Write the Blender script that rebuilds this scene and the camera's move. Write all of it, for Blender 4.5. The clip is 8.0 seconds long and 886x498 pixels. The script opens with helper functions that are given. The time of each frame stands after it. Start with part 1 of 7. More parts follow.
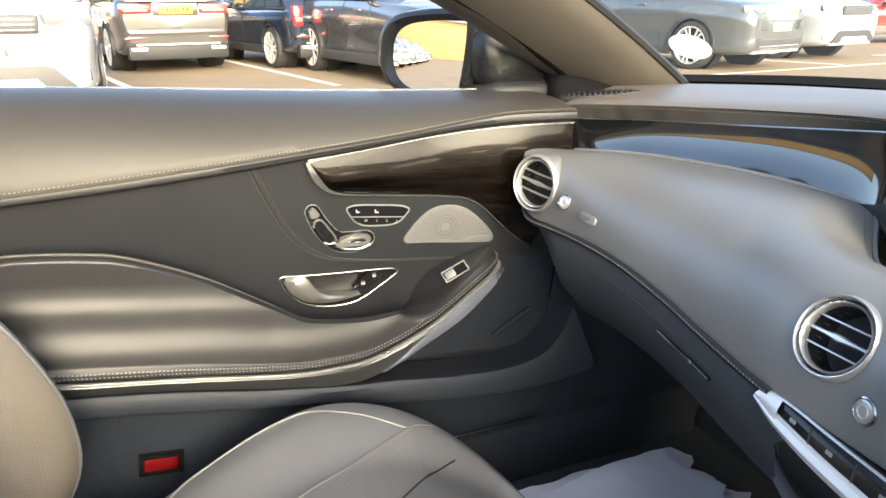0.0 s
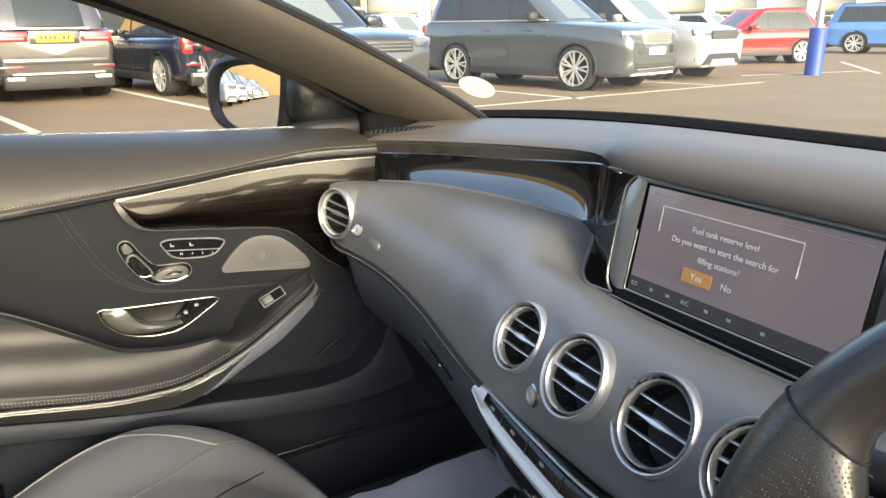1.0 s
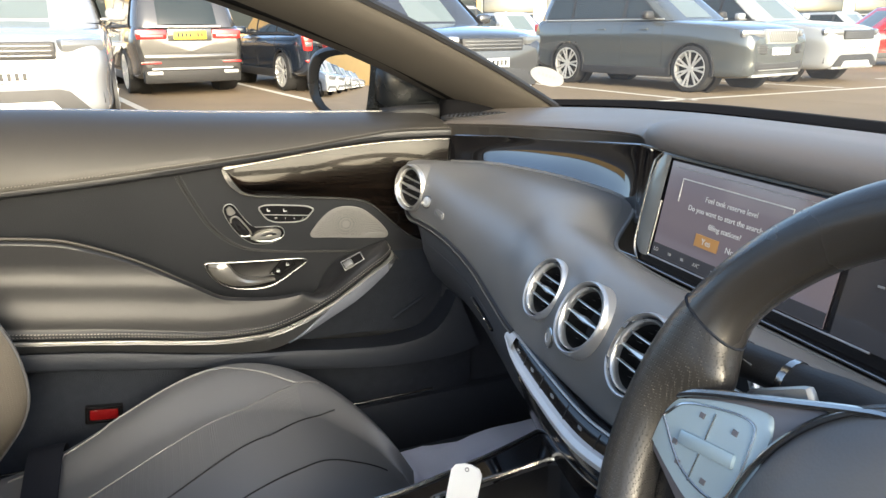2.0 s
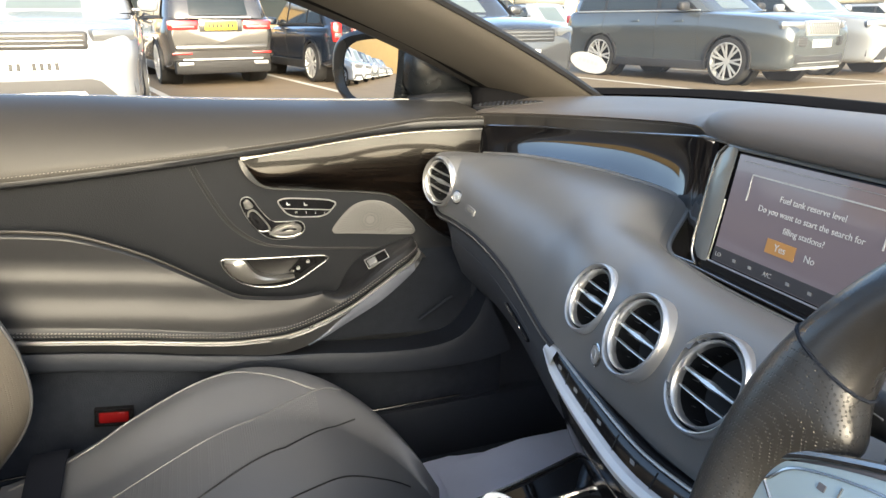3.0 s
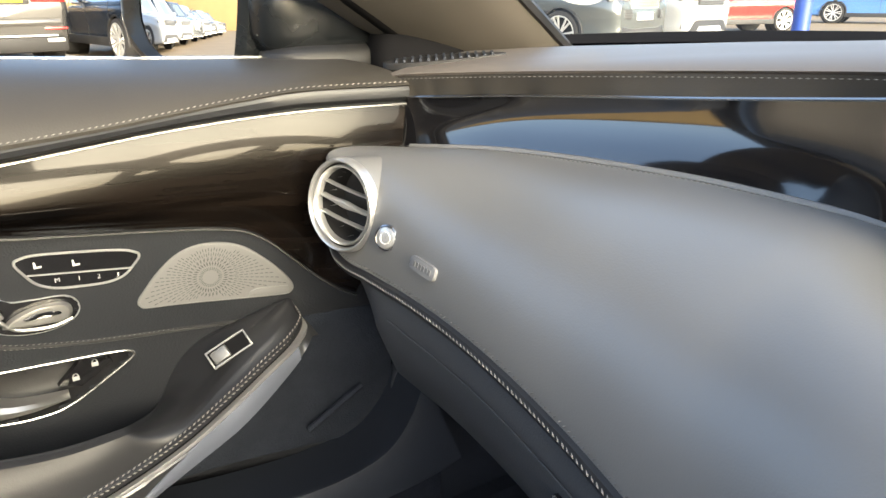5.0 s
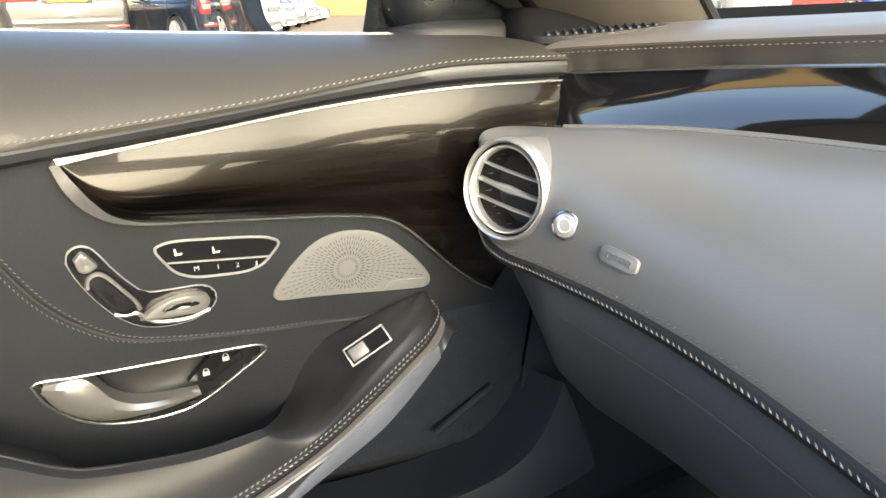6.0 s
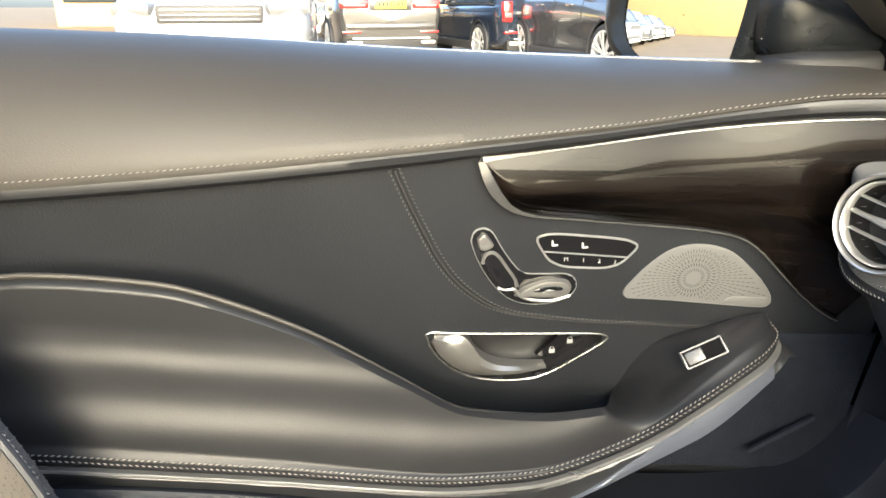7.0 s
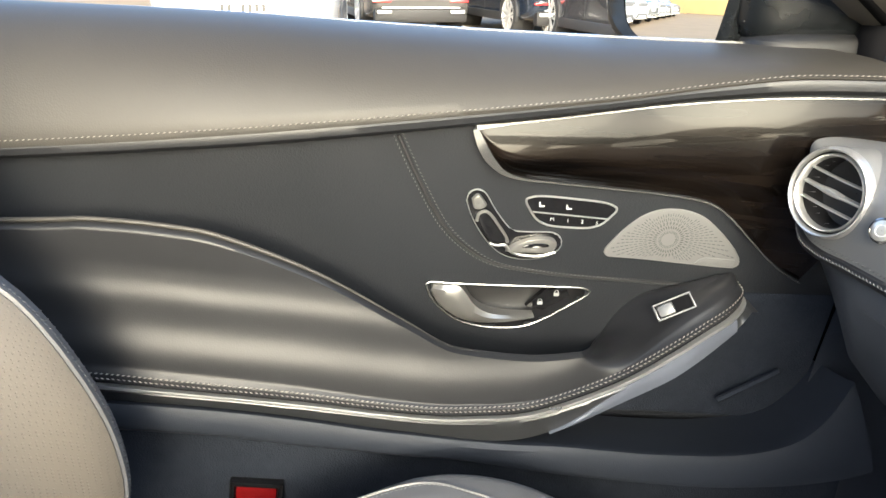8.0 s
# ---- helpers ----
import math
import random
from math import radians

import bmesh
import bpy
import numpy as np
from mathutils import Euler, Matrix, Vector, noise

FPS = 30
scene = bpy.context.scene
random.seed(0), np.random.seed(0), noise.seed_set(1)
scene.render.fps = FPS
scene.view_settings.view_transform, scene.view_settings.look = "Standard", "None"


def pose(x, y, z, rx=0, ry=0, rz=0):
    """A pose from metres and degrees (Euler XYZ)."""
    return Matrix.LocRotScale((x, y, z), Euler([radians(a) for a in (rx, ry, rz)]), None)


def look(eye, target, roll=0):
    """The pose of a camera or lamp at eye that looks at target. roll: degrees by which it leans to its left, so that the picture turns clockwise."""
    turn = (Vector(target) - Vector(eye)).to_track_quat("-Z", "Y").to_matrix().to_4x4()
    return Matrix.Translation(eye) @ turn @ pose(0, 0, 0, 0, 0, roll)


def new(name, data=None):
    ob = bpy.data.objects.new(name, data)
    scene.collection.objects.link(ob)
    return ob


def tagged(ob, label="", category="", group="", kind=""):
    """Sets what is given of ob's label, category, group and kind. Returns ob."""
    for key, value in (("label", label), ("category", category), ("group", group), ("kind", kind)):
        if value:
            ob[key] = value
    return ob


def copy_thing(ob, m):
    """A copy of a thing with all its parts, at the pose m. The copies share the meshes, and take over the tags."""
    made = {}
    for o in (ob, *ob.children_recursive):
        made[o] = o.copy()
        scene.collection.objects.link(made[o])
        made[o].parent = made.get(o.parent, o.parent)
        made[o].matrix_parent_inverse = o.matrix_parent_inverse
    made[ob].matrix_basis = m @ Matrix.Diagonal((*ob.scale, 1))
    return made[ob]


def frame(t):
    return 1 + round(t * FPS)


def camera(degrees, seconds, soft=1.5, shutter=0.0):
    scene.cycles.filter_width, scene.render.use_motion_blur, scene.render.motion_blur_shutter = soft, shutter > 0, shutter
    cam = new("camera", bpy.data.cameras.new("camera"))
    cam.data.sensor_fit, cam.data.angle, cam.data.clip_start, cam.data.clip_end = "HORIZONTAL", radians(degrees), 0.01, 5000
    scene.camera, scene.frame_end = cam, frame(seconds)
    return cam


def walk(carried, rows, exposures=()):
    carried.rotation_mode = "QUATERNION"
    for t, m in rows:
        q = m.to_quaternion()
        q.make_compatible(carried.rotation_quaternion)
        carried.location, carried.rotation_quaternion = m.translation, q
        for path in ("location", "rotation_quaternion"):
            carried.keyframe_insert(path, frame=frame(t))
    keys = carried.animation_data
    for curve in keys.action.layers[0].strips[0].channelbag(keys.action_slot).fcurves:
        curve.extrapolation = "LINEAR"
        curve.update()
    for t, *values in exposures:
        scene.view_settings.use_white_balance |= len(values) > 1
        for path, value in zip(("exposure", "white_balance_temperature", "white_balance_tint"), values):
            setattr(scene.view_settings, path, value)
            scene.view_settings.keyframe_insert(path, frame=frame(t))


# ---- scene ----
cam = camera(64.0, 8.0)
PATH = [
    (0, (0.205, -0.002, 1.072), (-1.537, 0.73, 0.417), -0.3),
    (0.5, (0.259, 0.038, 1.089), (-1.422, 0.932, 0.477), -0.3),
    (1, (0.365, 0.102, 1.107), (-1.284, 1.064, 0.509), -0.5),
    (1.5, (0.464, 0.097, 1.11), (-1.199, 1.037, 0.518), -0.4),
    (2, (0.501, 0.111, 1.096), (-1.276, 0.807, 0.499), -0.4),
    (2.2, (0.498, 0.132, 1.08), (-1.308, 0.749, 0.481), -0.3),
    (3.3, (0.356, 0.138, 1.078), (-1.431, 0.775, 0.448), -0.1),
    (3.5, (0.302, 0.14, 1.069), (-1.47, 0.833, 0.453), 0.1),
    (4, (0.134, 0.152, 1.065), (-1.516, 1.072, 0.408), 0.1),
    (4.2, (0.072, 0.156, 1.06), (-1.535, 1.134, 0.38), 0.1),
    (5.3, (-0.155, 0.279, 0.972), (-1.742, 1.294, 0.302), -0.2),
    (5.5, (-0.178, 0.253, 0.963), (-1.769, 1.263, 0.291), -0.5),
    (6, (-0.206, 0.202, 0.973), (-1.856, 1.105, 0.295), -0.8),
    (6.5, (-0.183, 0.13, 0.982), (-1.987, 0.695, 0.329), -0.2),
    (7, (-0.162, 0.095, 0.993), (-2.04, 0.319, 0.341), -0.1),
    (7.5, (-0.146, 0.104, 1.001), (-2.037, 0.18, 0.357), 0.6),
    (8, (-0.077, 0.113, 1.006), (-1.934, 0.264, 0.281), 0.7),
]
EXPOSURE = [(0, 3.04, 6550, 2), (1.0, 2.5, 6700, 2), (2.2, 2.45, 6350, 2), (3.5, 2.6, 6500, 2), (5.5, 3.05, 6480, 1), (6.2, 3.12, 6480, 1), (7.0, 2.98, 6280, 1), (7.5, 2.9, 6130, 1), (8.0, 3.03, 6050, 1)]
walk(cam, [(t, look(eye, target, roll)) for t, eye, target, roll in PATH], EXPOSURE)

# ---- daylight ----
SUN_ELEV, SUN_AZ = 20.0, 92.0      # azimuth clockwise from the car's nose (+y)
world = bpy.data.worlds.new("sky")
scene.world = world
world.use_nodes = True
wn = world.node_tree
sky = wn.nodes.new("ShaderNodeTexSky")
sky.sky_type, sky.sun_disc = "NISHITA", False
sky.sun_elevation, sky.sun_rotation = radians(SUN_ELEV), radians(SUN_AZ)
sky.air_density, sky.dust_density, sky.ozone_density = 0.55, 3.2, 0.1
# thin broken cloud over the hazy sky
cl_co, cl_mp, cl_nz, cl_mr, cl_mx = (wn.nodes.new("ShaderNode" + k) for k in ("TexCoord", "Mapping", "TexNoise", "MapRange", "Mix"))
cl_mp.inputs["Scale"].default_value = (1.6, 1.6, 4.5)
cl_nz.inputs["Scale"].default_value, cl_nz.inputs["Detail"].default_value, cl_nz.inputs["Roughness"].default_value = 1.7, 7, 0.55
cl_mr.inputs["From Min"].default_value, cl_mr.inputs["From Max"].default_value = 0.42, 0.66
cl_mr.inputs["To Max"].default_value = 0.75
cl_mx.data_type, cl_mx.blend_type = "RGBA", "ADD"
cl_mx.inputs[7].default_value = (0.24, 0.235, 0.225, 1)
wn.links.new(cl_co.outputs["Generated"], cl_mp.inputs[0])
wn.links.new(cl_mp.outputs[0], cl_nz.inputs["Vector"])
wn.links.new(cl_nz.outputs[0], cl_mr.inputs["Value"])
wn.links.new(cl_mr.outputs[0], cl_mx.inputs[0])
wn.links.new(sky.outputs[0], cl_mx.inputs[6])
wn.links.new(cl_mx.outputs[2], wn.nodes["Background"].inputs[0])
wn.nodes["Background"].inputs[1].default_value = 0.15
sun_data = bpy.data.lights.new("sun", "SUN")
sun_data.energy, sun_data.angle, sun_data.color = 0.44, radians(28), (1.0, 0.815, 0.585)
sun = new("sun", sun_data)
sun_way = Vector((math.sin(radians(SUN_AZ)) * math.cos(radians(SUN_ELEV)), math.cos(radians(SUN_AZ)) * math.cos(radians(SUN_ELEV)), math.sin(radians(SUN_ELEV))))
sun.rotation_euler = sun_way.to_track_quat("Z", "Y").to_euler()


# ---- materials ----
def material(name, color, rough=0.5, metal=0.0, spec=0.5, coat=0.0, bump=0.0, scale=400.0, vary=0.0, vary_scale=6.0, rough_vary=0.0, emit=0.0, kind="noise", stretch=(1, 1, 1)):
    """Principled material with grain relief and slow variation of colour and gloss, in metres of the object's own space."""
    m = bpy.data.materials.new(name)
    m.use_nodes = True
    nt = m.node_tree
    b = nt.nodes["Principled BSDF"]
    b.inputs["Base Color"].default_value = (*color, 1)
    b.inputs["Roughness"].default_value = rough
    b.inputs["Metallic"].default_value = metal
    b.inputs["Specular IOR Level"].default_value = spec
    b.inputs["Coat Weight"].default_value = coat
    b.inputs["Coat Roughness"].default_value = 0.03
    co = nt.nodes.new("ShaderNodeTexCoord")
    mp = nt.nodes.new("ShaderNodeMapping")
    mp.inputs["Scale"].default_value = stretch
    nt.links.new(co.outputs["Object"], mp.inputs[0])
    if vary or rough_vary:
        n = nt.nodes.new("ShaderNodeTexNoise")
        n.inputs["Scale"].default_value, n.inputs["Detail"].default_value = vary_scale, 6
        nt.links.new(mp.outputs[0], n.inputs["Vector"])
        if vary:
            mix = nt.nodes.new("ShaderNodeMix")
            mix.data_type = "RGBA"
            mix.inputs[6].default_value = (*[c * (1 - vary) for c in color], 1)
            mix.inputs[7].default_value = (*[min(1, c * (1 + vary)) for c in color], 1)
            nt.links.new(n.outputs[0], mix.inputs[0])
            nt.links.new(mix.outputs[2], b.inputs["Base Color"])
        if rough_vary:
            r = nt.nodes.new("ShaderNodeMapRange")
            r.inputs["To Min"].default_value, r.inputs["To Max"].default_value = max(0.02, rough - rough_vary), min(1, rough + rough_vary)
            nt.links.new(n.outputs[0], r.inputs[0])
            nt.links.new(r.outputs[0], b.inputs["Roughness"])
    if bump:
        if kind == "voronoi":
            tex = nt.nodes.new("ShaderNodeTexVoronoi")
        else:
            tex = nt.nodes.new("ShaderNodeTexNoise")
            tex.inputs["Detail"].default_value = 3
        tex.inputs["Scale"].default_value = scale
        nt.links.new(mp.outputs[0], tex.inputs["Vector"])
        bp = nt.nodes.new("ShaderNodeBump")
        bp.inputs["Strength"].default_value, bp.inputs["Distance"].default_value = bump, 0.001
        nt.links.new(tex.outputs[0], bp.inputs["Height"])
        nt.links.new(bp.outputs[0], b.inputs["Normal"])
    if emit:
        b.inputs["Emission Color"].default_value = (*color, 1)
        b.inputs["Emission Strength"].default_value = emit
    return m


def holes_material(name, color, rough, pitch):
    """Leather with a regular grid of small punched holes."""
    m = material(name, color, rough, vary=0.15, rough_vary=0.06)
    nt = m.node_tree
    b = nt.nodes["Principled BSDF"]
    v = nt.nodes.new("ShaderNodeTexVoronoi")
    v.inputs["Scale"].default_value, v.inputs["Randomness"].default_value = 1 / pitch, 0.0
    nt.links.new(nt.nodes["Mapping"].outputs[0], v.inputs["Vector"])
    r = nt.nodes.new("ShaderNodeMapRange")
    r.inputs["From Min"].default_value, r.inputs["From Max"].default_value = 0.22, 0.34
    nt.links.new(v.outputs["Distance"], r.inputs[0])
    bp = nt.nodes.new("ShaderNodeBump")
    bp.inputs["Strength"].default_value, bp.inputs["Distance"].default_value = 0.6, 0.0007
    nt.links.new(r.outputs[0], bp.inputs["Height"])
    nt.links.new(bp.outputs[0], b.inputs["Normal"])
    return m


def wood_material():
    m = material("dark wood veneer", (0.03, 0.018, 0.012), 0.2, coat=0.12, spec=0.06)
    nt = m.node_tree
    b = nt.nodes["Principled BSDF"]
    n = nt.nodes.new("ShaderNodeTexNoise")
    n.inputs["Scale"].default_value, n.inputs["Detail"].default_value = 14, 8
    mp = nt.nodes["Mapping"]
    mp.inputs["Scale"].default_value = (1, 0.45, 5)
    nt.links.new(mp.outputs[0], n.inputs["Vector"])
    r = nt.nodes.new("ShaderNodeValToRGB")
    r.color_ramp.elements[0].position, r.color_ramp.elements[0].color = 0.3, (0.0012, 0.001, 0.0009, 1)
    r.color_ramp.elements[1].position, r.color_ramp.elements[1].color = 0.75, (0.009, 0.0065, 0.005, 1)
    nt.links.new(n.outputs[0], r.inputs[0])
    nt.links.new(r.outputs[0], b.inputs["Base Color"])
    return m


def glass_material(name, tint=(0.96, 0.98, 0.97), veil=0.0):
    """A thin pane: clear, with gloss that grows towards grazing angles."""
    m = bpy.data.materials.new(name)
    m.use_nodes = True
    nt = m.node_tree
    nt.nodes.remove(nt.nodes["Principled BSDF"])
    tr, gl, mx, lw, pw, ad = (nt.nodes.new("ShaderNode" + k) for k in ("BsdfTransparent", "BsdfGlossy", "MixShader", "LayerWeight", "Math", "Math"))
    pw.operation, ad.operation = "POWER", "MULTIPLY_ADD"
    pw.inputs[1].default_value = 5.0
    ad.inputs[1].default_value, ad.inputs[2].default_value = 0.7, 0.035
    tr.inputs[0].default_value = (*tint, 1)
    gl.inputs["Roughness"].default_value = 0.02
    lw.inputs[0].default_value = 0.5
    nt.links.new(lw.outputs["Facing"], pw.inputs[0])
    nt.links.new(pw.outputs[0], ad.inputs[0])
    nt.links.new(ad.outputs[0], mx.inputs[0])
    nt.links.new(tr.outputs[0], mx.inputs[1])
    nt.links.new(gl.outputs[0], mx.inputs[2])
    out = mx
    if veil:
        # pale scattering film that adds the veil of glare, uneven by noise
        tl, m2, nz, mr = (nt.nodes.new("ShaderNode" + k) for k in ("BsdfTranslucent", "MixShader", "TexNoise", "MapRange"))
        tl.inputs[0].default_value = (0.80, 0.79, 0.76, 1)
        nz.inputs["Scale"].default_value = 7.0
        nz.inputs["Detail"].default_value = 5.0
        mr.inputs["To Min"].default_value, mr.inputs["To Max"].default_value = veil * 0.5, veil * 1.5
        nt.links.new(nz.outputs[0], mr.inputs["Value"])
        nt.links.new(mr.outputs[0], m2.inputs[0])
        nt.links.new(mx.outputs[0], m2.inputs[1])
        nt.links.new(tl.outputs[0], m2.inputs[2])
        out = m2
    nt.links.new(out.outputs[0], nt.nodes["Material Output"].inputs[0])
    return m


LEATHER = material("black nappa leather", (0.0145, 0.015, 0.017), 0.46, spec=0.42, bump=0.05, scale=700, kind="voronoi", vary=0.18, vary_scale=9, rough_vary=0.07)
# same leather as above, with cool sky light put into its base colour
PANEL_LEATHER_SKYTINT = material("black leather, tinted by sky light", (0.0145, 0.0158, 0.0185), 0.45, spec=0.30, bump=0.22, scale=520, kind="voronoi", vary=0.18, vary_scale=9, rough_vary=0.07)
# upper pad leather: warm light on it is put into the lighter base colour
LEATHER_WARMLIT = material("black leather with warm light tint", (0.034, 0.031, 0.027), 0.50, spec=0.38, bump=0.08, scale=600, kind="voronoi", vary=0.12, vary_scale=7, rough_vary=0.06)
LEATHER_DARK = material("black moulded plastic", (0.023, 0.027, 0.036), 0.55, spec=0.3, bump=0.3, scale=900, vary=0.15)
DASH_LEATHER = material("dark grey dashboard leather", (0.124, 0.123, 0.122), 0.40, spec=0.8, bump=0.06, scale=800, kind="voronoi", vary=0.1, vary_scale=5, rough_vary=0.05)
# dash leather for the top, the sun's warmth put into the base colour
TOP_LEATHER_SUNLIT = material("dashboard leather, sun-warmed tint", (0.112, 0.098, 0.087), 0.50, spec=0.38, bump=0.06, scale=800, kind="voronoi", vary=0.1, vary_scale=5, rough_vary=0.05)
SEAT_LEATHER = material("black seat leather", (0.105, 0.105, 0.108), 0.40, bump=0.10, scale=600, kind="voronoi", vary=0.15, vary_scale=8, rough_vary=0.08)
# backrest insert: warm sunlight is put into the cream base colour
SEAT_HOLES_SUNLIT = holes_material("perforated seat leather, sunlight tint", (0.18, 0.155, 0.122), 0.43, 0.0033)
SEAT_STRIP = holes_material("perforated black leather", (0.115, 0.114, 0.115), 0.42, 0.0033)
WHEEL_LEATHER = material("worn steering wheel leather", (0.03, 0.0285, 0.027), 0.30, bump=0.05, scale=900, kind="voronoi", vary=0.3, rough_vary=0.12)
GRIP_LEATHER = holes_material("worn perforated rim leather", (0.03, 0.0285, 0.0265), 0.31, 0.0018)
SUEDE = material("grey roof lining", (0.085, 0.075, 0.062), 0.9, bump=0.4, scale=1500, vary=0.08)
CARPET = material("black carpet", (0.021, 0.025, 0.034), 0.95, spec=0.1, bump=1.0, scale=500, vary=0.3, vary_scale=60)
CHROME = material("satin chrome", (0.44, 0.437, 0.43), 0.22, 1.0, rough_vary=0.05, vary_scale=30)
SILVER = material("silver vent plastic", (0.56, 0.56, 0.555), 0.3, 0.8, rough_vary=0.06, vary_scale=40)
LEVER = material("satin silver paint", (0.34, 0.335, 0.32), 0.32, 0.8, rough_vary=0.05, vary_scale=30)
# same black carpet, lightened in colour for light bounced into the footwell
FLOOR_CARPET_BOUNCE = material("black floor carpet lightened for bounce", (0.045, 0.049, 0.056), 0.95, spec=0.1, bump=1.0, scale=500, vary=0.3, vary_scale=60)
TRIM_EDGE = material("polished trim edge", (0.27, 0.268, 0.262), 0.24, 0.85, rough_vary=0.05, vary_scale=40)
KNEE = material("soft knee panel", (0.040, 0.043, 0.049), 0.6, spec=0.3, bump=0.2, scale=700, vary=0.12)
SIDE_GREY = material("gloss grey frame", (0.19, 0.2, 0.2), 0.2, 0.5, rough_vary=0.05, vary_scale=30)
EDGE_SILVER = material("bright satin silver", (0.66, 0.66, 0.665), 0.4, 0.45, rough_vary=0.05, vary_scale=30)
# blue of the reflected sky is put into the grip's base colour
ALU_SKYTINT = material("satin metal, reflected sky blue in colour", (0.125, 0.137, 0.17), 0.46, 0.3, rough_vary=0.08, vary_scale=20, stretch=(1, 0.2, 8))
THREAD = material("pale grey thread", (0.24, 0.222, 0.2), 0.7)
THREAD_DARK = material("grey thread", (0.12, 0.12, 0.12), 0.7)
SEAT_THREAD = material("seat thread", (0.2, 0.2, 0.2), 0.7)
THREAD_BLACK = material("black thread", (0.12, 0.117, 0.112), 0.7)
SWITCH_GREY = material("satin switch silver", (0.13, 0.13, 0.13), 0.36, 0.4, rough_vary=0.05, vary_scale=40)
LACQUER = material("black piano lacquer", (0.006, 0.006, 0.007), 0.05, coat=1.0, spec=1.0, rough_vary=0.02, vary_scale=15)
WOOD = wood_material()
GLOSS_BLACK = material("gloss black plastic", (0.008, 0.008, 0.009), 0.15, rough_vary=0.06, vary_scale=30)
BLACK = material("matt black plastic", (0.01, 0.01, 0.011), 0.6, bump=0.2, scale=800, vary=0.1)
MIRROR_BLACK = material("dark mirror plastic", (0.006, 0.007, 0.008), 0.26, spec=0.4, rough_vary=0.08, vary_scale=12)
SEAL = material("flocked black seal", (0.006, 0.006, 0.007), 0.95, spec=0.08, bump=0.3, scale=900)
GRILLE = material("grey metal speaker mesh", (0.2, 0.2, 0.198), 0.42, 0.5, rough_vary=0.05, vary_scale=40)
WHITE_MARK = material("white switch legend", (0.36, 0.36, 0.35), 0.5)
GREY_MARK = material("grey switch legend", (0.25, 0.25, 0.25), 0.5)
RED_LENS = material("red plastic lens", (0.14, 0.005, 0.006), 0.2, coat=0.6, bump=0.6, scale=300, kind="voronoi")
PAPER = material("lilac protective paper", (0.78, 0.77, 0.86), 0.75, bump=0.3, scale=120, vary=0.06, vary_scale=12)
WHITE_CARD = material("white plastic tag", (0.75, 0.75, 0.73), 0.4, vary=0.04)
GLASS = glass_material("clear car glass")
VEILED_GLASS = glass_material("windscreen glass with a glare veil", veil=0.02)
MIRROR = material("mirror glass", (0.86, 0.88, 0.9), 0.01, 1.0)
PAD_BLUE = material("satin grey button pad", (0.32, 0.41, 0.47), 0.35, 0.4, rough_vary=0.05, vary_scale=25)
SCREEN = material("lit display", (0.07, 0.058, 0.068), 0.12, coat=0.5, emit=0.26)
SCREEN_DIM = material("dark lit display", (0.014, 0.014, 0.017), 0.12, coat=0.5, emit=0.3)
SCREEN_TEXT = material("display lettering", (0.30, 0.30, 0.30), 0.4, emit=0.10)
SCREEN_AMBER = material("amber display key", (0.24, 0.12, 0.035), 0.4, emit=0.12)
ORANGE = material("orange display sign", (0.8, 0.16, 0.01), 0.4, emit=0.2)

# ---- mesh helpers ----
ORIG = {}


def thing(name, at, label, category, group="", kind=""):
    ob = new(name)
    ob.location = at
    ORIG[ob.name] = Vector(at)
    return tagged(ob, label, category, group, kind)


def part(name, bm, mat, parent=None, label="", smooth=True, kind=""):
    me = bpy.data.meshes.new(name)
    if parent is not None:
        bm.transform(Matrix.Translation(-ORIG[parent.name]))
    bmesh.ops.recalc_face_normals(bm, faces=bm.faces[:])
    bm.to_mesh(me)
    bm.free()
    for m in mat if isinstance(mat, (list, tuple)) else [mat]:
        me.materials.append(m)
    if smooth:
        me.shade_smooth()
        me.set_sharp_from_angle(angle=radians(38))
    ob = new(name, me)
    if parent is not None:
        ob.parent = parent
        ORIG[ob.name] = ORIG[parent.name]
    return tagged(ob, label, kind=kind)


def crv(points, n):
    """n points on a smooth curve through the given ones."""
    p = [Vector(q) for q in points]
    p = [p[0] * 2 - p[1]] + p + [p[-1] * 2 - p[-2]]
    out = []
    for i in range(n):
        s = i / (n - 1) * (len(p) - 3)
        k = min(int(s), len(p) - 4)
        t = s - k
        a, b, c, d = p[k:k + 4]
        out.append(0.5 * ((2 * b) + (c - a) * t + (2 * a - 5 * b + 4 * c - d) * t * t + (3 * b - a - 3 * c + d) * t * t * t))
    return out


def lerp_at(table, x):
    """Smooth value at x in rows of (x, value)."""
    if x <= table[0][0]:
        return table[0][1]
    for k in range(len(table) - 1):
        (x0, v0), (x1, v1) = table[k], table[k + 1]
        if x <= x1:
            h = x1 - x0
            m0 = (v1 - table[k - 1][1]) / (x1 - table[k - 1][0]) if k else (v1 - v0) / h
            m1 = (table[k + 2][1] - v0) / (table[k + 2][0] - x0) if k + 2 < len(table) else (v1 - v0) / h
            t = (x - x0) / h
            return (2 * t**3 - 3 * t * t + 1) * v0 + (t**3 - 2 * t * t + t) * h * m0 + (-2 * t**3 + 3 * t * t) * v1 + (t**3 - t * t) * h * m1
    return table[-1][1]


def smooth(t):
    t = max(0.0, min(1.0, t))
    return t * t * (3 - 2 * t)


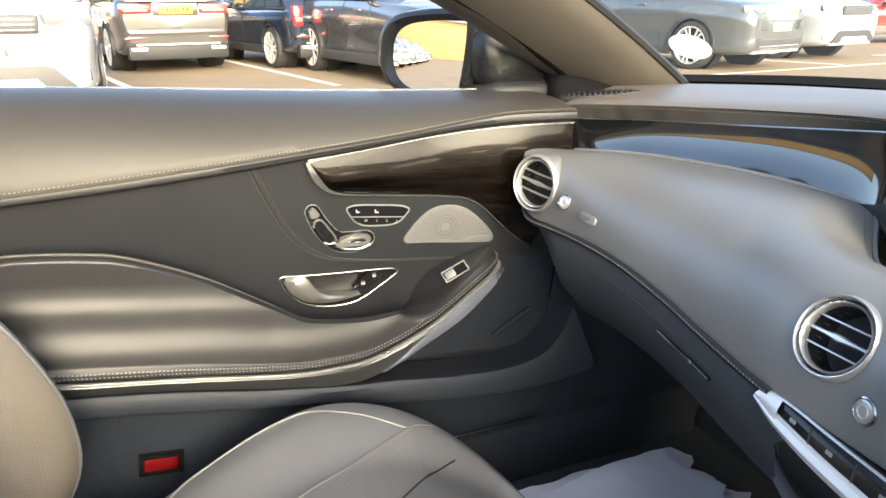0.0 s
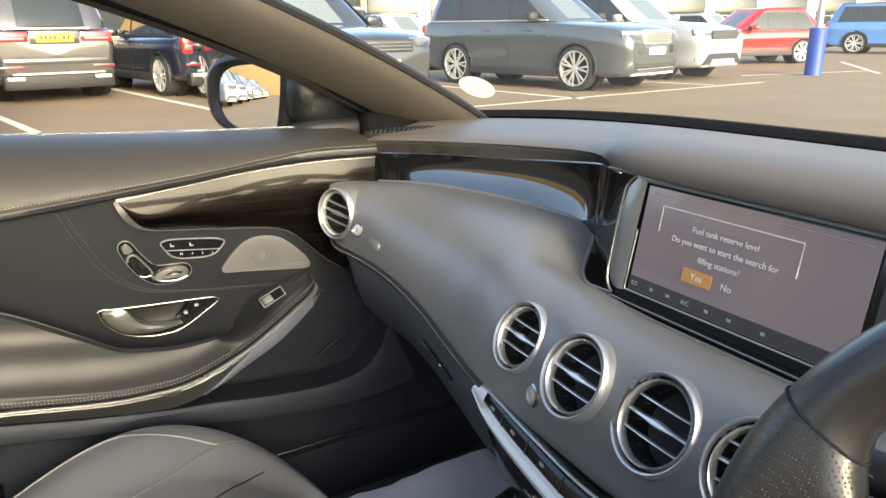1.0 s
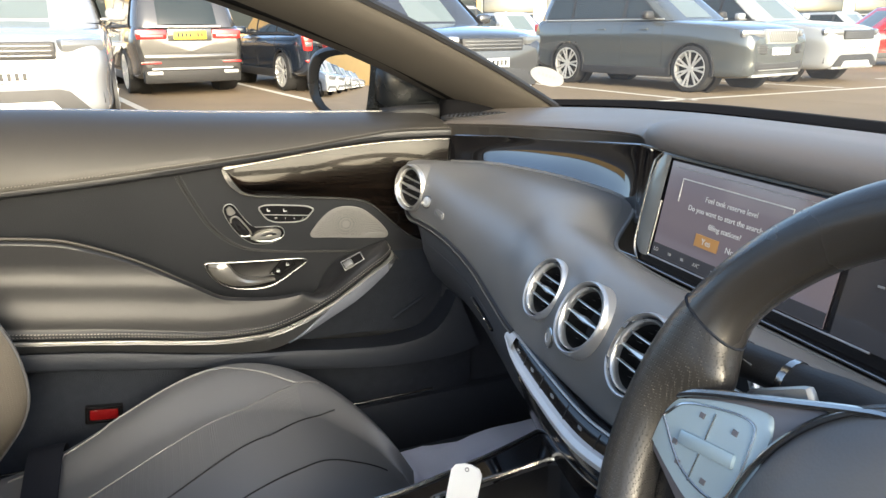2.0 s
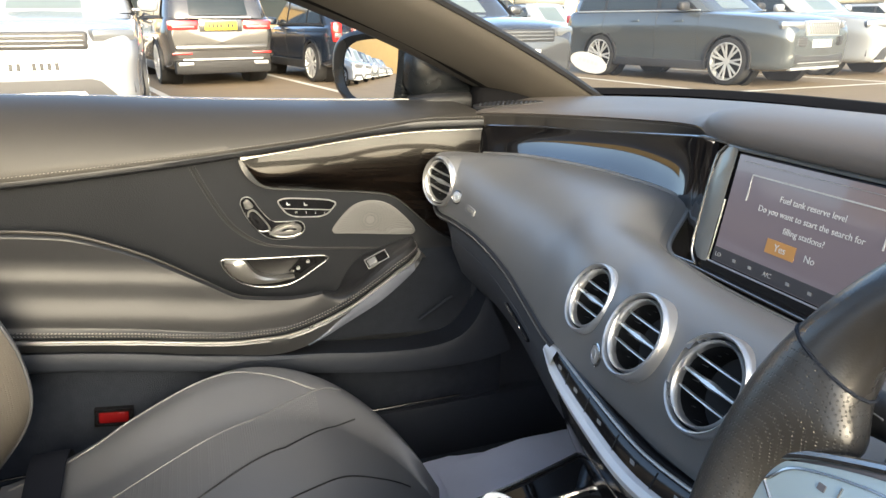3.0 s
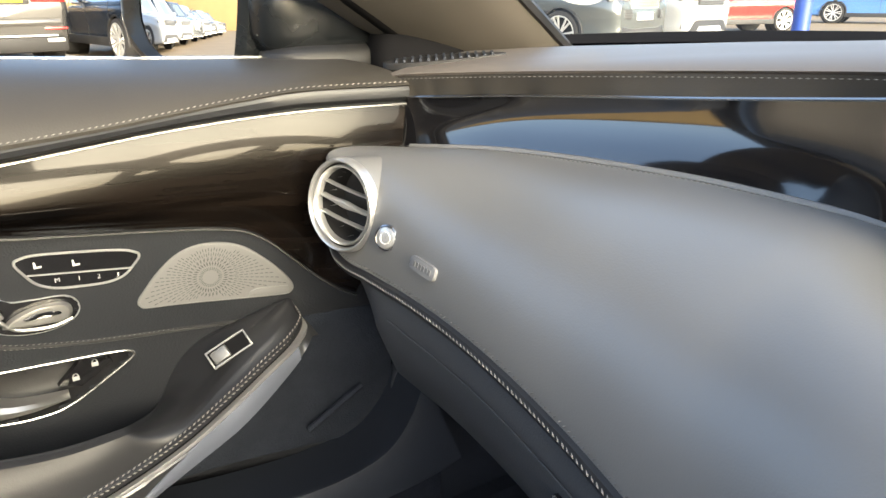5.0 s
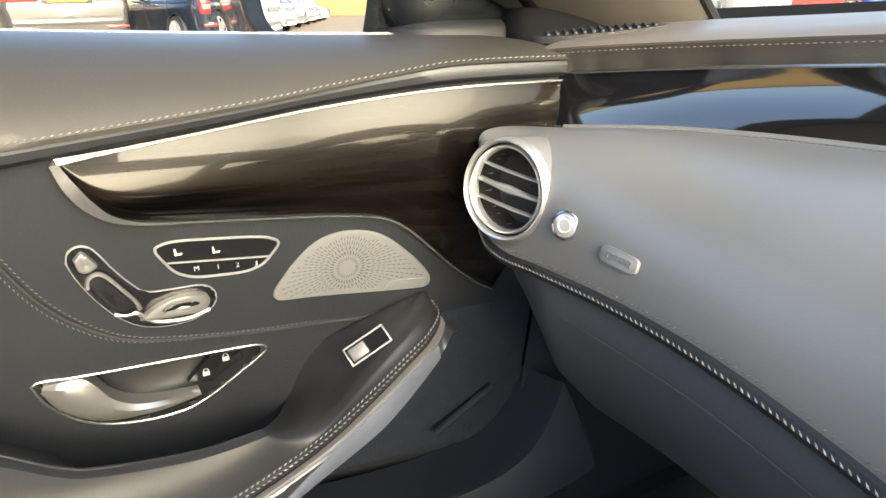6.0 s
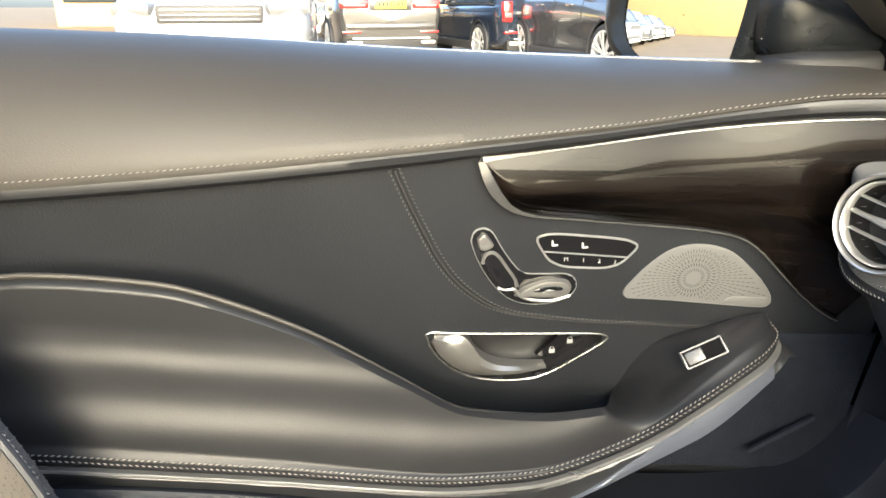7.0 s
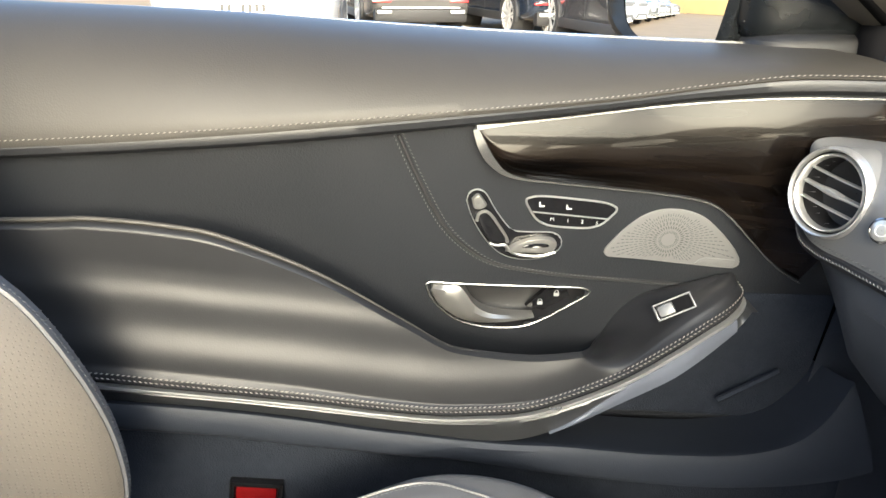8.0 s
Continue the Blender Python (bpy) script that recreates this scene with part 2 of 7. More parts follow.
def loft(rows, closed=False, drop=None):
    """A sheet through rows of points; drop(middle) tells which faces to leave out."""
    bm = bmesh.new()
    vs = [[bm.verts.new(p) for p in row] for row in rows]
    for a, b in zip(vs, vs[1:]):
        n = len(a)
        for j in range(n if closed else n - 1):
            q = (a[j], a[(j + 1) % n], b[(j + 1) % n], b[j])
            if drop is None or not drop((q[0].co + q[1].co + q[2].co + q[3].co) / 4):
                bm.faces.new(q)
    return bm


def sweep(path, prof, closed=False, up=(0, 0, 1), cap=True, scale=None):
    """A profile of (side, up) pairs drawn along a path."""
    path = [Vector(p) for p in path]
    n, rows = len(path), []
    for i, p in enumerate(path):
        a = path[(i - 1) % n] if closed or i else path[0]
        b = path[(i + 1) % n] if closed or i < n - 1 else path[-1]
        t = (b - a).normalized()
        s = t.cross(Vector(up))
        s = s.normalized() if s.length > 1e-5 else Vector((1, 0, 0))
        u = s.cross(t).normalized()
        k = scale(i / (n - 1)) if scale else 1.0
        rows.append([p + s * (x * k) + u * (y * k) for x, y in prof])
    if closed:
        rows.append(rows[0])
    bm = loft(rows, closed=True)
    if closed:
        bmesh.ops.remove_doubles(bm, verts=bm.verts[:], dist=1e-6)
    elif cap:
        bm.verts.ensure_lookup_table()
        m = len(prof)
        bm.faces.new([bm.verts[k] for k in range(m)])
        bm.faces.new([bm.verts[len(bm.verts) - m + k] for k in range(m)])
    return bm


def ring_prof(r, n=8, squash=1.0):
    return [(r * math.cos(2 * math.pi * k / n), r * squash * math.sin(2 * math.pi * k / n)) for k in range(n)]


def plate(outline, push, bevel=0.0, seg=2):
    """A slab: the outline, and its copy pushed along a vector, with a rounded front edge."""
    bm = bmesh.new()
    back = [bm.verts.new(Vector(p)) for p in outline]
    front = [bm.verts.new(Vector(p) + Vector(push)) for p in outline]
    f = bm.faces.new(front)
    bm.faces.new(back[::-1])
    n = len(back)
    for i in range(n):
        bm.faces.new((back[i], back[(i + 1) % n], front[(i + 1) % n], front[i]))
    if bevel:
        bmesh.ops.bevel(bm, geom=list(f.edges), offset=bevel, segments=seg, affect="EDGES", profile=0.6)
    return bm


def merge(*bms):
    out = bmesh.new()
    for b in bms:
        me = bpy.data.meshes.new("tmp")
        b.to_mesh(me)
        b.free()
        out.from_mesh(me)
        bpy.data.meshes.remove(me)
    return out


def box(c, size, bevel=0.0, turn=None):
    bm = bmesh.new()
    bmesh.ops.create_cube(bm, size=1)
    bmesh.ops.scale(bm, vec=size, verts=bm.verts[:])
    if bevel:
        bmesh.ops.bevel(bm, geom=bm.edges[:], offset=bevel, segments=2, affect="EDGES", profile=0.6)
    if turn is not None:
        bm.transform(turn.to_4x4())
    bm.transform(Matrix.Translation(c))
    return bm


def revolve(profile, frame_m, n=40):
    """Rows of (radius, height) turned about the z axis of a frame."""
    rows = [[frame_m @ Vector((r * math.cos(2 * math.pi * k / n), r * math.sin(2 * math.pi * k / n), h)) for k in range(n)] for r, h in profile]
    return loft(rows, closed=True)


def facing(at, normal, up=(0, 0, 1)):
    """A frame at a point whose z axis is the normal and whose y axis leans to up."""
    z = Vector(normal).normalized()
    x = Vector(up).cross(z).normalized()
    y = z.cross(x)
    m = Matrix((x, y, z)).transposed().to_4x4()
    m.translation = at
    return m


def stitches(path, normal, pitch=0.0052, length=0.0038, width=0.0011, slant=0.0):
    """Small raised threads set along a path; normal(point) is the way out of the surface."""
    bm = bmesh.new()
    path = [Vector(p) for p in path]
    acc, goal = 0.0, 0.0
    for a, b in zip(path, path[1:]):
        d = (b - a).length
        while goal <= acc + d and d > 0:
            c = a.lerp(b, (goal - acc) / d)
            t = (b - a).normalized()
            nrm = Vector(normal(c)).normalized()
            s = nrm.cross(t).normalized()
            t = (t + s * slant).normalized()
            s = nrm.cross(t).normalized()
            e0, e1 = c - t * length / 2, c + t * length / 2
            v = [bm.verts.new(q) for q in (e0, c - s * width / 2 + nrm * 0.0002, e1, c + s * width / 2 + nrm * 0.0002, c + nrm * width * 0.8)]
            for i in range(4):
                bm.faces.new((v[i], v[(i + 1) % 4], v[4]))
            goal += pitch
        acc += d
    return bm


def inside(y, z, poly):
    hit = False
    for (y0, z0), (y1, z1) in zip(poly, poly[1:] + poly[:1]):
        if (z0 > z) != (z1 > z) and y < (y1 - y0) * (z - z0) / (z1 - z0) + y0:
            hit = not hit
    return hit


def lettering(name, text, size, m, mat, parent, label=""):
    """Raised words on a frame: x to the right, y up, z out."""
    cu = bpy.data.curves.new(name, "FONT")
    cu.body, cu.size, cu.align_x, cu.align_y, cu.extrude = text, size, "CENTER", "CENTER", 0.0002
    cu.resolution_u = 3
    tmp = bpy.data.objects.new("tmp", cu)
    me = bpy.data.meshes.new_from_object(tmp)
    bpy.data.objects.remove(tmp)
    bpy.data.curves.remove(cu)
    bm = bmesh.new()
    bm.from_mesh(me)
    bpy.data.meshes.remove(me)
    bm.transform(m)
    return part(name, bm, mat, parent, label, smooth=False)

# ---- passenger door ----
SILL = [(-0.75, 0.985), (-0.29, 0.972), (-0.06, 0.963), (0.17, 0.949), (0.41, 0.938), (0.66, 0.930), (0.8, 0.926)]
STITCH = [(-0.75, 0.842), (-0.24, 0.857), (-0.035, 0.867), (0.165, 0.882), (0.335, 0.897), (0.44, 0.911), (0.5, 0.918), (0.61, 0.918)]
EDGE = [(-0.75, 0.828), (-0.24, 0.842), (-0.04, 0.851), (0.126, 0.864), (0.28, 0.880), (0.39, 0.893), (0.5, 0.902), (0.61, 0.903)]
DOOR_END = 0.602


def bend(y):
    return 0.03 * smooth((y - 0.36) / 0.26)


def door_x(y, z):
    """The flat of the door's inner panel."""
    return -0.757 - (0.85 - z) * 0.17 + bend(y)


def on_door(y, z, out=0.0):
    return Vector((door_x(y, z) + out, y, z))


door = thing("passenger_door", (-0.86, 0.0, 0.3), "closed coupe door with black leather, dark wood trim and chrome switches", "car door")
ys = [-0.75 + k * (DOOR_END + 0.75) / 150 for k in range(151)]

# upper pad, from the window edge to its seam
rows = []
PAD = [(-0.905, 0.9), (-0.895, 1.0), (-0.88, 1.035), (-0.86, 1.045), (-0.835, 1.02), (-0.81, 0.96), (-0.79, 0.87), (-0.772, 0.73), (-0.758, 0.55), (-0.747, 0.35), (-0.74, 0.17), (-0.736, 0.03), (-0.737, -0.03), (-0.744, -0.06)]
for y in ys:
    zs, zt = lerp_at(SILL, y), lerp_at(STITCH, y)
    rows.append([Vector((x + bend(y) * smooth((x + 0.9) / 0.1), y, zt + (zs - zt) * f)) for x, f in PAD])
part("upper_pad", loft(rows), LEATHER_WARMLIT, door, "smooth black leather top pad, warm light in its colour")
# piping strip under the seam
rows = []
for y in ys:
    zt, ze = lerp_at(STITCH, y), lerp_at(EDGE, y)
    rows.append([Vector((x + bend(y), y, zt + (ze - zt) * f)) for x, f in ((-0.744, 0.0), (-0.738, 0.08), (-0.7365, 0.3), (-0.738, 0.7), (-0.743, 0.95), (-0.765, 1.05))])
part("seam_band", loft(rows), LEATHER, door)
part("seam_stitching", stitches([Vector((-0.7355 + bend(y), y, lerp_at(STITCH, y) + 0.0035)) for y in ys], lambda p: (1, 0, 0.15), slant=0.25), THREAD, door, "pale contrast stitching", smooth=False)

# flat panel with openings for the handle
HANDLE = [(0.152, 0.690), (0.158, 0.672), (0.170, 0.656), (0.185, 0.643), (0.205, 0.634), (0.232, 0.629), (0.258, 0.629), (0.274, 0.633), (0.290, 0.641), (0.310, 0.654), (0.328, 0.666), (0.336, 0.673), (0.333, 0.678), (0.318, 0.681), (0.27, 0.684), (0.22, 0.687), (0.18, 0.690), (0.16, 0.6925)]
hole = [(y + (0.24 - y) * 0.03, z + (0.66 - z) * 0.06) for y, z in HANDLE]
zs_grid = 84
rows = []
for k in range(330):
    y = -0.75 + k * (DOOR_END + 0.75) / 329
    top = lerp_at(EDGE, y) + 0.004
    rows.append([on_door(y, 0.40 + (top - 0.40) * j / zs_grid) for j in range(zs_grid + 1)])
part("inner_panel", loft(rows, drop=lambda c: inside(c.y, c.z, hole)), PANEL_LEATHER_SKYTINT, door, "flat black leather, tinted by sky light")

# curved seam that parts the switch field from the rear panel
SEAM = [(0.124, 0.860), (0.143, 0.815), (0.168, 0.765), (0.195, 0.734), (0.226, 0.714), (0.266, 0.704), (0.32, 0.695), (0.40, 0.687), (0.44, 0.685)]
seam = [on_door(p.x, p.y, 0.0004) for p in crv([(a, b, 0) for a, b in SEAM], 90)]
part("panel_seam", sweep(seam, ring_prof(0.0022, 6), up=(1, 0, 0)), BLACK, door)
part("panel_seam_stitching", stitches([p + Vector((0.0006, 0.0045, 0.001)) for p in seam], lambda p: (1, 0, 0), pitch=0.0044, length=0.0034, width=0.0009, slant=0.4), THREAD_BLACK, door, smooth=False)
part("panel_seam_stitching", stitches([p + Vector((0.0006, -0.0045, -0.001)) for p in seam[:60]], lambda p: (1, 0, 0), pitch=0.0044, length=0.0034, width=0.0009, slant=-0.4), THREAD_BLACK, door, smooth=False)

# armrest: from the crease on the panel out to the stitched edge
CREASE = [(-0.75, 0.782), (-0.27, 0.774), (-0.19, 0.774), (-0.11, 0.764), (-0.055, 0.749), (0.035, 0.704), (0.118, 0.646), (0.168, 0.608), (0.2, 0.595), (0.272, 0.583), (0.325, 0.584), (0.343, 0.588), (0.353, 0.606), (0.370, 0.643), (0.392, 0.668), (0.422, 0.681), (0.455, 0.688)]
LIP = [(-0.688, -0.75, 0.727), (-0.69, -0.27, 0.657), (-0.692, -0.165, 0.643), (-0.692, -0.11, 0.6345), (-0.692, -0.054, 0.626), (-0.692, 0.02, 0.6145), (-0.692, 0.10, 0.600), (-0.692, 0.155, 0.592), (-0.693, 0.2, 0.5895), (-0.695, 0.25, 0.590), (-0.698, 0.30, 0.602), (-0.70, 0.355, 0.624), (-0.704, 0.402, 0.650), (-0.711, 0.440, 0.671), (-0.722, 0.469, 0.683), (-0.741, 0.489, 0.690), (-0.760, 0.492, 0.694)]
FOLD, drop_in = [(0.0, 0.0)], 0.0
for k in range(1, 86):
    h = 0.002 * k
    ridge = math.exp(-((h - 0.040) / 0.0150) ** 2) + 0.8 * math.exp(-((h - 0.088) / 0.0095) ** 2)
    lean = 1 + 2 * (1 - smooth((h - 0.10) / 0.02)) + 18 * ridge - 6 * smooth((h - 0.104) / 0.012)
    drop_in += 0.002 * math.tan(radians(lean))
    FOLD.append((h, drop_in))
n_u = 170
c_pts, a_pts = crv([(y, z, 0) for y, z in CREASE], n_u), crv(LIP, n_u)


def stand_off(i):
    """The top edge of the armrest, standing off the panel far enough for the fold below it to stay steep."""
    u = i / (n_u - 1) * 16
    c, a = on_door(c_pts[i].x, c_pts[i].y, 0.0015), a_pts[i]
    way = Vector((-0.13, 0.13, 1.0)) - c
    s = 0.0
    while s < 0.16 and (a.x - c.x - way.x * s) > 0.008 + 1.05 * lerp_at(FOLD, max(0.0, c.z + way.z * s - a.z)):
        s += 0.002
    return s * (1 - smooth((u - 10.8) / 1.2))


OFF = [stand_off(i) for i in range(n_u)]
OFF = [sum(OFF[max(0, i - 5):i + 6]) / len(OFF[max(0, i - 5):i + 6]) for i in range(n_u)]


def crease_point(i):
    c = on_door(c_pts[i].x, c_pts[i].y, 0.0015)
    return c + (Vector((-0.13, 0.13, 1.0)) - c) * OFF[i]


def armrest_point(i, f):
    """From a small roll at the crease, down two soft folds, and over a low crown at the switch pod, to the lip."""
    u = i / (n_u - 1) * 16
    a, c = a_pts[i], crease_point(i)
    w = 1 - smooth((u - 10.8) / 1.6)
    deep, high = a.x - c.x, max(0.006, c.z - a.z)
    steep = (deep - 0.008) / lerp_at(FOLD, high)
    fold = (1 - steep * lerp_at(FOLD, high * (1 - f)) / deep) * smooth(f / 0.05)
    g = w * fold + (1 - w) * f
    crown = (1 - w) * (0.010 * math.sin(math.pi * min(1, f * 1.02)) + 0.007 * smooth((f - 0.55) / 0.3) * (1 - smooth((f - 0.9) / 0.1)))
    p = c.lerp(a, f)
    p.x = c.x + deep * g
    p.z += crown
    if f > 0.93:
        p.x += 0.004 * smooth((f - 0.93) / 0.07)
    return p


def behind(i):
    """The hidden back of the armrest, falling away to the panel; deep where one grips it to pull the door."""
    u = i / (n_u - 1) * 16
    pull = smooth((u - 6.6) / 1.4) * (1 - smooth((u - 10.9) / 0.9))
    c, b = crease_point(i), on_door(c_pts[i].x, c_pts[i].y, -0.004)
    return [b + Vector((0, 0, -0.05 * pull)), b.lerp(c, 0.5) + Vector((0, 0, -0.05 * pull)), c + Vector((-0.005, 0, -0.002 - 0.02 * pull)), c + Vector((-0.002, 0, 0.0))]


n_f = 72
steps = [0.0, 0.006, 0.014, 0.024, 0.036] + [0.05 + 0.95 * j / n_f for j in range(n_f + 1)]
rows = [behind(i) + [armrest_point(i, f) for f in steps] + [a_pts[i] + Vector((0.003, 0, -0.007)), a_pts[i] + Vector((-0.01, 0, -0.012))] for i in range(n_u)]
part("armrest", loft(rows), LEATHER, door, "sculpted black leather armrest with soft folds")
# bead along the crease, its bright line put into the lightened leather
part("armrest_piping", sweep([crease_point(i) + Vector((0.003, 0, 0.001)) for i in range(88)], ring_prof(0.0026, 8), scale=lambda s: 1 - 0.9 * smooth((s - 0.5) / 0.3)), LEATHER_WARMLIT, door)
for dz, sl in ((0.0034, 0.3), (-0.0018, -0.3)):
    part("armrest_stitching", stitches([p + Vector((0.0045, -0.002, dz)) for p in a_pts], lambda p: (1, -0.1, 0.2), pitch=0.0050, length=0.0042, width=0.0017, slant=sl), THREAD, door, "double row of pale stitching", smooth=False)
lip_low = [p + Vector((0.002, 0.002, -0.0125)) for p in a_pts]
part("armrest_chrome_strip", sweep(lip_low, [(-0.003, -0.0018), (0.003, -0.0018), (0.0035, 0.0), (0.003, 0.0018), (-0.003, 0.0018)]), SILVER, door, "thin bright chrome strip")

# grip under the armrest's front, and its dark underside
UNDER = [(-0.75, 0.665), (-0.139, 0.604), (0.116, 0.559), (0.225, 0.541), (0.289, 0.553), (0.357, 0.586), (0.414, 0.616), (0.478, 0.657), (0.50, 0.690)]
u_pts = crv([(y, z, 0) for y, z in UNDER], 90)
rows, rows2 = [], []
for i, p in enumerate(u_pts):
    y = p.x
    top = min(lip_low, key=lambda q: abs(q.y - y) + (0.0 if y < 0.47 else abs(q.z - 0.69)))
    dx = 0.020 * smooth((y - 0.40) / 0.1)
    a = Vector((top.x - 0.001, y, top.z - 0.002))
    b = Vector((-0.702 - dx, y, min(p.y, a.z - 0.003)))
    row = [a, a.lerp(b, 0.15) + Vector((0.003, 0, 0)), a.lerp(b, 0.5) + Vector((0.002, 0, 0)), b, b + Vector((-0.03, 0, -0.004)), b + Vector((-0.09, 0, 0.01))]
    rows.append(row)
    if 0.28 < y < 0.48:
        g = 1 - smooth((y - 0.28) / 0.10)
        e = a.lerp(b, g * 0.97)
        rows2.append([q + Vector((0.0035, -0.001, 0)) for q in (e + Vector((-0.005, 0, 0.0)), e.lerp(b, 0.05), e.lerp(b, 0.35) + Vector((0.0015, 0, 0)), e.lerp(b, 0.7) + Vector((0.001, 0, 0)), b, b + Vector((-0.02, 0, -0.001)))])
part("armrest_underside", loft(rows), material("satin dark grey trim", (0.068, 0.07, 0.074), 0.36, 0.6, rough_vary=0.06, vary_scale=20), door, "satin dark grey strip below the armrest")
part("pull_grip", loft(rows2), ALU_SKYTINT, door, "satin aluminium pull grip")

# ledge and map pocket
LEDGE = [(-0.75, 0.663), (-0.139, 0.602), (0.116, 0.557), (0.225, 0.539), (0.30, 0.531), (0.396, 0.517), (0.494, 0.511), (0.557, 0.524), (0.590, 0.556), (0.61, 0.60)]
LEDGE_LOW = [(-0.75, 0.638), (-0.144, 0.571), (-0.002, 0.549), (0.116, 0.529), (0.195, 0.517), (0.30, 0.494), (0.45, 0.470), (0.55, 0.465), (0.62, 0.47), (0.66, 0.48)]
t_pts, l_pts = crv([(y, z, 0) for y, z in LEDGE], 80), crv([(y, z, 0) for y, z in LEDGE_LOW], 80)
rows = []
for p, q in zip(t_pts, l_pts):
    a, b = Vector((-0.699, p.x, p.y)), Vector((-0.70, q.x, q.y))
    rows.append([a + Vector((-0.10, 0, -0.02)), a + Vector((-0.012, 0, -0.003)), a + Vector((-0.004, 0, 0)), a, a.lerp(b, 0.2) + Vector((0.004, 0, 0)), a.lerp(b, 0.8) + Vector((0.004, 0, 0)), b, b + Vector((-0.012, 0, -0.004)), b + Vector((-0.05, 0, -0.005))])
part("pocket_rim", loft(rows), LEATHER_DARK, door, "grained dark pocket rim below the armrest")
rows = []
for q in l_pts:
    b = Vector((-0.745, q.x, q.y))
    rows.append([b + Vector((0, 0, 0.01)), Vector((-0.747, q.x, 0.40)), Vector((-0.755, q.x, 0.34)), Vector((-0.80, q.x, 0.32))])
part("lower_panel", loft(rows), CARPET, door, "dark carpeted door bottom")
part("pocket_brace", sweep(crv([(-0.772, 0.50, 0.535), (-0.768, 0.535, 0.558), (-0.765, 0.565, 0.577)], 10), ring_prof(0.004, 6)), CARPET, door)

# matt dark sheet in front of the panel, stands in for pocket shade
lining = []
for y in [0.215 + 0.39 * k / 40 for k in range(41)]:
    lining.append([on_door(y, 0.50 + (min(0.68, lerp_at(UNDER, y) + 0.02) - 0.50) * j / 6, 0.004) for j in range(7)])
part("pocket_shade_sheet", loft(lining), CARPET, door, "matt dark sheet standing in for the pocket's shade")
# wood trim with its chrome edge
WOOD_LOW = [(0.199, 0.868), (0.206, 0.852), (0.216, 0.836), (0.230, 0.823), (0.252, 0.8155), (0.295, 0.810), (0.352, 0.803), (0.41, 0.796), (0.444, 0.789), (0.466, 0.776), (0.488, 0.755), (0.515, 0.728), (0.54, 0.708), (0.558, 0.698)]
low = [p for p in crv([(a, b, 0) for a, b in WOOD_LOW], 60)]
rows = []
for p in low:
    t = (p.x - 0.199) / (0.558 - 0.199)
    yt = 0.199 + t * (DOOR_END - 0.199)
    top = (yt, lerp_at(EDGE, yt) - 0.004)
    row = []
    for j in range(25):
        f = j / 24
        y, z = p.x + (top[0] - p.x) * f, p.y + (top[1] - p.y) * f
        d, h = (1 - f) * (top[1] - p.y), top[1] - p.y
        row.append(on_door(y, z, 0.003 + (0.44 * min(d, 0.1) - 2.2 * min(d, 0.1) ** 2) * smooth((h - d) / (0.35 * h + 0.004)) ** 0.6))
    rows.append(row)
part("wood_trim", loft(rows), WOOD, door, "high-gloss dark wood trim with streaked grain")
edge_line = [on_door(p.x - 0.001, p.y - 0.0015, 0.007) for p in low]
top_line = [on_door(y, lerp_at(EDGE, y) - 0.003, 0.005) for y in [DOOR_END - k * (DOOR_END - 0.199) / 50 for k in range(51)]]
part("wood_chrome_edge", sweep(top_line + edge_line, [(-0.002, -0.0022), (0.0025, -0.0018), (0.003, 0.0), (0.0025, 0.0018), (-0.002, 0.0022)], up=(1, 0, 0), scale=lambda s: 0.36 + 1.7 * math.exp(-((s - 0.52) / 0.07) ** 2)), TRIM_EDGE, door, "bright chrome edging")

# handle bowl, lever and lock keys
ring = [on_door(p.x, p.y, 0.001) for p in crv([(y, z, 0) for y, z in HANDLE + HANDLE[:1]], 80)]
bezel = part("handle_bezel", sweep(ring[:-1], ring_prof(0.0013, 8), closed=True, up=(1, 0, 0)), TRIM_EDGE, door, "polished chrome bezel")
rows = []
for k, (inw, dep) in enumerate(((0.0, 0.0), (0.03, -0.012), (0.10, -0.024), (0.25, -0.032), (0.5, -0.036), (0.85, -0.037), (0.99, -0.037))):
    rows.append([p + (on_door(0.245, 0.661) - p) * inw + Vector((dep, 0, 0)) for p in ring[:-1]])
part("handle_bowl", loft(rows, closed=True), BLACK, door)
lever = []
LEV_T = [(0.160, 0.689), (0.186, 0.6885), (0.196, 0.680), (0.206, 0.664), (0.222, 0.652), (0.245, 0.646), (0.276, 0.6435)]
LEV_B = [(0.157, 0.682), (0.165, 0.667), (0.178, 0.654), (0.194, 0.644), (0.215, 0.638), (0.245, 0.636), (0.276, 0.640)]
lt, lb = crv([(a, b, 0) for a, b in LEV_T], 30), crv([(a, b, 0) for a, b in LEV_B], 30)
rows = []
for k, (p, q) in enumerate(zip(lt, lb)):
    o = 0.002 + 0.010 * math.sin(math.pi * min(1, 0.15 + k / 29 * 0.85))
    rows.append([on_door(p.x, p.y, -0.014), on_door(p.x, p.y, o - 0.004), on_door(p.x + (q.x - p.x) * 0.3, p.y + (q.y - p.y) * 0.3, o), on_door(p.x + (q.x - p.x) * 0.75, p.y + (q.y - p.y) * 0.75, o - 0.001), on_door(q.x, q.y, o - 0.006), on_door(q.x, q.y, -0.014)])
part("door_lever", loft(rows, closed=True), LEVER, door, "curved satin silver door lever")
lock = part("lock_switch", plate([on_door(y, z, -0.020) for y, z in ((0.268, 0.650), (0.288, 0.644), (0.318, 0.663), (0.312, 0.677), (0.292, 0.676))], (0.008, 0, 0), 0.002), GLOSS_BLACK, door, "black lock and unlock keys")
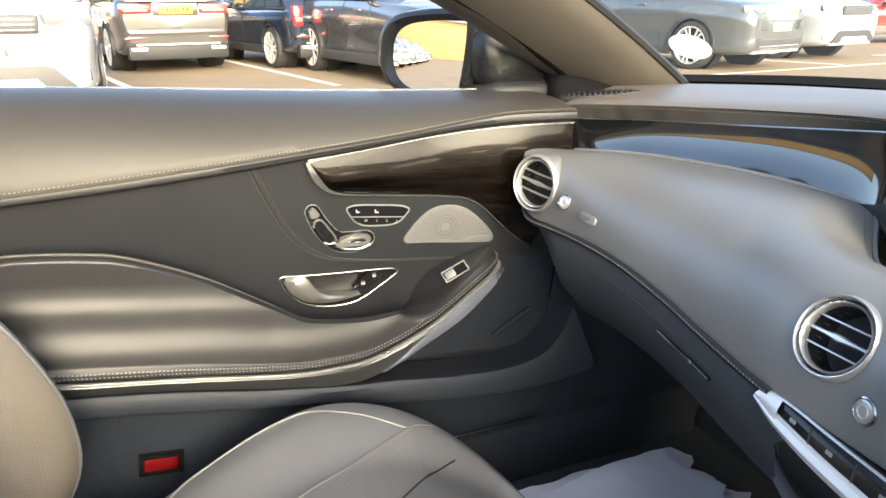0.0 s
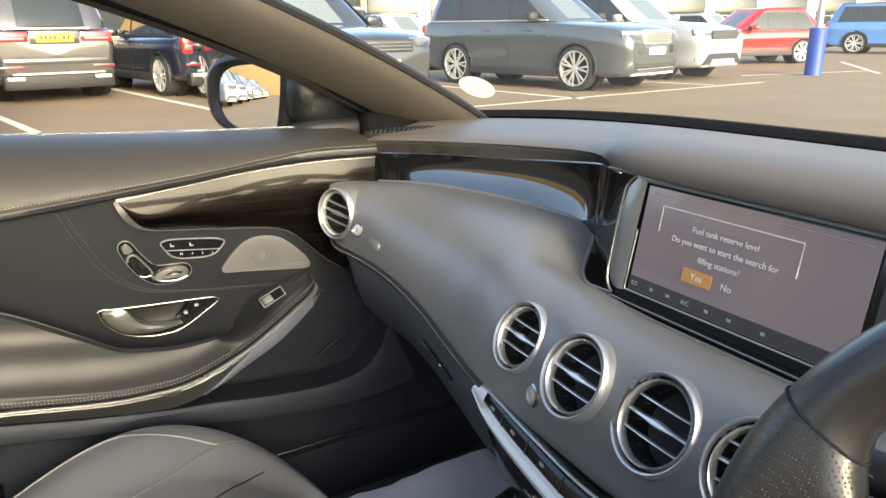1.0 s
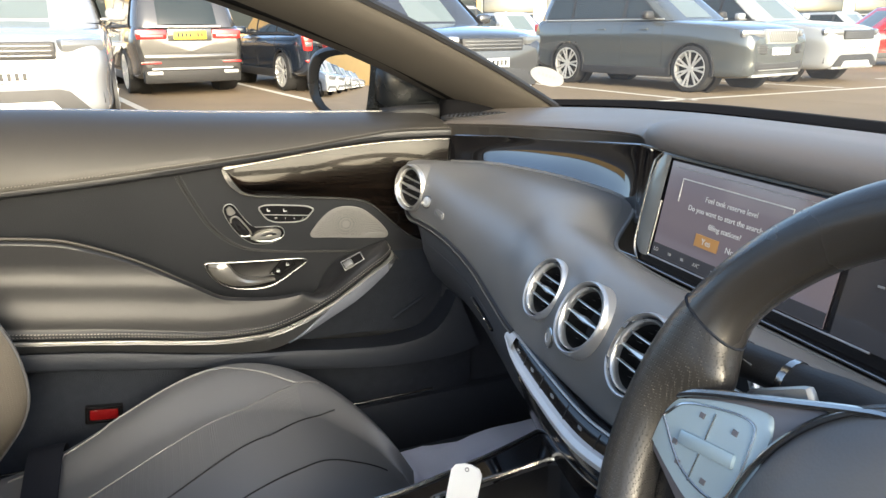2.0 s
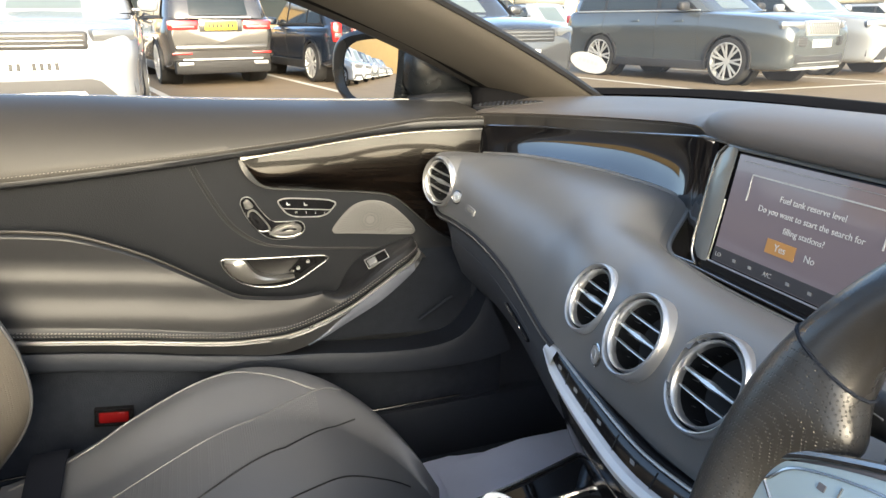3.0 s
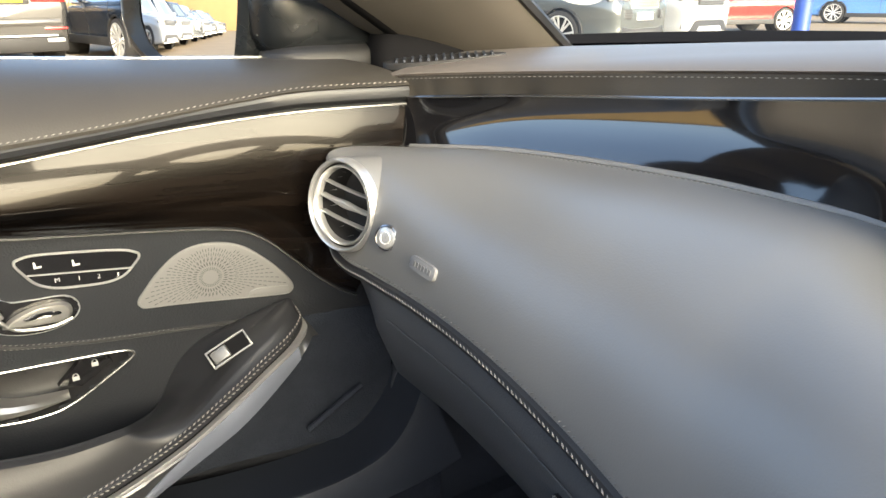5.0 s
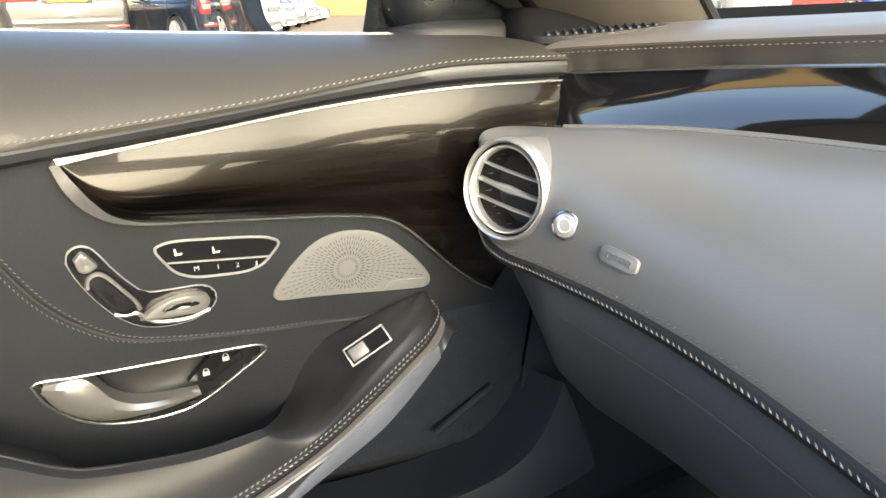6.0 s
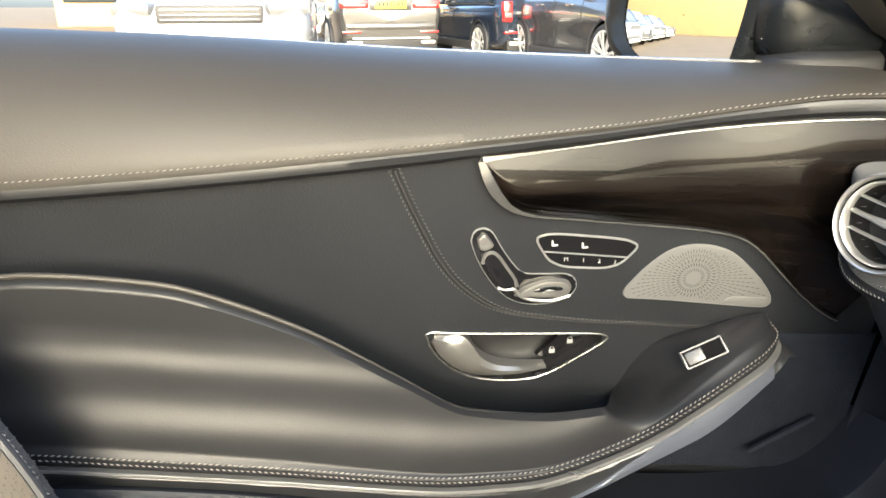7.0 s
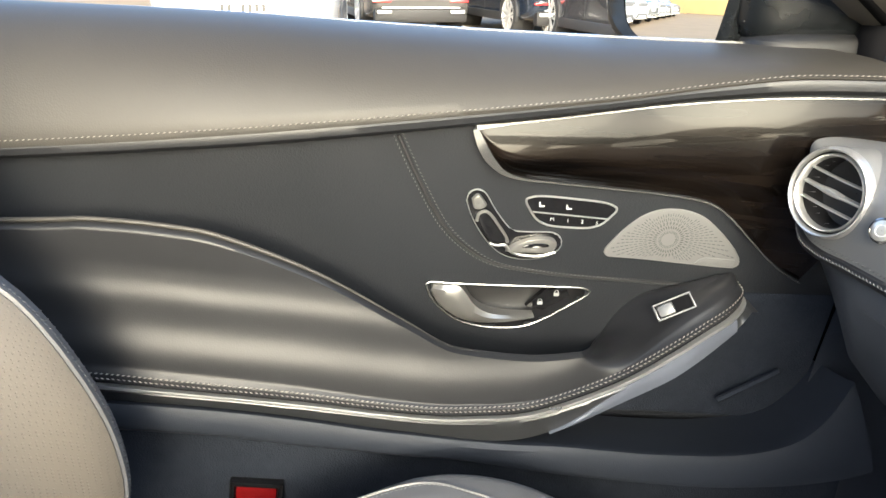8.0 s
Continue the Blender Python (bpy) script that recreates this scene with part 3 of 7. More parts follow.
for yy, zz in ((0.284, 0.656), (0.302, 0.667)):
    m = facing(on_door(yy, zz, -0.0115), (1, 0, 0.1))
    sh = [m @ Vector((x, y, 0)) for x, y in ((-0.003, -0.003), (0.003, -0.003), (0.003, 0.001), (-0.003, 0.001))]
    part("padlock_symbol", merge(plate(sh, m.to_3x3() @ Vector((0, 0, 0.0004))), sweep([m @ Vector((0.0022 * math.cos(a), 0.001 + 0.003 * math.sin(a), 0.0003)) for a in [math.pi * k / 8 for k in range(9)]], ring_prof(0.0005, 4), up=(1, 0, 0))), GREY_MARK, lock, smooth=False)

# memory and seat heating keys
MEM = [(0.2475, 0.7975), (0.3585, 0.7835), (0.3335, 0.7545), (0.2705, 0.7600)]
for _ in range(4):
    MEM = [q for (a, b), (c, d) in zip(MEM, MEM[1:] + MEM[:1]) for q in (((a * 0.82 + c * 0.18), (b * 0.82 + d * 0.18)), ((a * 0.18 + c * 0.82), (b * 0.18 + d * 0.82)))]
mem_path = [on_door(a, b, 0.002) for a, b in MEM]
mem = part("memory_switch_panel", plate([p + Vector((-0.006, 0, 0)) for p in mem_path], (0.006, 0, 0)), GLOSS_BLACK, door, "black seat memory and heating keys")
part("switch_bezel", sweep(mem_path, ring_prof(0.0012, 6), closed=True, up=(1, 0, 0)), SILVER, mem, "chrome surround")
part("divider_bar", sweep([on_door(0.262 + k * 0.0082, 0.7765 - k * 0.0010, 0.003) for k in range(11)], ring_prof(0.0008, 6), up=(1, 0, 0)), SILVER, mem)
for yy in (0.271, 0.300):
    m = facing(on_door(yy, 0.7845 - (yy - 0.271) * 0.12, 0.0025), (1, 0, 0.15))
    sh = [m @ Vector((x, y, 0)) for x, y in ((-0.003, -0.0025), (0.0025, -0.0025), (0.003, -0.001), (-0.001, -0.001), (-0.0018, 0.003), (-0.003, 0.003))]
    part("seat_symbol", plate(sh, (0.0005, 0, 0)), WHITE_MARK, mem, smooth=False)
lettering("memory_letter", "M", 0.006, facing(on_door(0.2835, 0.7672, 0.0024), (1, 0, 0.15)), WHITE_MARK, mem)
for k, ch in enumerate("123"):
    lettering("numeral", ch, 0.0062, facing(on_door(0.3005 + 0.0155 * k, 0.7655 - 0.0017 * k, 0.0024), (1, 0, 0.15)), WHITE_MARK, mem)

# seat adjuster in the shape of a seat
ADJ = [(0.193, 0.790), (0.196, 0.799), (0.204, 0.802), (0.212, 0.797), (0.222, 0.780), (0.234, 0.763), (0.244, 0.754), (0.262, 0.752), (0.284, 0.751), (0.2935, 0.746), (0.2965, 0.737), (0.292, 0.728), (0.278, 0.721), (0.258, 0.7195), (0.238, 0.724), (0.222, 0.736), (0.208, 0.755), (0.198, 0.775)]
adj_path = [on_door(p.x, p.y, 0.001) for p in crv([(a, b, 0) for a, b in ADJ + ADJ[:1]], 80)][:-1]
adj = part("seat_adjuster", plate([p + Vector((-0.004, 0, 0)) for p in adj_path], (0.005, 0, 0), 0.001), GLOSS_BLACK, door, "seat-shaped chrome seat adjuster")
part("adjuster_bezel", sweep(adj_path, ring_prof(0.0010, 6), closed=True, up=(1, 0, 0)), SILVER, adj, "chrome outline")


def pillow(outline, out, n=40):
    pts = crv([(a, b, 0) for a, b in outline + outline[:1]], n)[:-1]
    cy, cz = sum(p.x for p in pts) / len(pts), sum(p.y for p in pts) / len(pts)
    rows = [[on_door(cy + (p.x - cy) * s, cz + (p.y - cz) * s, o) for p in pts] for s, o in ((1, 0.0), (1, out * 0.6), (0.9, out * 0.92), (0.7, out), (0.4, out * 0.96), (0.02, out * 0.9))]
    return loft(rows, closed=True)


part("headrest_key", pillow([(0.1975, 0.793), (0.204, 0.798), (0.2105, 0.791), (0.213, 0.785), (0.206, 0.781), (0.200, 0.783)], 0.008), LEVER, adj)
part("backrest_key", pillow([(0.202, 0.775), (0.210, 0.779), (0.217, 0.776), (0.227, 0.761), (0.236, 0.748), (0.232, 0.738), (0.222, 0.740), (0.211, 0.755)], 0.008), GLOSS_BLACK, adj)
part("backrest_key_rim", sweep([on_door(p.x, p.y, 0.0062) for p in crv([(0.2035, 0.768, 0), (0.2055, 0.776, 0), (0.2115, 0.779, 0), (0.2175, 0.775, 0), (0.226, 0.763, 0), (0.2345, 0.750, 0), (0.2375, 0.742, 0)], 30)], ring_prof(0.0019, 6), up=(1, 0, 0)), LEVER, adj)
part("adjuster_bar", sweep([on_door(p.x, p.y, 0.006) for p in crv([(0.2185, 0.741, 0), (0.227, 0.739, 0), (0.2345, 0.739, 0), (0.240, 0.733, 0), (0.250, 0.727, 0), (0.272, 0.7245, 0), (0.290, 0.729, 0)], 30)], ring_prof(0.0020, 8), up=(1, 0, 0)), LEVER, adj)
part("cushion_key", pillow([(0.236, 0.731), (0.244, 0.739), (0.262, 0.746), (0.284, 0.746), (0.291, 0.738), (0.285, 0.729), (0.262, 0.7285), (0.247, 0.730)], 0.009), LEVER, adj)
part("cushion_key_groove", pillow([(0.250, 0.737), (0.262, 0.741), (0.280, 0.741), (0.285, 0.737), (0.275, 0.7355), (0.256, 0.7355)], 0.0094, 24), GLOSS_BLACK, adj)

# speaker with its radial holes
SPK = [(0.3462, 0.7262), (0.3475, 0.7315), (0.354, 0.7405), (0.365, 0.754), (0.382, 0.769), (0.400, 0.776), (0.422, 0.776), (0.443, 0.769), (0.463, 0.753), (0.480, 0.735), (0.490, 0.720), (0.489, 0.712), (0.478, 0.7105), (0.43, 0.714), (0.38, 0.719), (0.356, 0.7212), (0.3495, 0.7225)]
spk_path = [p for p in crv([(a, b, 0) for a, b in SPK + SPK[:1]], 90)][:-1]
spk = part("speaker_grille", loft([[on_door(0.42 + (p.x - 0.42) * s, 0.742 + (p.y - 0.742) * s, o) for p in spk_path] for s, o in ((1, -0.002), (1, 0.001), (0.985, 0.0024), (0.9, 0.0026), (0.7, 0.0026), (0.5, 0.0026), (0.25, 0.0026), (0.01, 0.0026))], closed=True), GRILLE, door, "pale metal speaker grille with radiating slots")
part("speaker_bezel", sweep([on_door(p.x, p.y, 0.001) for p in spk_path], ring_prof(0.0016, 6), closed=True, up=(1, 0, 0)), GRILLE, spk)
bm = bmesh.new()
spk_poly = [(p.x, p.y) for p in spk_path]
cy, cz = 0.412, 0.742
for k in range(72):
    a = 2 * math.pi * k / 72
    r, j = 0.0075 if k % 2 else 0.0135, 0
    while r < 0.085:
        ln = 0.0034
        aa = a + (0.5 if j % 2 else 0) * 2 * math.pi / 72 * (1 if r < 0.022 else 0)
        ca, sa = math.cos(aa), math.sin(aa)
        p0, p1 = (cy + ca * r, cz + sa * r), (cy + ca * (r + ln), cz + sa * (r + ln))
        ok = all(inside(cy + ca * (r + e), cz + sa * (r + e), spk_poly) for e in (-0.002, ln + 0.003)) and not (p0[0] > 0.44 and p0[1] < 0.7235)
        if ok:
            w = 0.00026 + 0.000010 * j
            q = [on_door(y + s * sa * w, z - s * ca * w, 0.0029) for (y, z), s in ((p0, 1), (p1, 1), (p1, -1), (p0, -1))]
            bm.faces.new([bm.verts.new(v) for v in q])
        r += 0.0049
        j += 1
part("speaker_holes", bm, material("shadowed mesh slots", (0.05, 0.05, 0.05), 0.6), spk, smooth=False, kind="stuff")
part("speaker_badge", plate([on_door(y, z, 0.0025) for y, z in ((0.445, 0.7135), (0.486, 0.7125), (0.486, 0.720), (0.455, 0.7215), (0.449, 0.719))], (0.0012, 0, 0), 0.0005), GRILLE, spk, "small bright maker's plate")

# window switch on the armrest pod
wp, wq, wr = armrest_point(132, 0.45), armrest_point(137, 0.45), armrest_point(132, 0.6)
w_n = (wq - wp).cross(wr - wp).normalized()
if w_n.z < 0:
    w_n = -w_n
mw = facing(Vector((-0.7345, 0.413, 0.679)), Vector((0.80, -0.25, 0.55)), (0.05, 0.9, 0.42))
sw = part("window_switch", merge(*[box(mw @ Vector(c), s, 0.0015, mw.to_3x3()) for c, s in (((0.0082, 0, 0), (0.0015, 0.042, 0.007)), ((-0.0082, 0, 0), (0.0015, 0.042, 0.007)), ((0, 0.0202, 0), (0.0178, 0.0016, 0.007)), ((0, -0.0202, 0), (0.0178, 0.0016, 0.007)))]), SWITCH_GREY, door, "chrome framed window switch")
part("switch_well", box(mw @ Vector((0, 0, -0.002)), (0.016, 0.04, 0.004), 0.0, mw.to_3x3()), SEAL, sw)
part("switch_rocker", box(mw @ Vector((0, -0.009, 0.001)), (0.0125, 0.017, 0.006), 0.002, mw.to_3x3() @ Matrix.Rotation(0.25, 3, "X")), SWITCH_GREY, sw, "silver rocker")

# red warning lens low on the door
lamp = part("warning_lens", box((-0.742, -0.042, 0.454), (0.012, 0.046, 0.020), 0.004, Matrix.Rotation(-0.12, 3, "X")), RED_LENS, door, "red door warning lens in a black frame")
part("lens_frame", merge(*[box(Vector((-0.743, -0.042, 0.454)) + Matrix.Rotation(-0.12, 3, "X") @ Vector(c), s, 0.002, Matrix.Rotation(-0.12, 3, "X")) for c, s in (((0, 0, 0.013), (0.014, 0.060, 0.006)), ((0, 0, -0.013), (0.014, 0.060, 0.006)), ((0, 0.027, 0), (0.014, 0.006, 0.030)), ((0, -0.027, 0), (0.014, 0.006, 0.030)))]), GLOSS_BLACK, lamp)
# bright edge strip and outer shell
part("window_sill_strip", sweep([Vector((-0.903, y, lerp_at(SILL, y) + 0.001)) for y in ys] , [(-0.0015, -0.004), (0.0015, -0.004), (0.0015, 0.001), (-0.0015, 0.0015)]), CHROME, door, "bright window sill strip")
PAINT_OWN = material("black metallic paint", (0.012, 0.013, 0.015), 0.2, coat=1.0, bump=0.05, scale=900, rough_vary=0.03)
rows = [[Vector((-0.91, y, lerp_at(SILL, y) - 0.004)), Vector((-0.925, y, 0.9)), Vector((-0.95, y, 0.75)), Vector((-0.955, y, 0.55)), Vector((-0.935, y, 0.35)), Vector((-0.88, y, 0.25))] for y in ys]
part("outer_skin", loft(rows), PAINT_OWN, door)

# ---- dashboard ----
dash = thing("dashboard", (0.0, 0.7, 0.3), "leather-covered dashboard with round silver air vents and wide display", "dashboard")
LOWER = [(-0.712, 0.522, 0.800), (-0.70, 0.512, 0.788), (-0.68, 0.506, 0.778), (-0.65, 0.504, 0.775), (-0.61, 0.504, 0.778), (-0.52, 0.503, 0.782), (-0.44, 0.500, 0.780), (-0.36, 0.495, 0.771), (-0.28, 0.483, 0.762), (-0.19, 0.467, 0.757), (-0.10, 0.463, 0.751), (0.0, 0.462, 0.747), (0.10, 0.463, 0.751), (0.19, 0.467, 0.757), (0.30, 0.48, 0.762), (0.48, 0.50, 0.776), (0.72, 0.507, 0.745)]
UPPER = [(-0.725, 0.600, 0.856), (-0.6, 0.640, 0.868), (-0.45, 0.672, 0.873), (-0.36, 0.691, 0.870), (-0.31, 0.702, 0.865), (-0.288, 0.703, 0.858), (-0.272, 0.688, 0.850), (-0.250, 0.660, 0.840), (-0.225, 0.632, 0.832), (-0.2, 0.618, 0.829), (-0.16, 0.611, 0.827), (-0.09, 0.607, 0.825), (0.0, 0.606, 0.825), (0.2, 0.606, 0.825), (0.4, 0.61, 0.83), (0.72, 0.6, 0.85)]


CROWN = [(-0.725, 0.600, 0.856), (-0.6, 0.637, 0.867), (-0.45, 0.655, 0.869), (-0.3, 0.637, 0.853), (-0.2, 0.615, 0.835), (-0.09, 0.607, 0.826), (0.2, 0.606, 0.825), (0.4, 0.61, 0.83), (0.72, 0.6, 0.85)]


def at_x(table, x):
    return lerp_at([(p[0], p[1]) for p in table], x), lerp_at([(p[0], p[2]) for p in table], x)


def wing_point(x, v):
    (ly, lz), (uy, uz) = at_x(LOWER, x), at_x(UPPER, x)
    mid = smooth((x + 0.56) / 0.40) * (1 - smooth((x - 0.2) / 0.2))
    p0, p3 = Vector((x, ly, lz)), Vector((x, uy, uz))
    sy_, sz_ = at_x(CROWN, x)
    end = 1 - smooth((x + 0.66) / 0.20)
    nose = smooth((x + 0.135) / 0.07) * (1 - smooth((x - 0.15) / 0.08))
    p1 = Vector((x, ly + 0.006 + 0.004 * mid - 0.023 * nose, lz + 0.055 - 0.005 * mid))
    p2 = Vector((x, sy_ - 0.112 - 0.022 * end + 0.006 * mid - 0.017 * nose, sz_ + 0.004 + 0.084 * mid + 0.018 * end))
    a, b = 1 - v, v
    return p0 * a**3 + p1 * 3 * a * a * b + p2 * 3 * a * b * b + p3 * b**3


def wing_normal(x, v):
    n = (wing_point(x + 0.004, v) - wing_point(x - 0.004, v)).cross(wing_point(x, v + 0.01) - wing_point(x, v - 0.01)).normalized()
    return n if n.y < 0 else -n


def wing_find(x, z):
    """The place on the dashboard's face at x and height z, nearest its lower edge."""
    v = 0.0
    while wing_point(x, v).z < z and v < 0.6:
        v += 0.004
    return v


VENTS = [(-0.145, 0.486, 0.818, 0.0360), (-0.047, 0.471, 0.823, 0.0385), (0.039, 0.476, 0.820, 0.0405), (0.126, 0.478, 0.824, 0.0405)]
vent_frames = [(Vector((-0.650, 0.502, 0.829)), Vector((0.30, -0.93, 0.12)).normalized(), 0.0405)]
for x, y, z, r in VENTS:
    nrm = Vector((-0.08 if x < 0.1 else 0.06, -1, 0.56)).normalized()
    vent_frames.append((Vector((x, y, z)) - nrm * 0.001, nrm, r))
xs = [-0.712 + k * 1.424 / 300 for k in range(301)]


def in_vent(c):
    for p, n, r in vent_frames:
        d = c - p
        rad, out = (d - n * d.dot(n)).length, d.dot(n)
        if abs(out) < 0.06 and rad < r * (0.88 if out > -0.012 else 0.82):
            return True
    return False


part("leather_wing", loft([[wing_point(x, j / 46) for j in range(47)] for x in xs], drop=in_vent), DASH_LEATHER, dash, "soft grey-black leather dashboard face")
low_line = [Vector((x, *at_x(LOWER, x))) for x in xs if x < -0.18]
for o, sl in ((0.0028, 0.8), (0.0, -0.8)):
    part("wing_stitching", stitches([wing_point(p.x, o / 0.10) + Vector((0, -0.0012 - 0.003 * (o == 0), -0.003 * (o == 0))) for p in low_line], lambda p: (0, -1, 0.1), pitch=0.0046, length=0.0046, width=0.0013, slant=sl), THREAD_DARK, dash, "double pale stitching", smooth=False)
up_line = [wing_point(x, 0.965) + Vector((0, -0.0004, 0.0012)) for x in xs if x < 0.0]
part("upper_stitching", stitches(up_line, lambda p: (0, -0.4, 1), pitch=0.0045, length=0.0036, width=0.0009), THREAD_DARK, dash, smooth=False)
part("wing_piping", sweep([Vector((x, *at_x(UPPER, x))) + Vector((0, 0.001, 0.001)) for x in xs if x < 0.3], ring_prof(0.003, 6)), DASH_LEATHER, dash)
part("lower_piping", sweep([p + Vector((0, 0.001, -0.004)) for p in low_line], ring_prof(0.0055, 8)), LEATHER, dash)
# underside falling to the footwell
rows = []
for x in xs:
    y, z = at_x(LOWER, x)
    away = 0.044 * smooth((-0.585 - x) / 0.105)
    rows.append([Vector((x, y + dy + away * min(1.0, k / 2.5), z + dz)) for k, (dy, dz) in enumerate(((0.004, -0.004), (-0.002, -0.016), (0.0, -0.05), (0.015, -0.09), (0.05, -0.13), (0.13, -0.19), (0.30, -0.24), (0.45, -0.25)))])
part("glovebox_front", loft(rows), KNEE, dash, "dark glovebox and knee panel")
part("glovebox_seam", sweep(crv([(-0.575, 0.5015, 0.7495), (-0.55, 0.500, 0.751), (-0.44, 0.497, 0.749), (-0.33, 0.489, 0.737), (-0.25, 0.477, 0.728)], 50), ring_prof(0.0006, 6)), KNEE, dash)
hnd = part("glovebox_handle", sweep(crv([(-0.358, 0.4925, 0.7285), (-0.33, 0.4885, 0.7262), (-0.294, 0.4830, 0.7243), (-0.262, 0.4778, 0.7212)], 14), ring_prof(0.0032, 8, 0.6)), GLOSS_BLACK, dash, "slim glossy glovebox handle")
part("handle_glint_edge", sweep(crv([(-0.357, 0.4900, 0.7300), (-0.345, 0.4883, 0.7290), (-0.330, 0.4860, 0.7278)], 8), ring_prof(0.0011, 6)), TRIM_EDGE, hnd)
part("glovebox_lock", revolve([(0.0030, 0.0), (0.0028, 0.0012), (0.0003, 0.0016)], facing(Vector((-0.294, 0.4805, 0.7243)), Vector((-0.17, -0.98, -0.06))), 14), CHROME, hnd)

# piano lacquer band with a bright line above it
BAND_TOP = [(-0.74, 0.5935, 0.9030), (-0.72, 0.6005, 0.9045), (-0.6, 0.653, 0.9155), (-0.45, 0.688, 0.927), (-0.35, 0.708, 0.936), (-0.29, 0.712, 0.942), (-0.25, 0.692, 0.946), (-0.21, 0.666, 0.951), (-0.17, 0.640, 0.957)]
BAND_LOW = [(-0.74, 0.594, 0.8525), (-0.72, 0.600, 0.8545), (-0.6, 0.641, 0.866), (-0.45, 0.673, 0.871), (-0.35, 0.694, 0.868), (-0.29, 0.698, 0.855), (-0.25, 0.676, 0.842), (-0.21, 0.649, 0.833), (-0.17, 0.622, 0.828)]
bt, bl = crv(BAND_TOP, 80), crv(BAND_LOW, 80)
rows = []
for p, q in zip(bt, bl):
    rows.append([q.lerp(p, j / 14) + Vector((0, 0.0032 * math.sin(math.pi * j / 14), 0)) for j in range(15)])
part("lacquer_band", loft(rows), LACQUER, dash, "black piano lacquer band with clear reflections")
part("lacquer_chrome_line", sweep([p + Vector((0, -0.003, 0.001)) for p in bt[:74]], ring_prof(0.0014, 6)), CHROME, dash, "thin chrome line")
part("band_end_gap", sweep([q.lerp(p, j / 6) + Vector((-0.001, -0.001, 0)) for p, q in [(Vector(BAND_TOP[1]), Vector(BAND_LOW[1]))] for j in range(7)], ring_prof(0.0016, 6), up=(0, 1, 0)), BLACK, dash)

# upper pad with the hood over the displays
FRONT = [(-0.735, 0.592, 0.924), (-0.70, 0.605, 0.929), (-0.6, 0.645, 0.937), (-0.48, 0.684, 0.945), (-0.36, 0.705, 0.953), (-0.31, 0.706, 0.956), (-0.28, 0.700, 0.957), (-0.245, 0.680, 0.958), (-0.205, 0.652, 0.960), (-0.17, 0.641, 0.961), (-0.1, 0.637, 0.961), (0.1, 0.635, 0.961), (0.4, 0.633, 0.961), (0.62, 0.640, 0.960), (0.735, 0.66, 0.95)]
CREST = [(-0.735, 0.64, 0.934), (-0.6, 0.70, 0.947), (-0.48, 0.745, 0.955), (-0.36, 0.765, 0.964), (-0.31, 0.765, 0.968), (-0.28, 0.755, 0.974), (-0.245, 0.74, 0.981), (-0.205, 0.725, 0.987), (-0.17, 0.71, 0.990), (-0.1, 0.70, 0.992), (0.1, 0.70, 0.994), (0.4, 0.70, 0.994), (0.62, 0.71, 0.985), (0.735, 0.72, 0.955)]
BASE = [(-0.86, 0.80, 0.934), (-0.80, 0.862, 0.938), (-0.7, 0.925, 0.943), (-0.6, 0.965, 0.947), (-0.45, 1.003, 0.950), (-0.2, 1.025, 0.952), (0.0, 1.03, 0.953), (0.2, 1.025, 0.952), (0.45, 1.003, 0.950), (0.7, 0.925, 0.943), (0.86, 0.80, 0.934)]
n = 140
pf, pc, pb = crv(FRONT, n), crv(CREST, n), crv(BASE, n)
rows = []
for a, c, b in zip(pf, pc, pb):
    hood = smooth((a.x + 0.31) / 0.09)
    row = [a + Vector((0, 0.05, -0.004)), a + Vector((0, 0.010, -0.003)), a + Vector((0, 0.002, -0.002)), a]
    low_bend = (a.lerp(c, 0.2) + Vector((0, 0, 0.004))).lerp(Vector((a.x, a.y - 0.006, a.z + 0.7 * (c.z - a.z))), hood)
    top_bend = (a.lerp(c, 0.5) + Vector((0, 0, 0.003))).lerp(Vector((a.x, a.y + 0.006, c.z)), hood)
    for j in range(1, 13):
        t = j / 12
        row.append(a * (1 - t) ** 3 + low_bend * 3 * t * (1 - t) ** 2 + top_bend * 3 * t * t * (1 - t) + c * t ** 3)
    for j in range(1, 8):
        t = j / 7
        row.append(c.lerp(b, t) + Vector((0, 0, 0.004 * math.sin(math.pi * t))))
    rows.append(row)
part("top_pad", loft(rows), TOP_LEATHER_SUNLIT, dash, "grey-black leather dashboard top pad")
part("top_pad_stitching", stitches([p + Vector((0, -0.0006, -0.0045)) for p in pf[:58]], lambda p: (0.2, -1, 0.1), pitch=0.005, length=0.0036, width=0.0009), THREAD_BLACK, dash, smooth=False)
rows = []
for p in pf[:92]:
    q = min(bt, key=lambda r: abs(r.x - p.x)) if p.x < -0.175 else Vector((p.x, 0.660, 0.955))
    rows.append([p + Vector((0, 0.0015, -0.002)), p.lerp(Vector((p.x, q.y, q.z)), 0.5) + Vector((0, 0.002, 0)), Vector((p.x, q.y + 0.002, q.z + 0.001))])
part("pad_underside", loft(rows), LEATHER_WARMLIT, dash)
# demister grille at the corner
gm = facing(Vector((-0.728, 0.655, 0.938)), Vector((0.05, -0.12, 1)), Vector((0.50, 0.83, 0)))
outl = [gm @ Vector((0.0165 * math.cos(a) * (1 - 0.25 * math.sin(a)), 0.062 * math.sin(a), 0)) for a in [2 * math.pi * k / 36 for k in range(36)]]
grl = part("demister_grille", plate([p - gm.to_3x3() @ Vector((0, 0, 0.004)) for p in outl], gm.to_3x3() @ Vector((0, 0, 0.006)), 0.001), BLACK, dash, "slatted black demister grille")
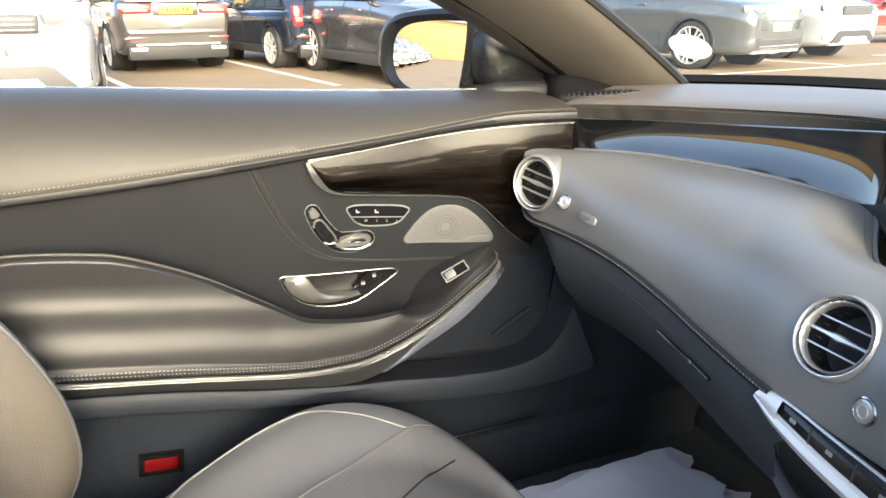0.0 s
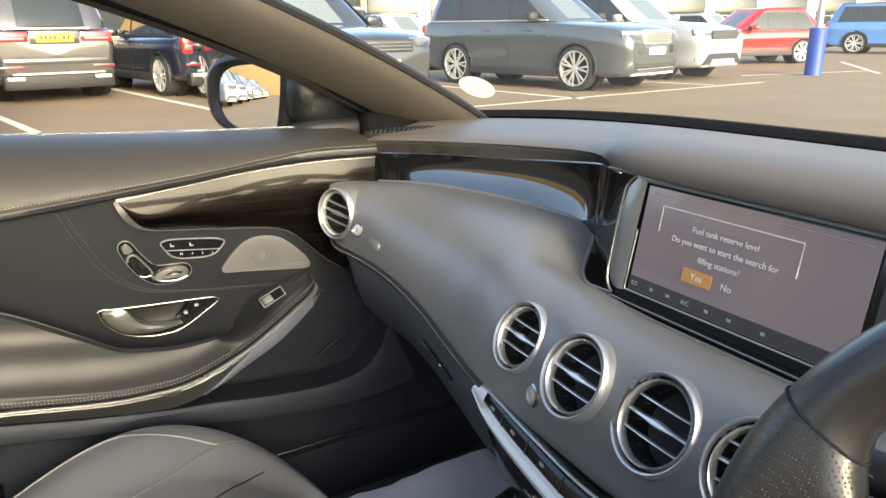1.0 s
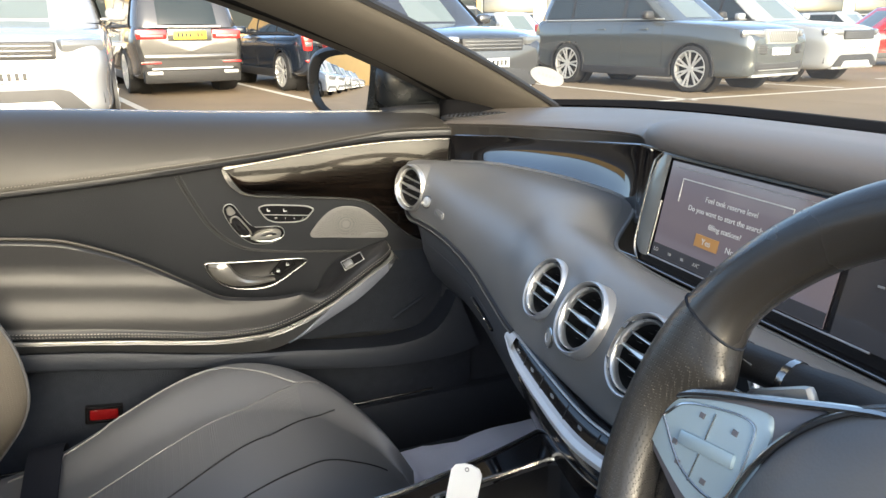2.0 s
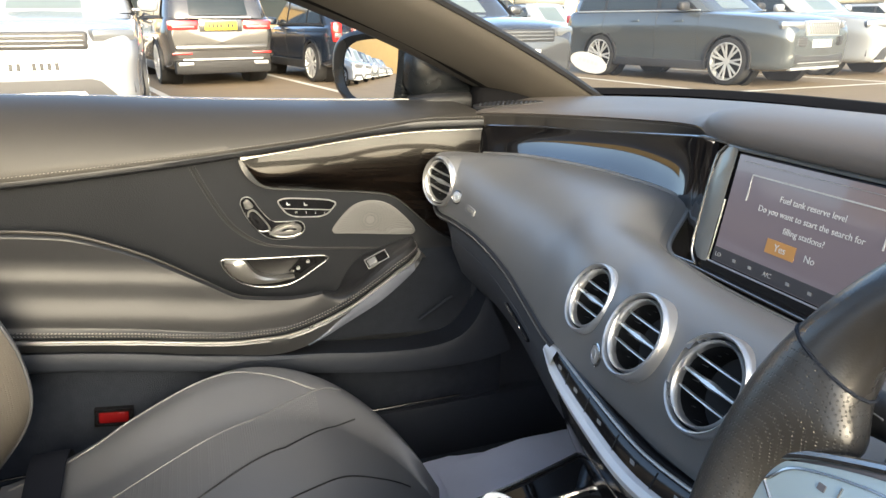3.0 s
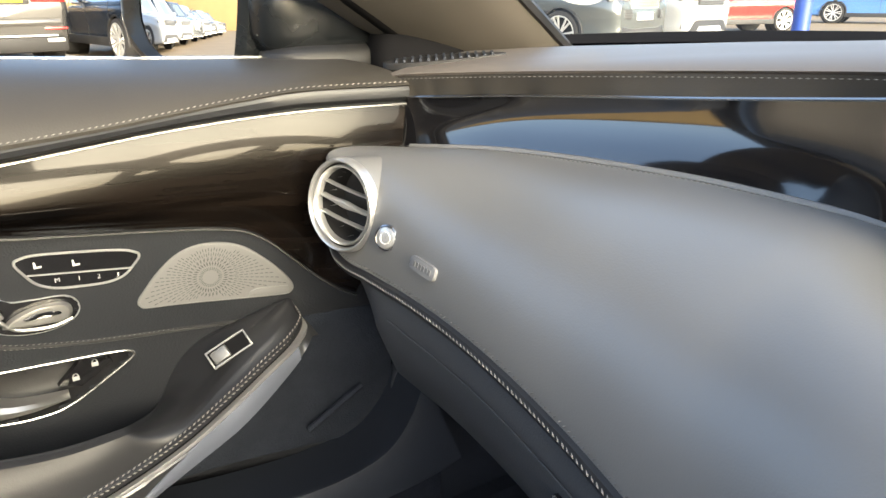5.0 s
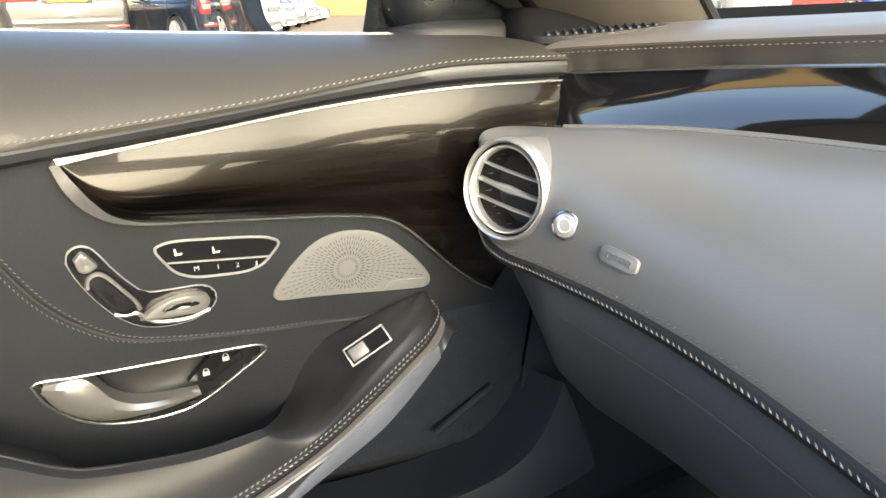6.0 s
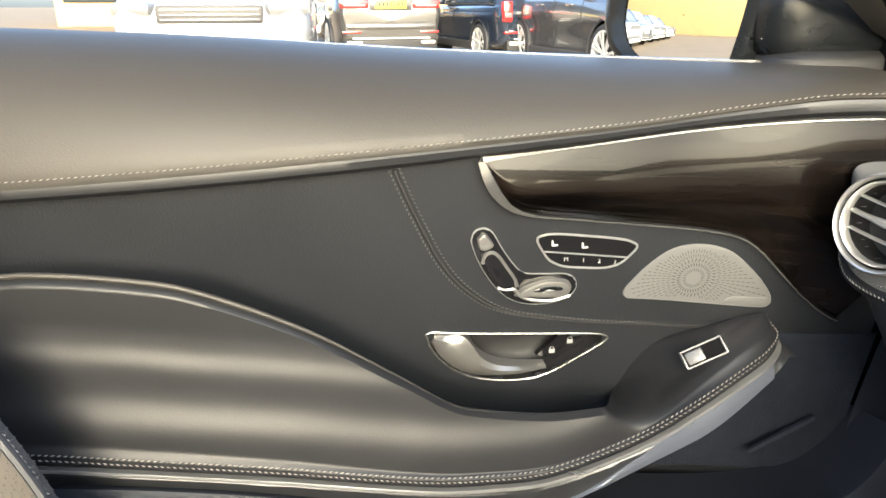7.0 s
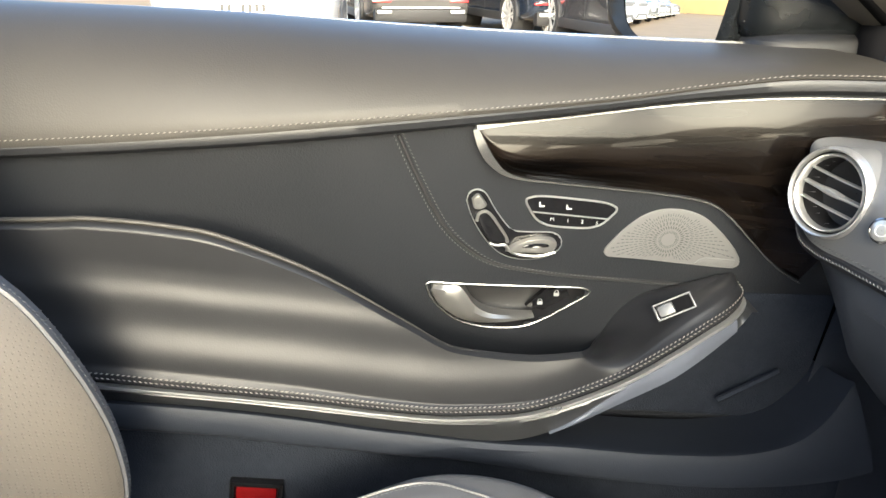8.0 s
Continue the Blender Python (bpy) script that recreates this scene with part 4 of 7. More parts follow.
for k in range(13):
    y = -0.048 + 0.008 * k
    w = 0.0125 * math.sqrt(max(0.05, 1 - (y / 0.06) ** 2))
    part("grille_slat", box(gm @ Vector((0, y, 0.0026)), (2 * w, 0.0028, 0.003), 0.0008, gm.to_3x3()), LEATHER_DARK, grl)


def air_vent(p, nrm, r, k):
    """A round vent: outer ring, stepped inner ring, dark throat and four blades with a thick middle one."""
    m = facing(p, nrm)
    vent = part("air_vent", revolve([(r * 1.01, -0.016 if k else -0.008), (r * 1.01, 0.001), (r * 0.99, 0.0045), (r * 0.955, 0.0065), (r * 0.92, 0.0055), (r * 0.90, 0.001)], m), SILVER, dash, "round air vent with a bright silver ring")
    part("ring_groove", revolve([(r * 0.905, 0.002), (r * 0.895, -0.004), (r * 0.868, -0.004), (r * 0.860, 0.0)], m), BLACK, vent)
    part("inner_ring", revolve([(r * 0.866, -0.002), (r * 0.855, 0.0022), (r * 0.83, 0.0045), (r * 0.80, 0.003), (r * 0.785, -0.001), (r * 0.775, -0.02)], m), SILVER, vent)
    if k == 0:
        part("vent_collar", revolve([(r * 1.0, 0.0), (r * 1.015, -0.004), (r * 1.02, -0.012), (r * 1.02, -0.025), (r * 1.02, -0.04)], m), DASH_LEATHER, vent, "leather collar behind the ring")
    part("throat", revolve([(r * 0.78, -0.004), (r * 0.77, -0.03), (r * 0.5, -0.034), (0.0005, -0.034)], m, 28), BLACK, vent)
    rot = Matrix.Rotation(radians(-8 if k == 0 else 1), 4, "Z")
    for y, thick in ((0.34, 0.0020), (0.0, 0.0034), (-0.34, 0.0020)):
        half = math.sqrt(0.775 ** 2 - y * y) * r
        rows = []
        for j in range(13):
            s = -1 + j / 6
            t = thick * (1.0 + (0.9 * math.exp(-(s / 0.35) ** 2) if y == 0 else 0)) * 0.5
            o = -0.003 + 0.0022 * (1 - s * s)
            rows.append([m @ rot @ Vector((s * half, y * r + c * t, d + o)) for c, d in ((-1, -0.0035), (-1, 0.0), (-0.5, 0.0018), (0.5, 0.0018), (1, 0.0), (1, -0.0035))])
        part("blade", loft(rows, closed=True), SILVER, vent, "silver blade")
    return vent


for k, (p, nv, r) in enumerate(vent_frames):
    air_vent(p, nv, r, k)


def dash_button(x, z, r, label, turn_in=0.0):
    v = wing_find(x, z)
    m = facing(wing_point(x, v) + Vector((0, -0.004 * turn_in, 0)), (wing_normal(x, v) + Vector((turn_in, 0, 0))).normalized())
    b = part("round_button", revolve([(r * 1.25, -0.004), (r * 1.25, 0.0012), (r * 1.1, 0.002), (r * 1.0, 0.001)], m, 28), CHROME, dash, label)
    part("button_cap", revolve([(r, -0.002), (r, 0.0022), (r * 0.75, 0.003), (0.0003, 0.0026)], m, 24), SILVER, b)
    part("button_ring", revolve([(r * 0.62, 0.0026), (r * 0.60, 0.0033), (r * 0.52, 0.0033), (r * 0.50, 0.0026)], m, 24), EDGE_SILVER, b)


dash_button(-0.583, 0.817, 0.0085, "small round silver trunk button", 0.45)
dash_button(-0.096, 0.783, 0.0090, "small round silver start button")
v = wing_find(-0.527, 0.809)
m = facing(wing_point(-0.527, v), wing_normal(-0.527, v)) @ Matrix.Rotation(radians(-2), 4, "Z")
bag = part("airbag_plate", plate([m @ Vector((0.0175 * math.copysign(abs(math.cos(a)) ** 0.35, math.cos(a)), 0.0055 * math.copysign(abs(math.sin(a)) ** 0.5, math.sin(a)), -0.001)) for a in [2 * math.pi * k / 32 for k in range(32)]], m.to_3x3() @ Vector((0, 0, 0.0036)), 0.001), material("grey badge plastic", (0.17, 0.17, 0.172), 0.4, vary=0.1), dash, "small grey plate with embossed lettering")
for k in range(6):
    part("embossed_letter", box(m @ Vector((-0.010 + 0.0042 * k, 0, 0.0028)), (0.0026, 0.004, 0.0005), 0, m.to_3x3()), DASH_LEATHER, bag, smooth=False)

# displays: one broad frame, the middle screen and the driver's
def scr(x, z, out=0.0):
    return Vector((x, 0.624 + (z - 0.847) * 0.19 - out, z + out * 0.19))


FR = [(-0.173, 0.857), (-0.170, 0.843), (-0.161, 0.833), (-0.145, 0.829), (0.56, 0.826), (0.585, 0.84), (0.585, 0.947), (0.565, 0.958), (-0.146, 0.9595), (-0.157, 0.9575), (-0.166, 0.950), (-0.171, 0.936)]
panel = part("display_panel", plate([scr(x, z, -0.014) for x, z in FR], (0, -0.016, -0.003), 0.004), GLOSS_BLACK, dash, "wide gloss black display panel")
fr_path = [scr(x, z, 0.003) for x, z in [(p.x, p.y) for p in crv([(a, b, 0) for a, b in FR + FR[:1]], 160)][:-1]]
part("display_frame", sweep(fr_path, ring_prof(0.0015, 6), closed=True, up=(0, 1, 0)), TRIM_EDGE, panel, "slim bright frame")
part("display_side_trim", loft([[scr(x0, z, 0.0035), scr(x0 + 0.010, z, 0.006), scr(x1, z, 0.0035)] for x0, x1, z in ((-0.160, -0.1455, 0.840), (-0.1685, -0.1455, 0.850), (-0.1705, -0.145, 0.88), (-0.1705, -0.144, 0.92), (-0.1655, -0.143, 0.945), (-0.157, -0.1425, 0.9555))]), SIDE_GREY, panel, "satin grey side trim")
part("display_top_trim", loft([[scr(x, 0.9535, 0.0035), scr(x, 0.956, 0.0045), scr(x, 0.9582, 0.0035)] for x in [-0.157 + 0.04 * k for k in range(18)]]), SIDE_GREY, panel, "satin grey upper trim")
mid = part("middle_screen", plate([scr(x, z, 0.002) for x, z in ((-0.139, 0.8445), (0.096, 0.8445), (0.096, 0.951), (-0.139, 0.951))], (0, -0.001, 0)), SCREEN, panel, "lit centre display with a grey message", smooth=False)
part("screen_lower_strip", plate([scr(x, z, 0.0032) for x, z in ((-0.139, 0.845), (0.096, 0.845), (0.096, 0.8585), (-0.139, 0.8585))], (0, -0.0006, 0)), SCREEN_DIM, mid, smooth=False)
part("screen_rim", sweep([scr(-0.1430, 0.905, 0.003), scr(-0.1440, 0.8420, 0.003), scr(0.142, 0.8420, 0.003)], ring_prof(0.0010, 6), up=(0, 1, 0)), SILVER, panel)
for tx, dz in (("Fuel tank reserve level", 0.0), ("Do you want to start the search for", -0.013), ("filling stations?", -0.026)):
    lettering("message_line", tx, 0.0080, facing(scr(-0.039, 0.920 + dz, 0.0036), (0, -1, 0.19)), SCREEN_TEXT, mid)
part("message_frame", merge(sweep([scr(-0.115, 0.910, 0.0038), scr(-0.115, 0.9348, 0.0038), scr(0.036, 0.9348, 0.0038), scr(0.036, 0.905, 0.0038)], [(-0.0006, -0.0004), (0.0006, -0.0004), (0.0006, 0.0004), (-0.0006, 0.0004)], up=(0, 1, 0))), SCREEN_TEXT, mid, smooth=False)
part("message_key", plate([scr(x, z, 0.0036) for x, z in ((-0.076, 0.871), (-0.042, 0.871), (-0.042, 0.884), (-0.076, 0.884))], (0, -0.0005, 0)), SCREEN_AMBER, mid, "amber highlighted key", smooth=False)
lettering("message_word", "Yes", 0.0095, facing(scr(-0.059, 0.8775, 0.0044), (0, -1, 0.19)), SCREEN_TEXT, mid)
lettering("message_word", "No", 0.0090, facing(scr(-0.026, 0.8775, 0.0036), (0, -1, 0.19)), SCREEN_TEXT, mid)
part("screen_line", box(scr(-0.02, 0.9455, 0.0036), (0.22, 0.0004, 0.0006)), GREY_MARK, mid, smooth=False)
lettering("strip_word", "LO", 0.0062, facing(scr(-0.131, 0.8515, 0.0044), (0, -1, 0.19)), GREY_MARK, mid)
lettering("strip_word", "A/C", 0.0062, facing(scr(-0.065, 0.8515, 0.0044), (0, -1, 0.19)), GREY_MARK, mid)
for x in (-0.108, -0.087, -0.04, -0.015, 0.02):
    part("strip_symbol", box(scr(x, 0.8515, 0.0044), (0.004, 0.0004, 0.003)), GREY_MARK, mid, smooth=False)
clu = part("driver_screen", plate([scr(x, z, 0.002) for x, z in ((0.104, 0.843), (0.545, 0.843), (0.545, 0.952), (0.104, 0.952))], (0, -0.001, 0)), SCREEN_DIM, panel, "dim driver's display with small signs", smooth=False)
part("warning_sign", merge(box(scr(0.183, 0.893, 0.0036), (0.016, 0.0005, 0.005)), box(scr(0.185, 0.8845, 0.0036), (0.006, 0.0005, 0.003)), box(scr(0.185, 0.8785, 0.0036), (0.005, 0.0005, 0.003))), ORANGE, clu, "orange warning sign", smooth=False)
for x, z, w, h in ((0.187, 0.918, 0.008, 0.004), (0.158, 0.858, 0.003, 0.003), (0.172, 0.861, 0.003, 0.003), (0.179, 0.868, 0.006, 0.005), (0.168, 0.925, 0.0008, 0.03), (0.196, 0.915, 0.0008, 0.02), (0.135, 0.895, 0.006, 0.002)):
    part("dial_mark", box(scr(x, z, 0.0036), (w, 0.0005, h)), GREY_MARK, clu, smooth=False)

# climate strip under the middle vents
ST_TOP = [(-0.190, 0.468, 0.752), (-0.155, 0.463, 0.7545), (-0.09, 0.458, 0.748), (0.0, 0.455, 0.740), (0.09, 0.458, 0.748), (0.155, 0.463, 0.7545), (0.19, 0.468, 0.752)]
ST_LOW = [(-0.194, 0.469, 0.745), (-0.152, 0.457, 0.7345), (-0.087, 0.449, 0.7235), (0.0, 0.444, 0.7145), (0.087, 0.449, 0.7235), (0.152, 0.457, 0.7345), (0.194, 0.469, 0.745)]
st, sl_ = crv(ST_TOP, 60), crv(ST_LOW, 60)
climate = part("climate_strip", loft([[a + Vector((0, 0.01, 0.002)), a, a.lerp(b, 0.1) + Vector((0, -0.002, 0)), a.lerp(b, 0.5) + Vector((0, -0.003, 0)), b, b + Vector((0, 0.02, -0.01))] for a, b in zip(st, sl_)]), GLOSS_BLACK, dash, "curved black climate key strip with silver edge")
part("silver_edge", loft([[a.lerp(b, 0.64) + Vector((0, -0.002, 0)), a.lerp(b, 0.68) + Vector((0, -0.0065, 0)), a.lerp(b, 0.85) + Vector((0, -0.0085, -0.001)), b + Vector((0, -0.006, -0.003)), b + Vector((0, 0.002, -0.008)), b + Vector((0, 0.015, -0.012))] for a, b in zip(st, sl_)]), EDGE_SILVER, climate, "broad satin silver edge")
part("strip_bezel", sweep([a + Vector((0, -0.001, 0.001)) for a in st], ring_prof(0.0016, 6)), SILVER, climate)
part("strip_end_cap", loft([[a + Vector((0, 0.002, 0.002)), a + Vector((0, -0.0035, 0.001)), a.lerp(b, 0.25) + Vector((0, -0.0065, 0)), a.lerp(b, 0.55) + Vector((0, -0.008, 0)), b + Vector((0, -0.0065, -0.003)), b + Vector((0, 0.002, -0.008))] for a, b in list(zip(st, sl_))[:9]]), EDGE_SILVER, climate, "rounded silver end")
for i in range(14, 56, 6):
    a, b = st[i], sl_[i]
    part("key_gap", sweep([a.lerp(b, 0.10) + Vector((0, -0.0022, 0)), a.lerp(b, 0.3) + Vector((0, -0.0028, 0)), a.lerp(b, 0.5) + Vector((0, -0.0032, 0)), a.lerp(b, 0.64) + Vector((0, -0.0032, 0))], ring_prof(0.0006, 5)), BLACK, climate)
for k in range(8):
    i = 11 + k * 6
    c = st[i].lerp(sl_[i], 0.36) + Vector((0, -0.0036, 0))
    part("key_symbol", box(c, (0.006, 0.0006, 0.0038), 0.0, Matrix.Rotation(0.12 * (k - 3.5) * -0.4, 3, "Y")), GREY_MARK, climate, smooth=False)
part("strip_under_panel", loft([[b + Vector((0, 0.006, -0.010)), b + Vector((0, 0.004, -0.03)), b + Vector((0, 0.02, -0.08)), b + Vector((0, 0.06, -0.14))] for b in sl_]), GLOSS_BLACK, dash)
part("under_chrome_line", sweep([b + Vector((0, 0.001, -0.028)) for b in sl_[20:44]], ring_prof(0.0012, 6)), CHROME, dash)

# ---- steering wheel ----
WC, WA, RIM = Vector((0.359, 0.368, 0.873)), 0.3825, 0.1675
WM = Matrix(((1, 0, 0), (0, math.sin(WA), math.cos(WA)), (0, -math.cos(WA), math.sin(WA)))).transposed().to_4x4()
WM.translation = WC
WP = WM @ Matrix.Translation((0, -0.0165, 0)) @ Matrix.Diagonal((1, 1.0775, 1, 1))
wheel = thing("steering_wheel", WC, "worn black leather steering wheel with satin grey button pads", "steering wheel")


def rim_row(deg):
    """One section of the rim, swollen inwards where the thumbs lie."""
    a = radians(deg)
    grip = math.exp(-((deg - 164) / 8) ** 2) + math.exp(-((deg - 16) / 8) ** 2)
    row = []
    for j in range(20):
        b = 2 * math.pi * j / 20
        rad = RIM + 0.0180 * (1 + 0.05 * grip) * math.cos(b) - 0.021 * grip * max(0.0, -math.cos(b))
        row.append(WM @ Vector((rad * math.cos(a), rad * math.sin(a), 0.0185 * math.sin(b))))
    return row


SEAMS = (24, 156, 200, 340)
for lo, hi, nm, mat, lab in ((24, 156, "rim", WHEEL_LEATHER, "smooth leather rim, shiny with use"), (156, 200, "rim_grip", GRIP_LEATHER, "worn perforated leather grip"), (200, 340, "rim", WHEEL_LEATHER, "smooth leather rim, shiny with use"), (-20, 24, "rim_grip", GRIP_LEATHER, "worn perforated leather grip")):
    part(nm, loft([r + r[:1] for r in [rim_row(lo + (hi - lo) * k / 36) for k in range(37)]]), mat, wheel, lab)
for deg in SEAMS:
    ring = rim_row(deg)
    mid_ring = sum(ring, Vector()) / len(ring)
    part("rim_seam", sweep([p + (p - mid_ring) * 0.006 for p in ring], ring_prof(0.0009, 5), closed=True, up=(1, 0, 0)), CARPET, wheel)
hub = part("hub", revolve([(0.089, -0.03), (0.0885, 0.006), (0.081, 0.014), (0.06, 0.022), (0.03, 0.026), (0.0005, 0.027)], WP @ Matrix.Translation((0, -0.002, 0))), SEAT_LEATHER, wheel, "domed black airbag cover")
part("hub_edge", revolve([(0.091, 0.004), (0.091, 0.009), (0.0893, 0.0105), (0.0877, 0.009), (0.0877, 0.004)], WP @ Matrix.Translation((0, -0.002, 0)), 64), CHROME, hub, "fine chrome edge")
part("hub_ring", revolve([(0.029, 0.0255), (0.029, 0.0285), (0.026, 0.0285), (0.026, 0.0258)], WP @ Matrix.Translation((0, 0.012, 0))), CHROME, hub)
PADO = [(-0.164, 0.012), (-0.158, 0.022), (-0.144, 0.0325), (-0.119, 0.0430), (-0.094, 0.0500), (-0.085, 0.048), (-0.082, 0.03), (-0.085, 0.006), (-0.095, -0.008), (-0.113, -0.009), (-0.145, 0.002)]
SPOKE = [(-0.167, 0.012, 0), (-0.161, 0.0225, 0), (-0.1490, 0.0325, 0), (-0.1349, 0.0403, 0), (-0.1129, 0.0490, 0), (-0.0915, 0.0565, 0), (-0.0696, 0.0645, 0), (-0.051, 0.0712, 0), (-0.0345, 0.0760, 0), (0, 0.0815, 0)]
SPOKE_MAT = material("satin violet-grey spoke", (0.16, 0.155, 0.17), 0.38, 0.5, rough_vary=0.06, vary_scale=25)
for sx in (1, -1):
    sp_o = [(sx * p.x, p.y) for p in crv(SPOKE, 24)] + [(0, -0.02), (sx * -0.12, -0.014), (sx * -0.155, 0.002)]
    part("spoke", plate([WP @ Vector((x, y, -0.008)) for x, y in sp_o], WM.to_3x3() @ Vector((0, 0, 0.0145)), 0.002), SPOKE_MAT, wheel, "satin grey spoke frame")
    o = [(sx * x, y) for x, y in PADO]
    body = part("spoke_pad", plate([WP @ Vector((x, y, -0.006)) for x, y in [(p.x, p.y) for p in crv([(a, b, 0) for a, b in o + o[:1]], 50)][:-1]], WM.to_3x3() @ Vector((0, 0, 0.014)), 0.003, 3), PAD_BLUE, wheel, "satin blue-grey multifunction button pad")
    part("spoke_bridge", merge(box(WP @ Vector((sx * 0.105, -0.012, -0.012)), (0.12, 0.05, 0.016), 0.005, WM.to_3x3())), GLOSS_BLACK, wheel)
    inner = [(-0.150, 0.020), (-0.139, 0.032), (-0.112, 0.041), (-0.096, 0.043), (-0.091, 0.037), (-0.090, 0.012), (-0.098, 0.000), (-0.125, 0.003)]
    line_pts = [WP @ Vector((sx * p.x, p.y, 0.0082)) for p in crv([(a, b, 0) for a, b in inner + inner[:1]], 50)][:-1]
    part("pad_outline", sweep(line_pts, ring_prof(0.0008, 5), closed=True, up=(0, -1, 0.3)), CHROME, body)
    part("pad_rocker", box(WP @ Vector((sx * 0.114, 0.019, 0.0085)), (0.038, 0.0080, 0.004), 0.0015, WM.to_3x3() @ Matrix.Rotation(sx * -0.16, 3, "Z")), PAD_BLUE, body)
    part("pad_divider", box(WP @ Vector((sx * 0.117, 0.018, 0.0082)), (0.0008, 0.040, 0.0008), 0.0, WM.to_3x3()), CHROME, body)
    for x, y in ((-0.125, 0.032), (-0.128, 0.004), (-0.135, 0.012), (-0.108, 0.004), (-0.102, 0.034)):
        part("pad_symbol", box(WP @ Vector((sx * x, y, 0.0083)), (0.0035, 0.003, 0.0006), 0.0, WM.to_3x3()), SPOKE_MAT, body, smooth=False)
    part("spoke_chrome", sweep([WP @ Vector((sx * p.x, p.y, 0.0085)) for p in crv(SPOKE, 30)], ring_prof(0.0024, 8), up=(0, -1, 0.3)), CHROME, wheel, "polished chrome spoke edge")
part("column_shroud", merge(revolve([(0.045, -0.16), (0.05, -0.10), (0.05, -0.035), (0.035, -0.03)], WM), box((0.395, 0.515, 0.846), (0.17, 0.20, 0.085), 0.03)), BLACK, wheel)
# stalk on the column
stalk = thing("column_stalk", (0.30, 0.42, 0.90), "black column stalk with silver bands", "control stalk")
sp = [Vector((0.207, 0.415, 0.907)), Vector((0.242, 0.42, 0.908)), Vector((0.274, 0.425, 0.906)), Vector((0.34, 0.43, 0.888))]
part("stalk_body", sweep(crv(sp[:3] + [Vector((0.344, 0.436, 0.888)), Vector((0.40, 0.445, 0.868))], 30), ring_prof(0.0122, 16, 0.85), scale=lambda s: 1 + 1.5 * smooth((s - 0.32) / 0.55)), BLACK, stalk)
part("stalk_band", sweep([Vector((0.240, 0.42, 0.908)), Vector((0.244, 0.4205, 0.9078))], ring_prof(0.0130, 14, 0.87)), CHROME, stalk)
part("stalk_band", sweep([Vector((0.204, 0.415, 0.907)), Vector((0.210, 0.4155, 0.907))], ring_prof(0.0128, 14, 0.87)), CHROME, stalk)
part("stalk_paddle", box((0.264, 0.389, 0.913), (0.042, 0.008, 0.0135), 0.0038, Matrix.Rotation(-0.5, 3, "Y")), LEVER, stalk, "glossy shift paddle")
for x in (0.222, 0.268):
    part("stalk_symbol", box((x, 0.4065, 0.9095), (0.007, 0.0008, 0.006), 0, Matrix.Rotation(0.1, 3, "Y")), GREY_MARK, stalk, smooth=False)

# ---- passenger seat ----
SX = -0.385


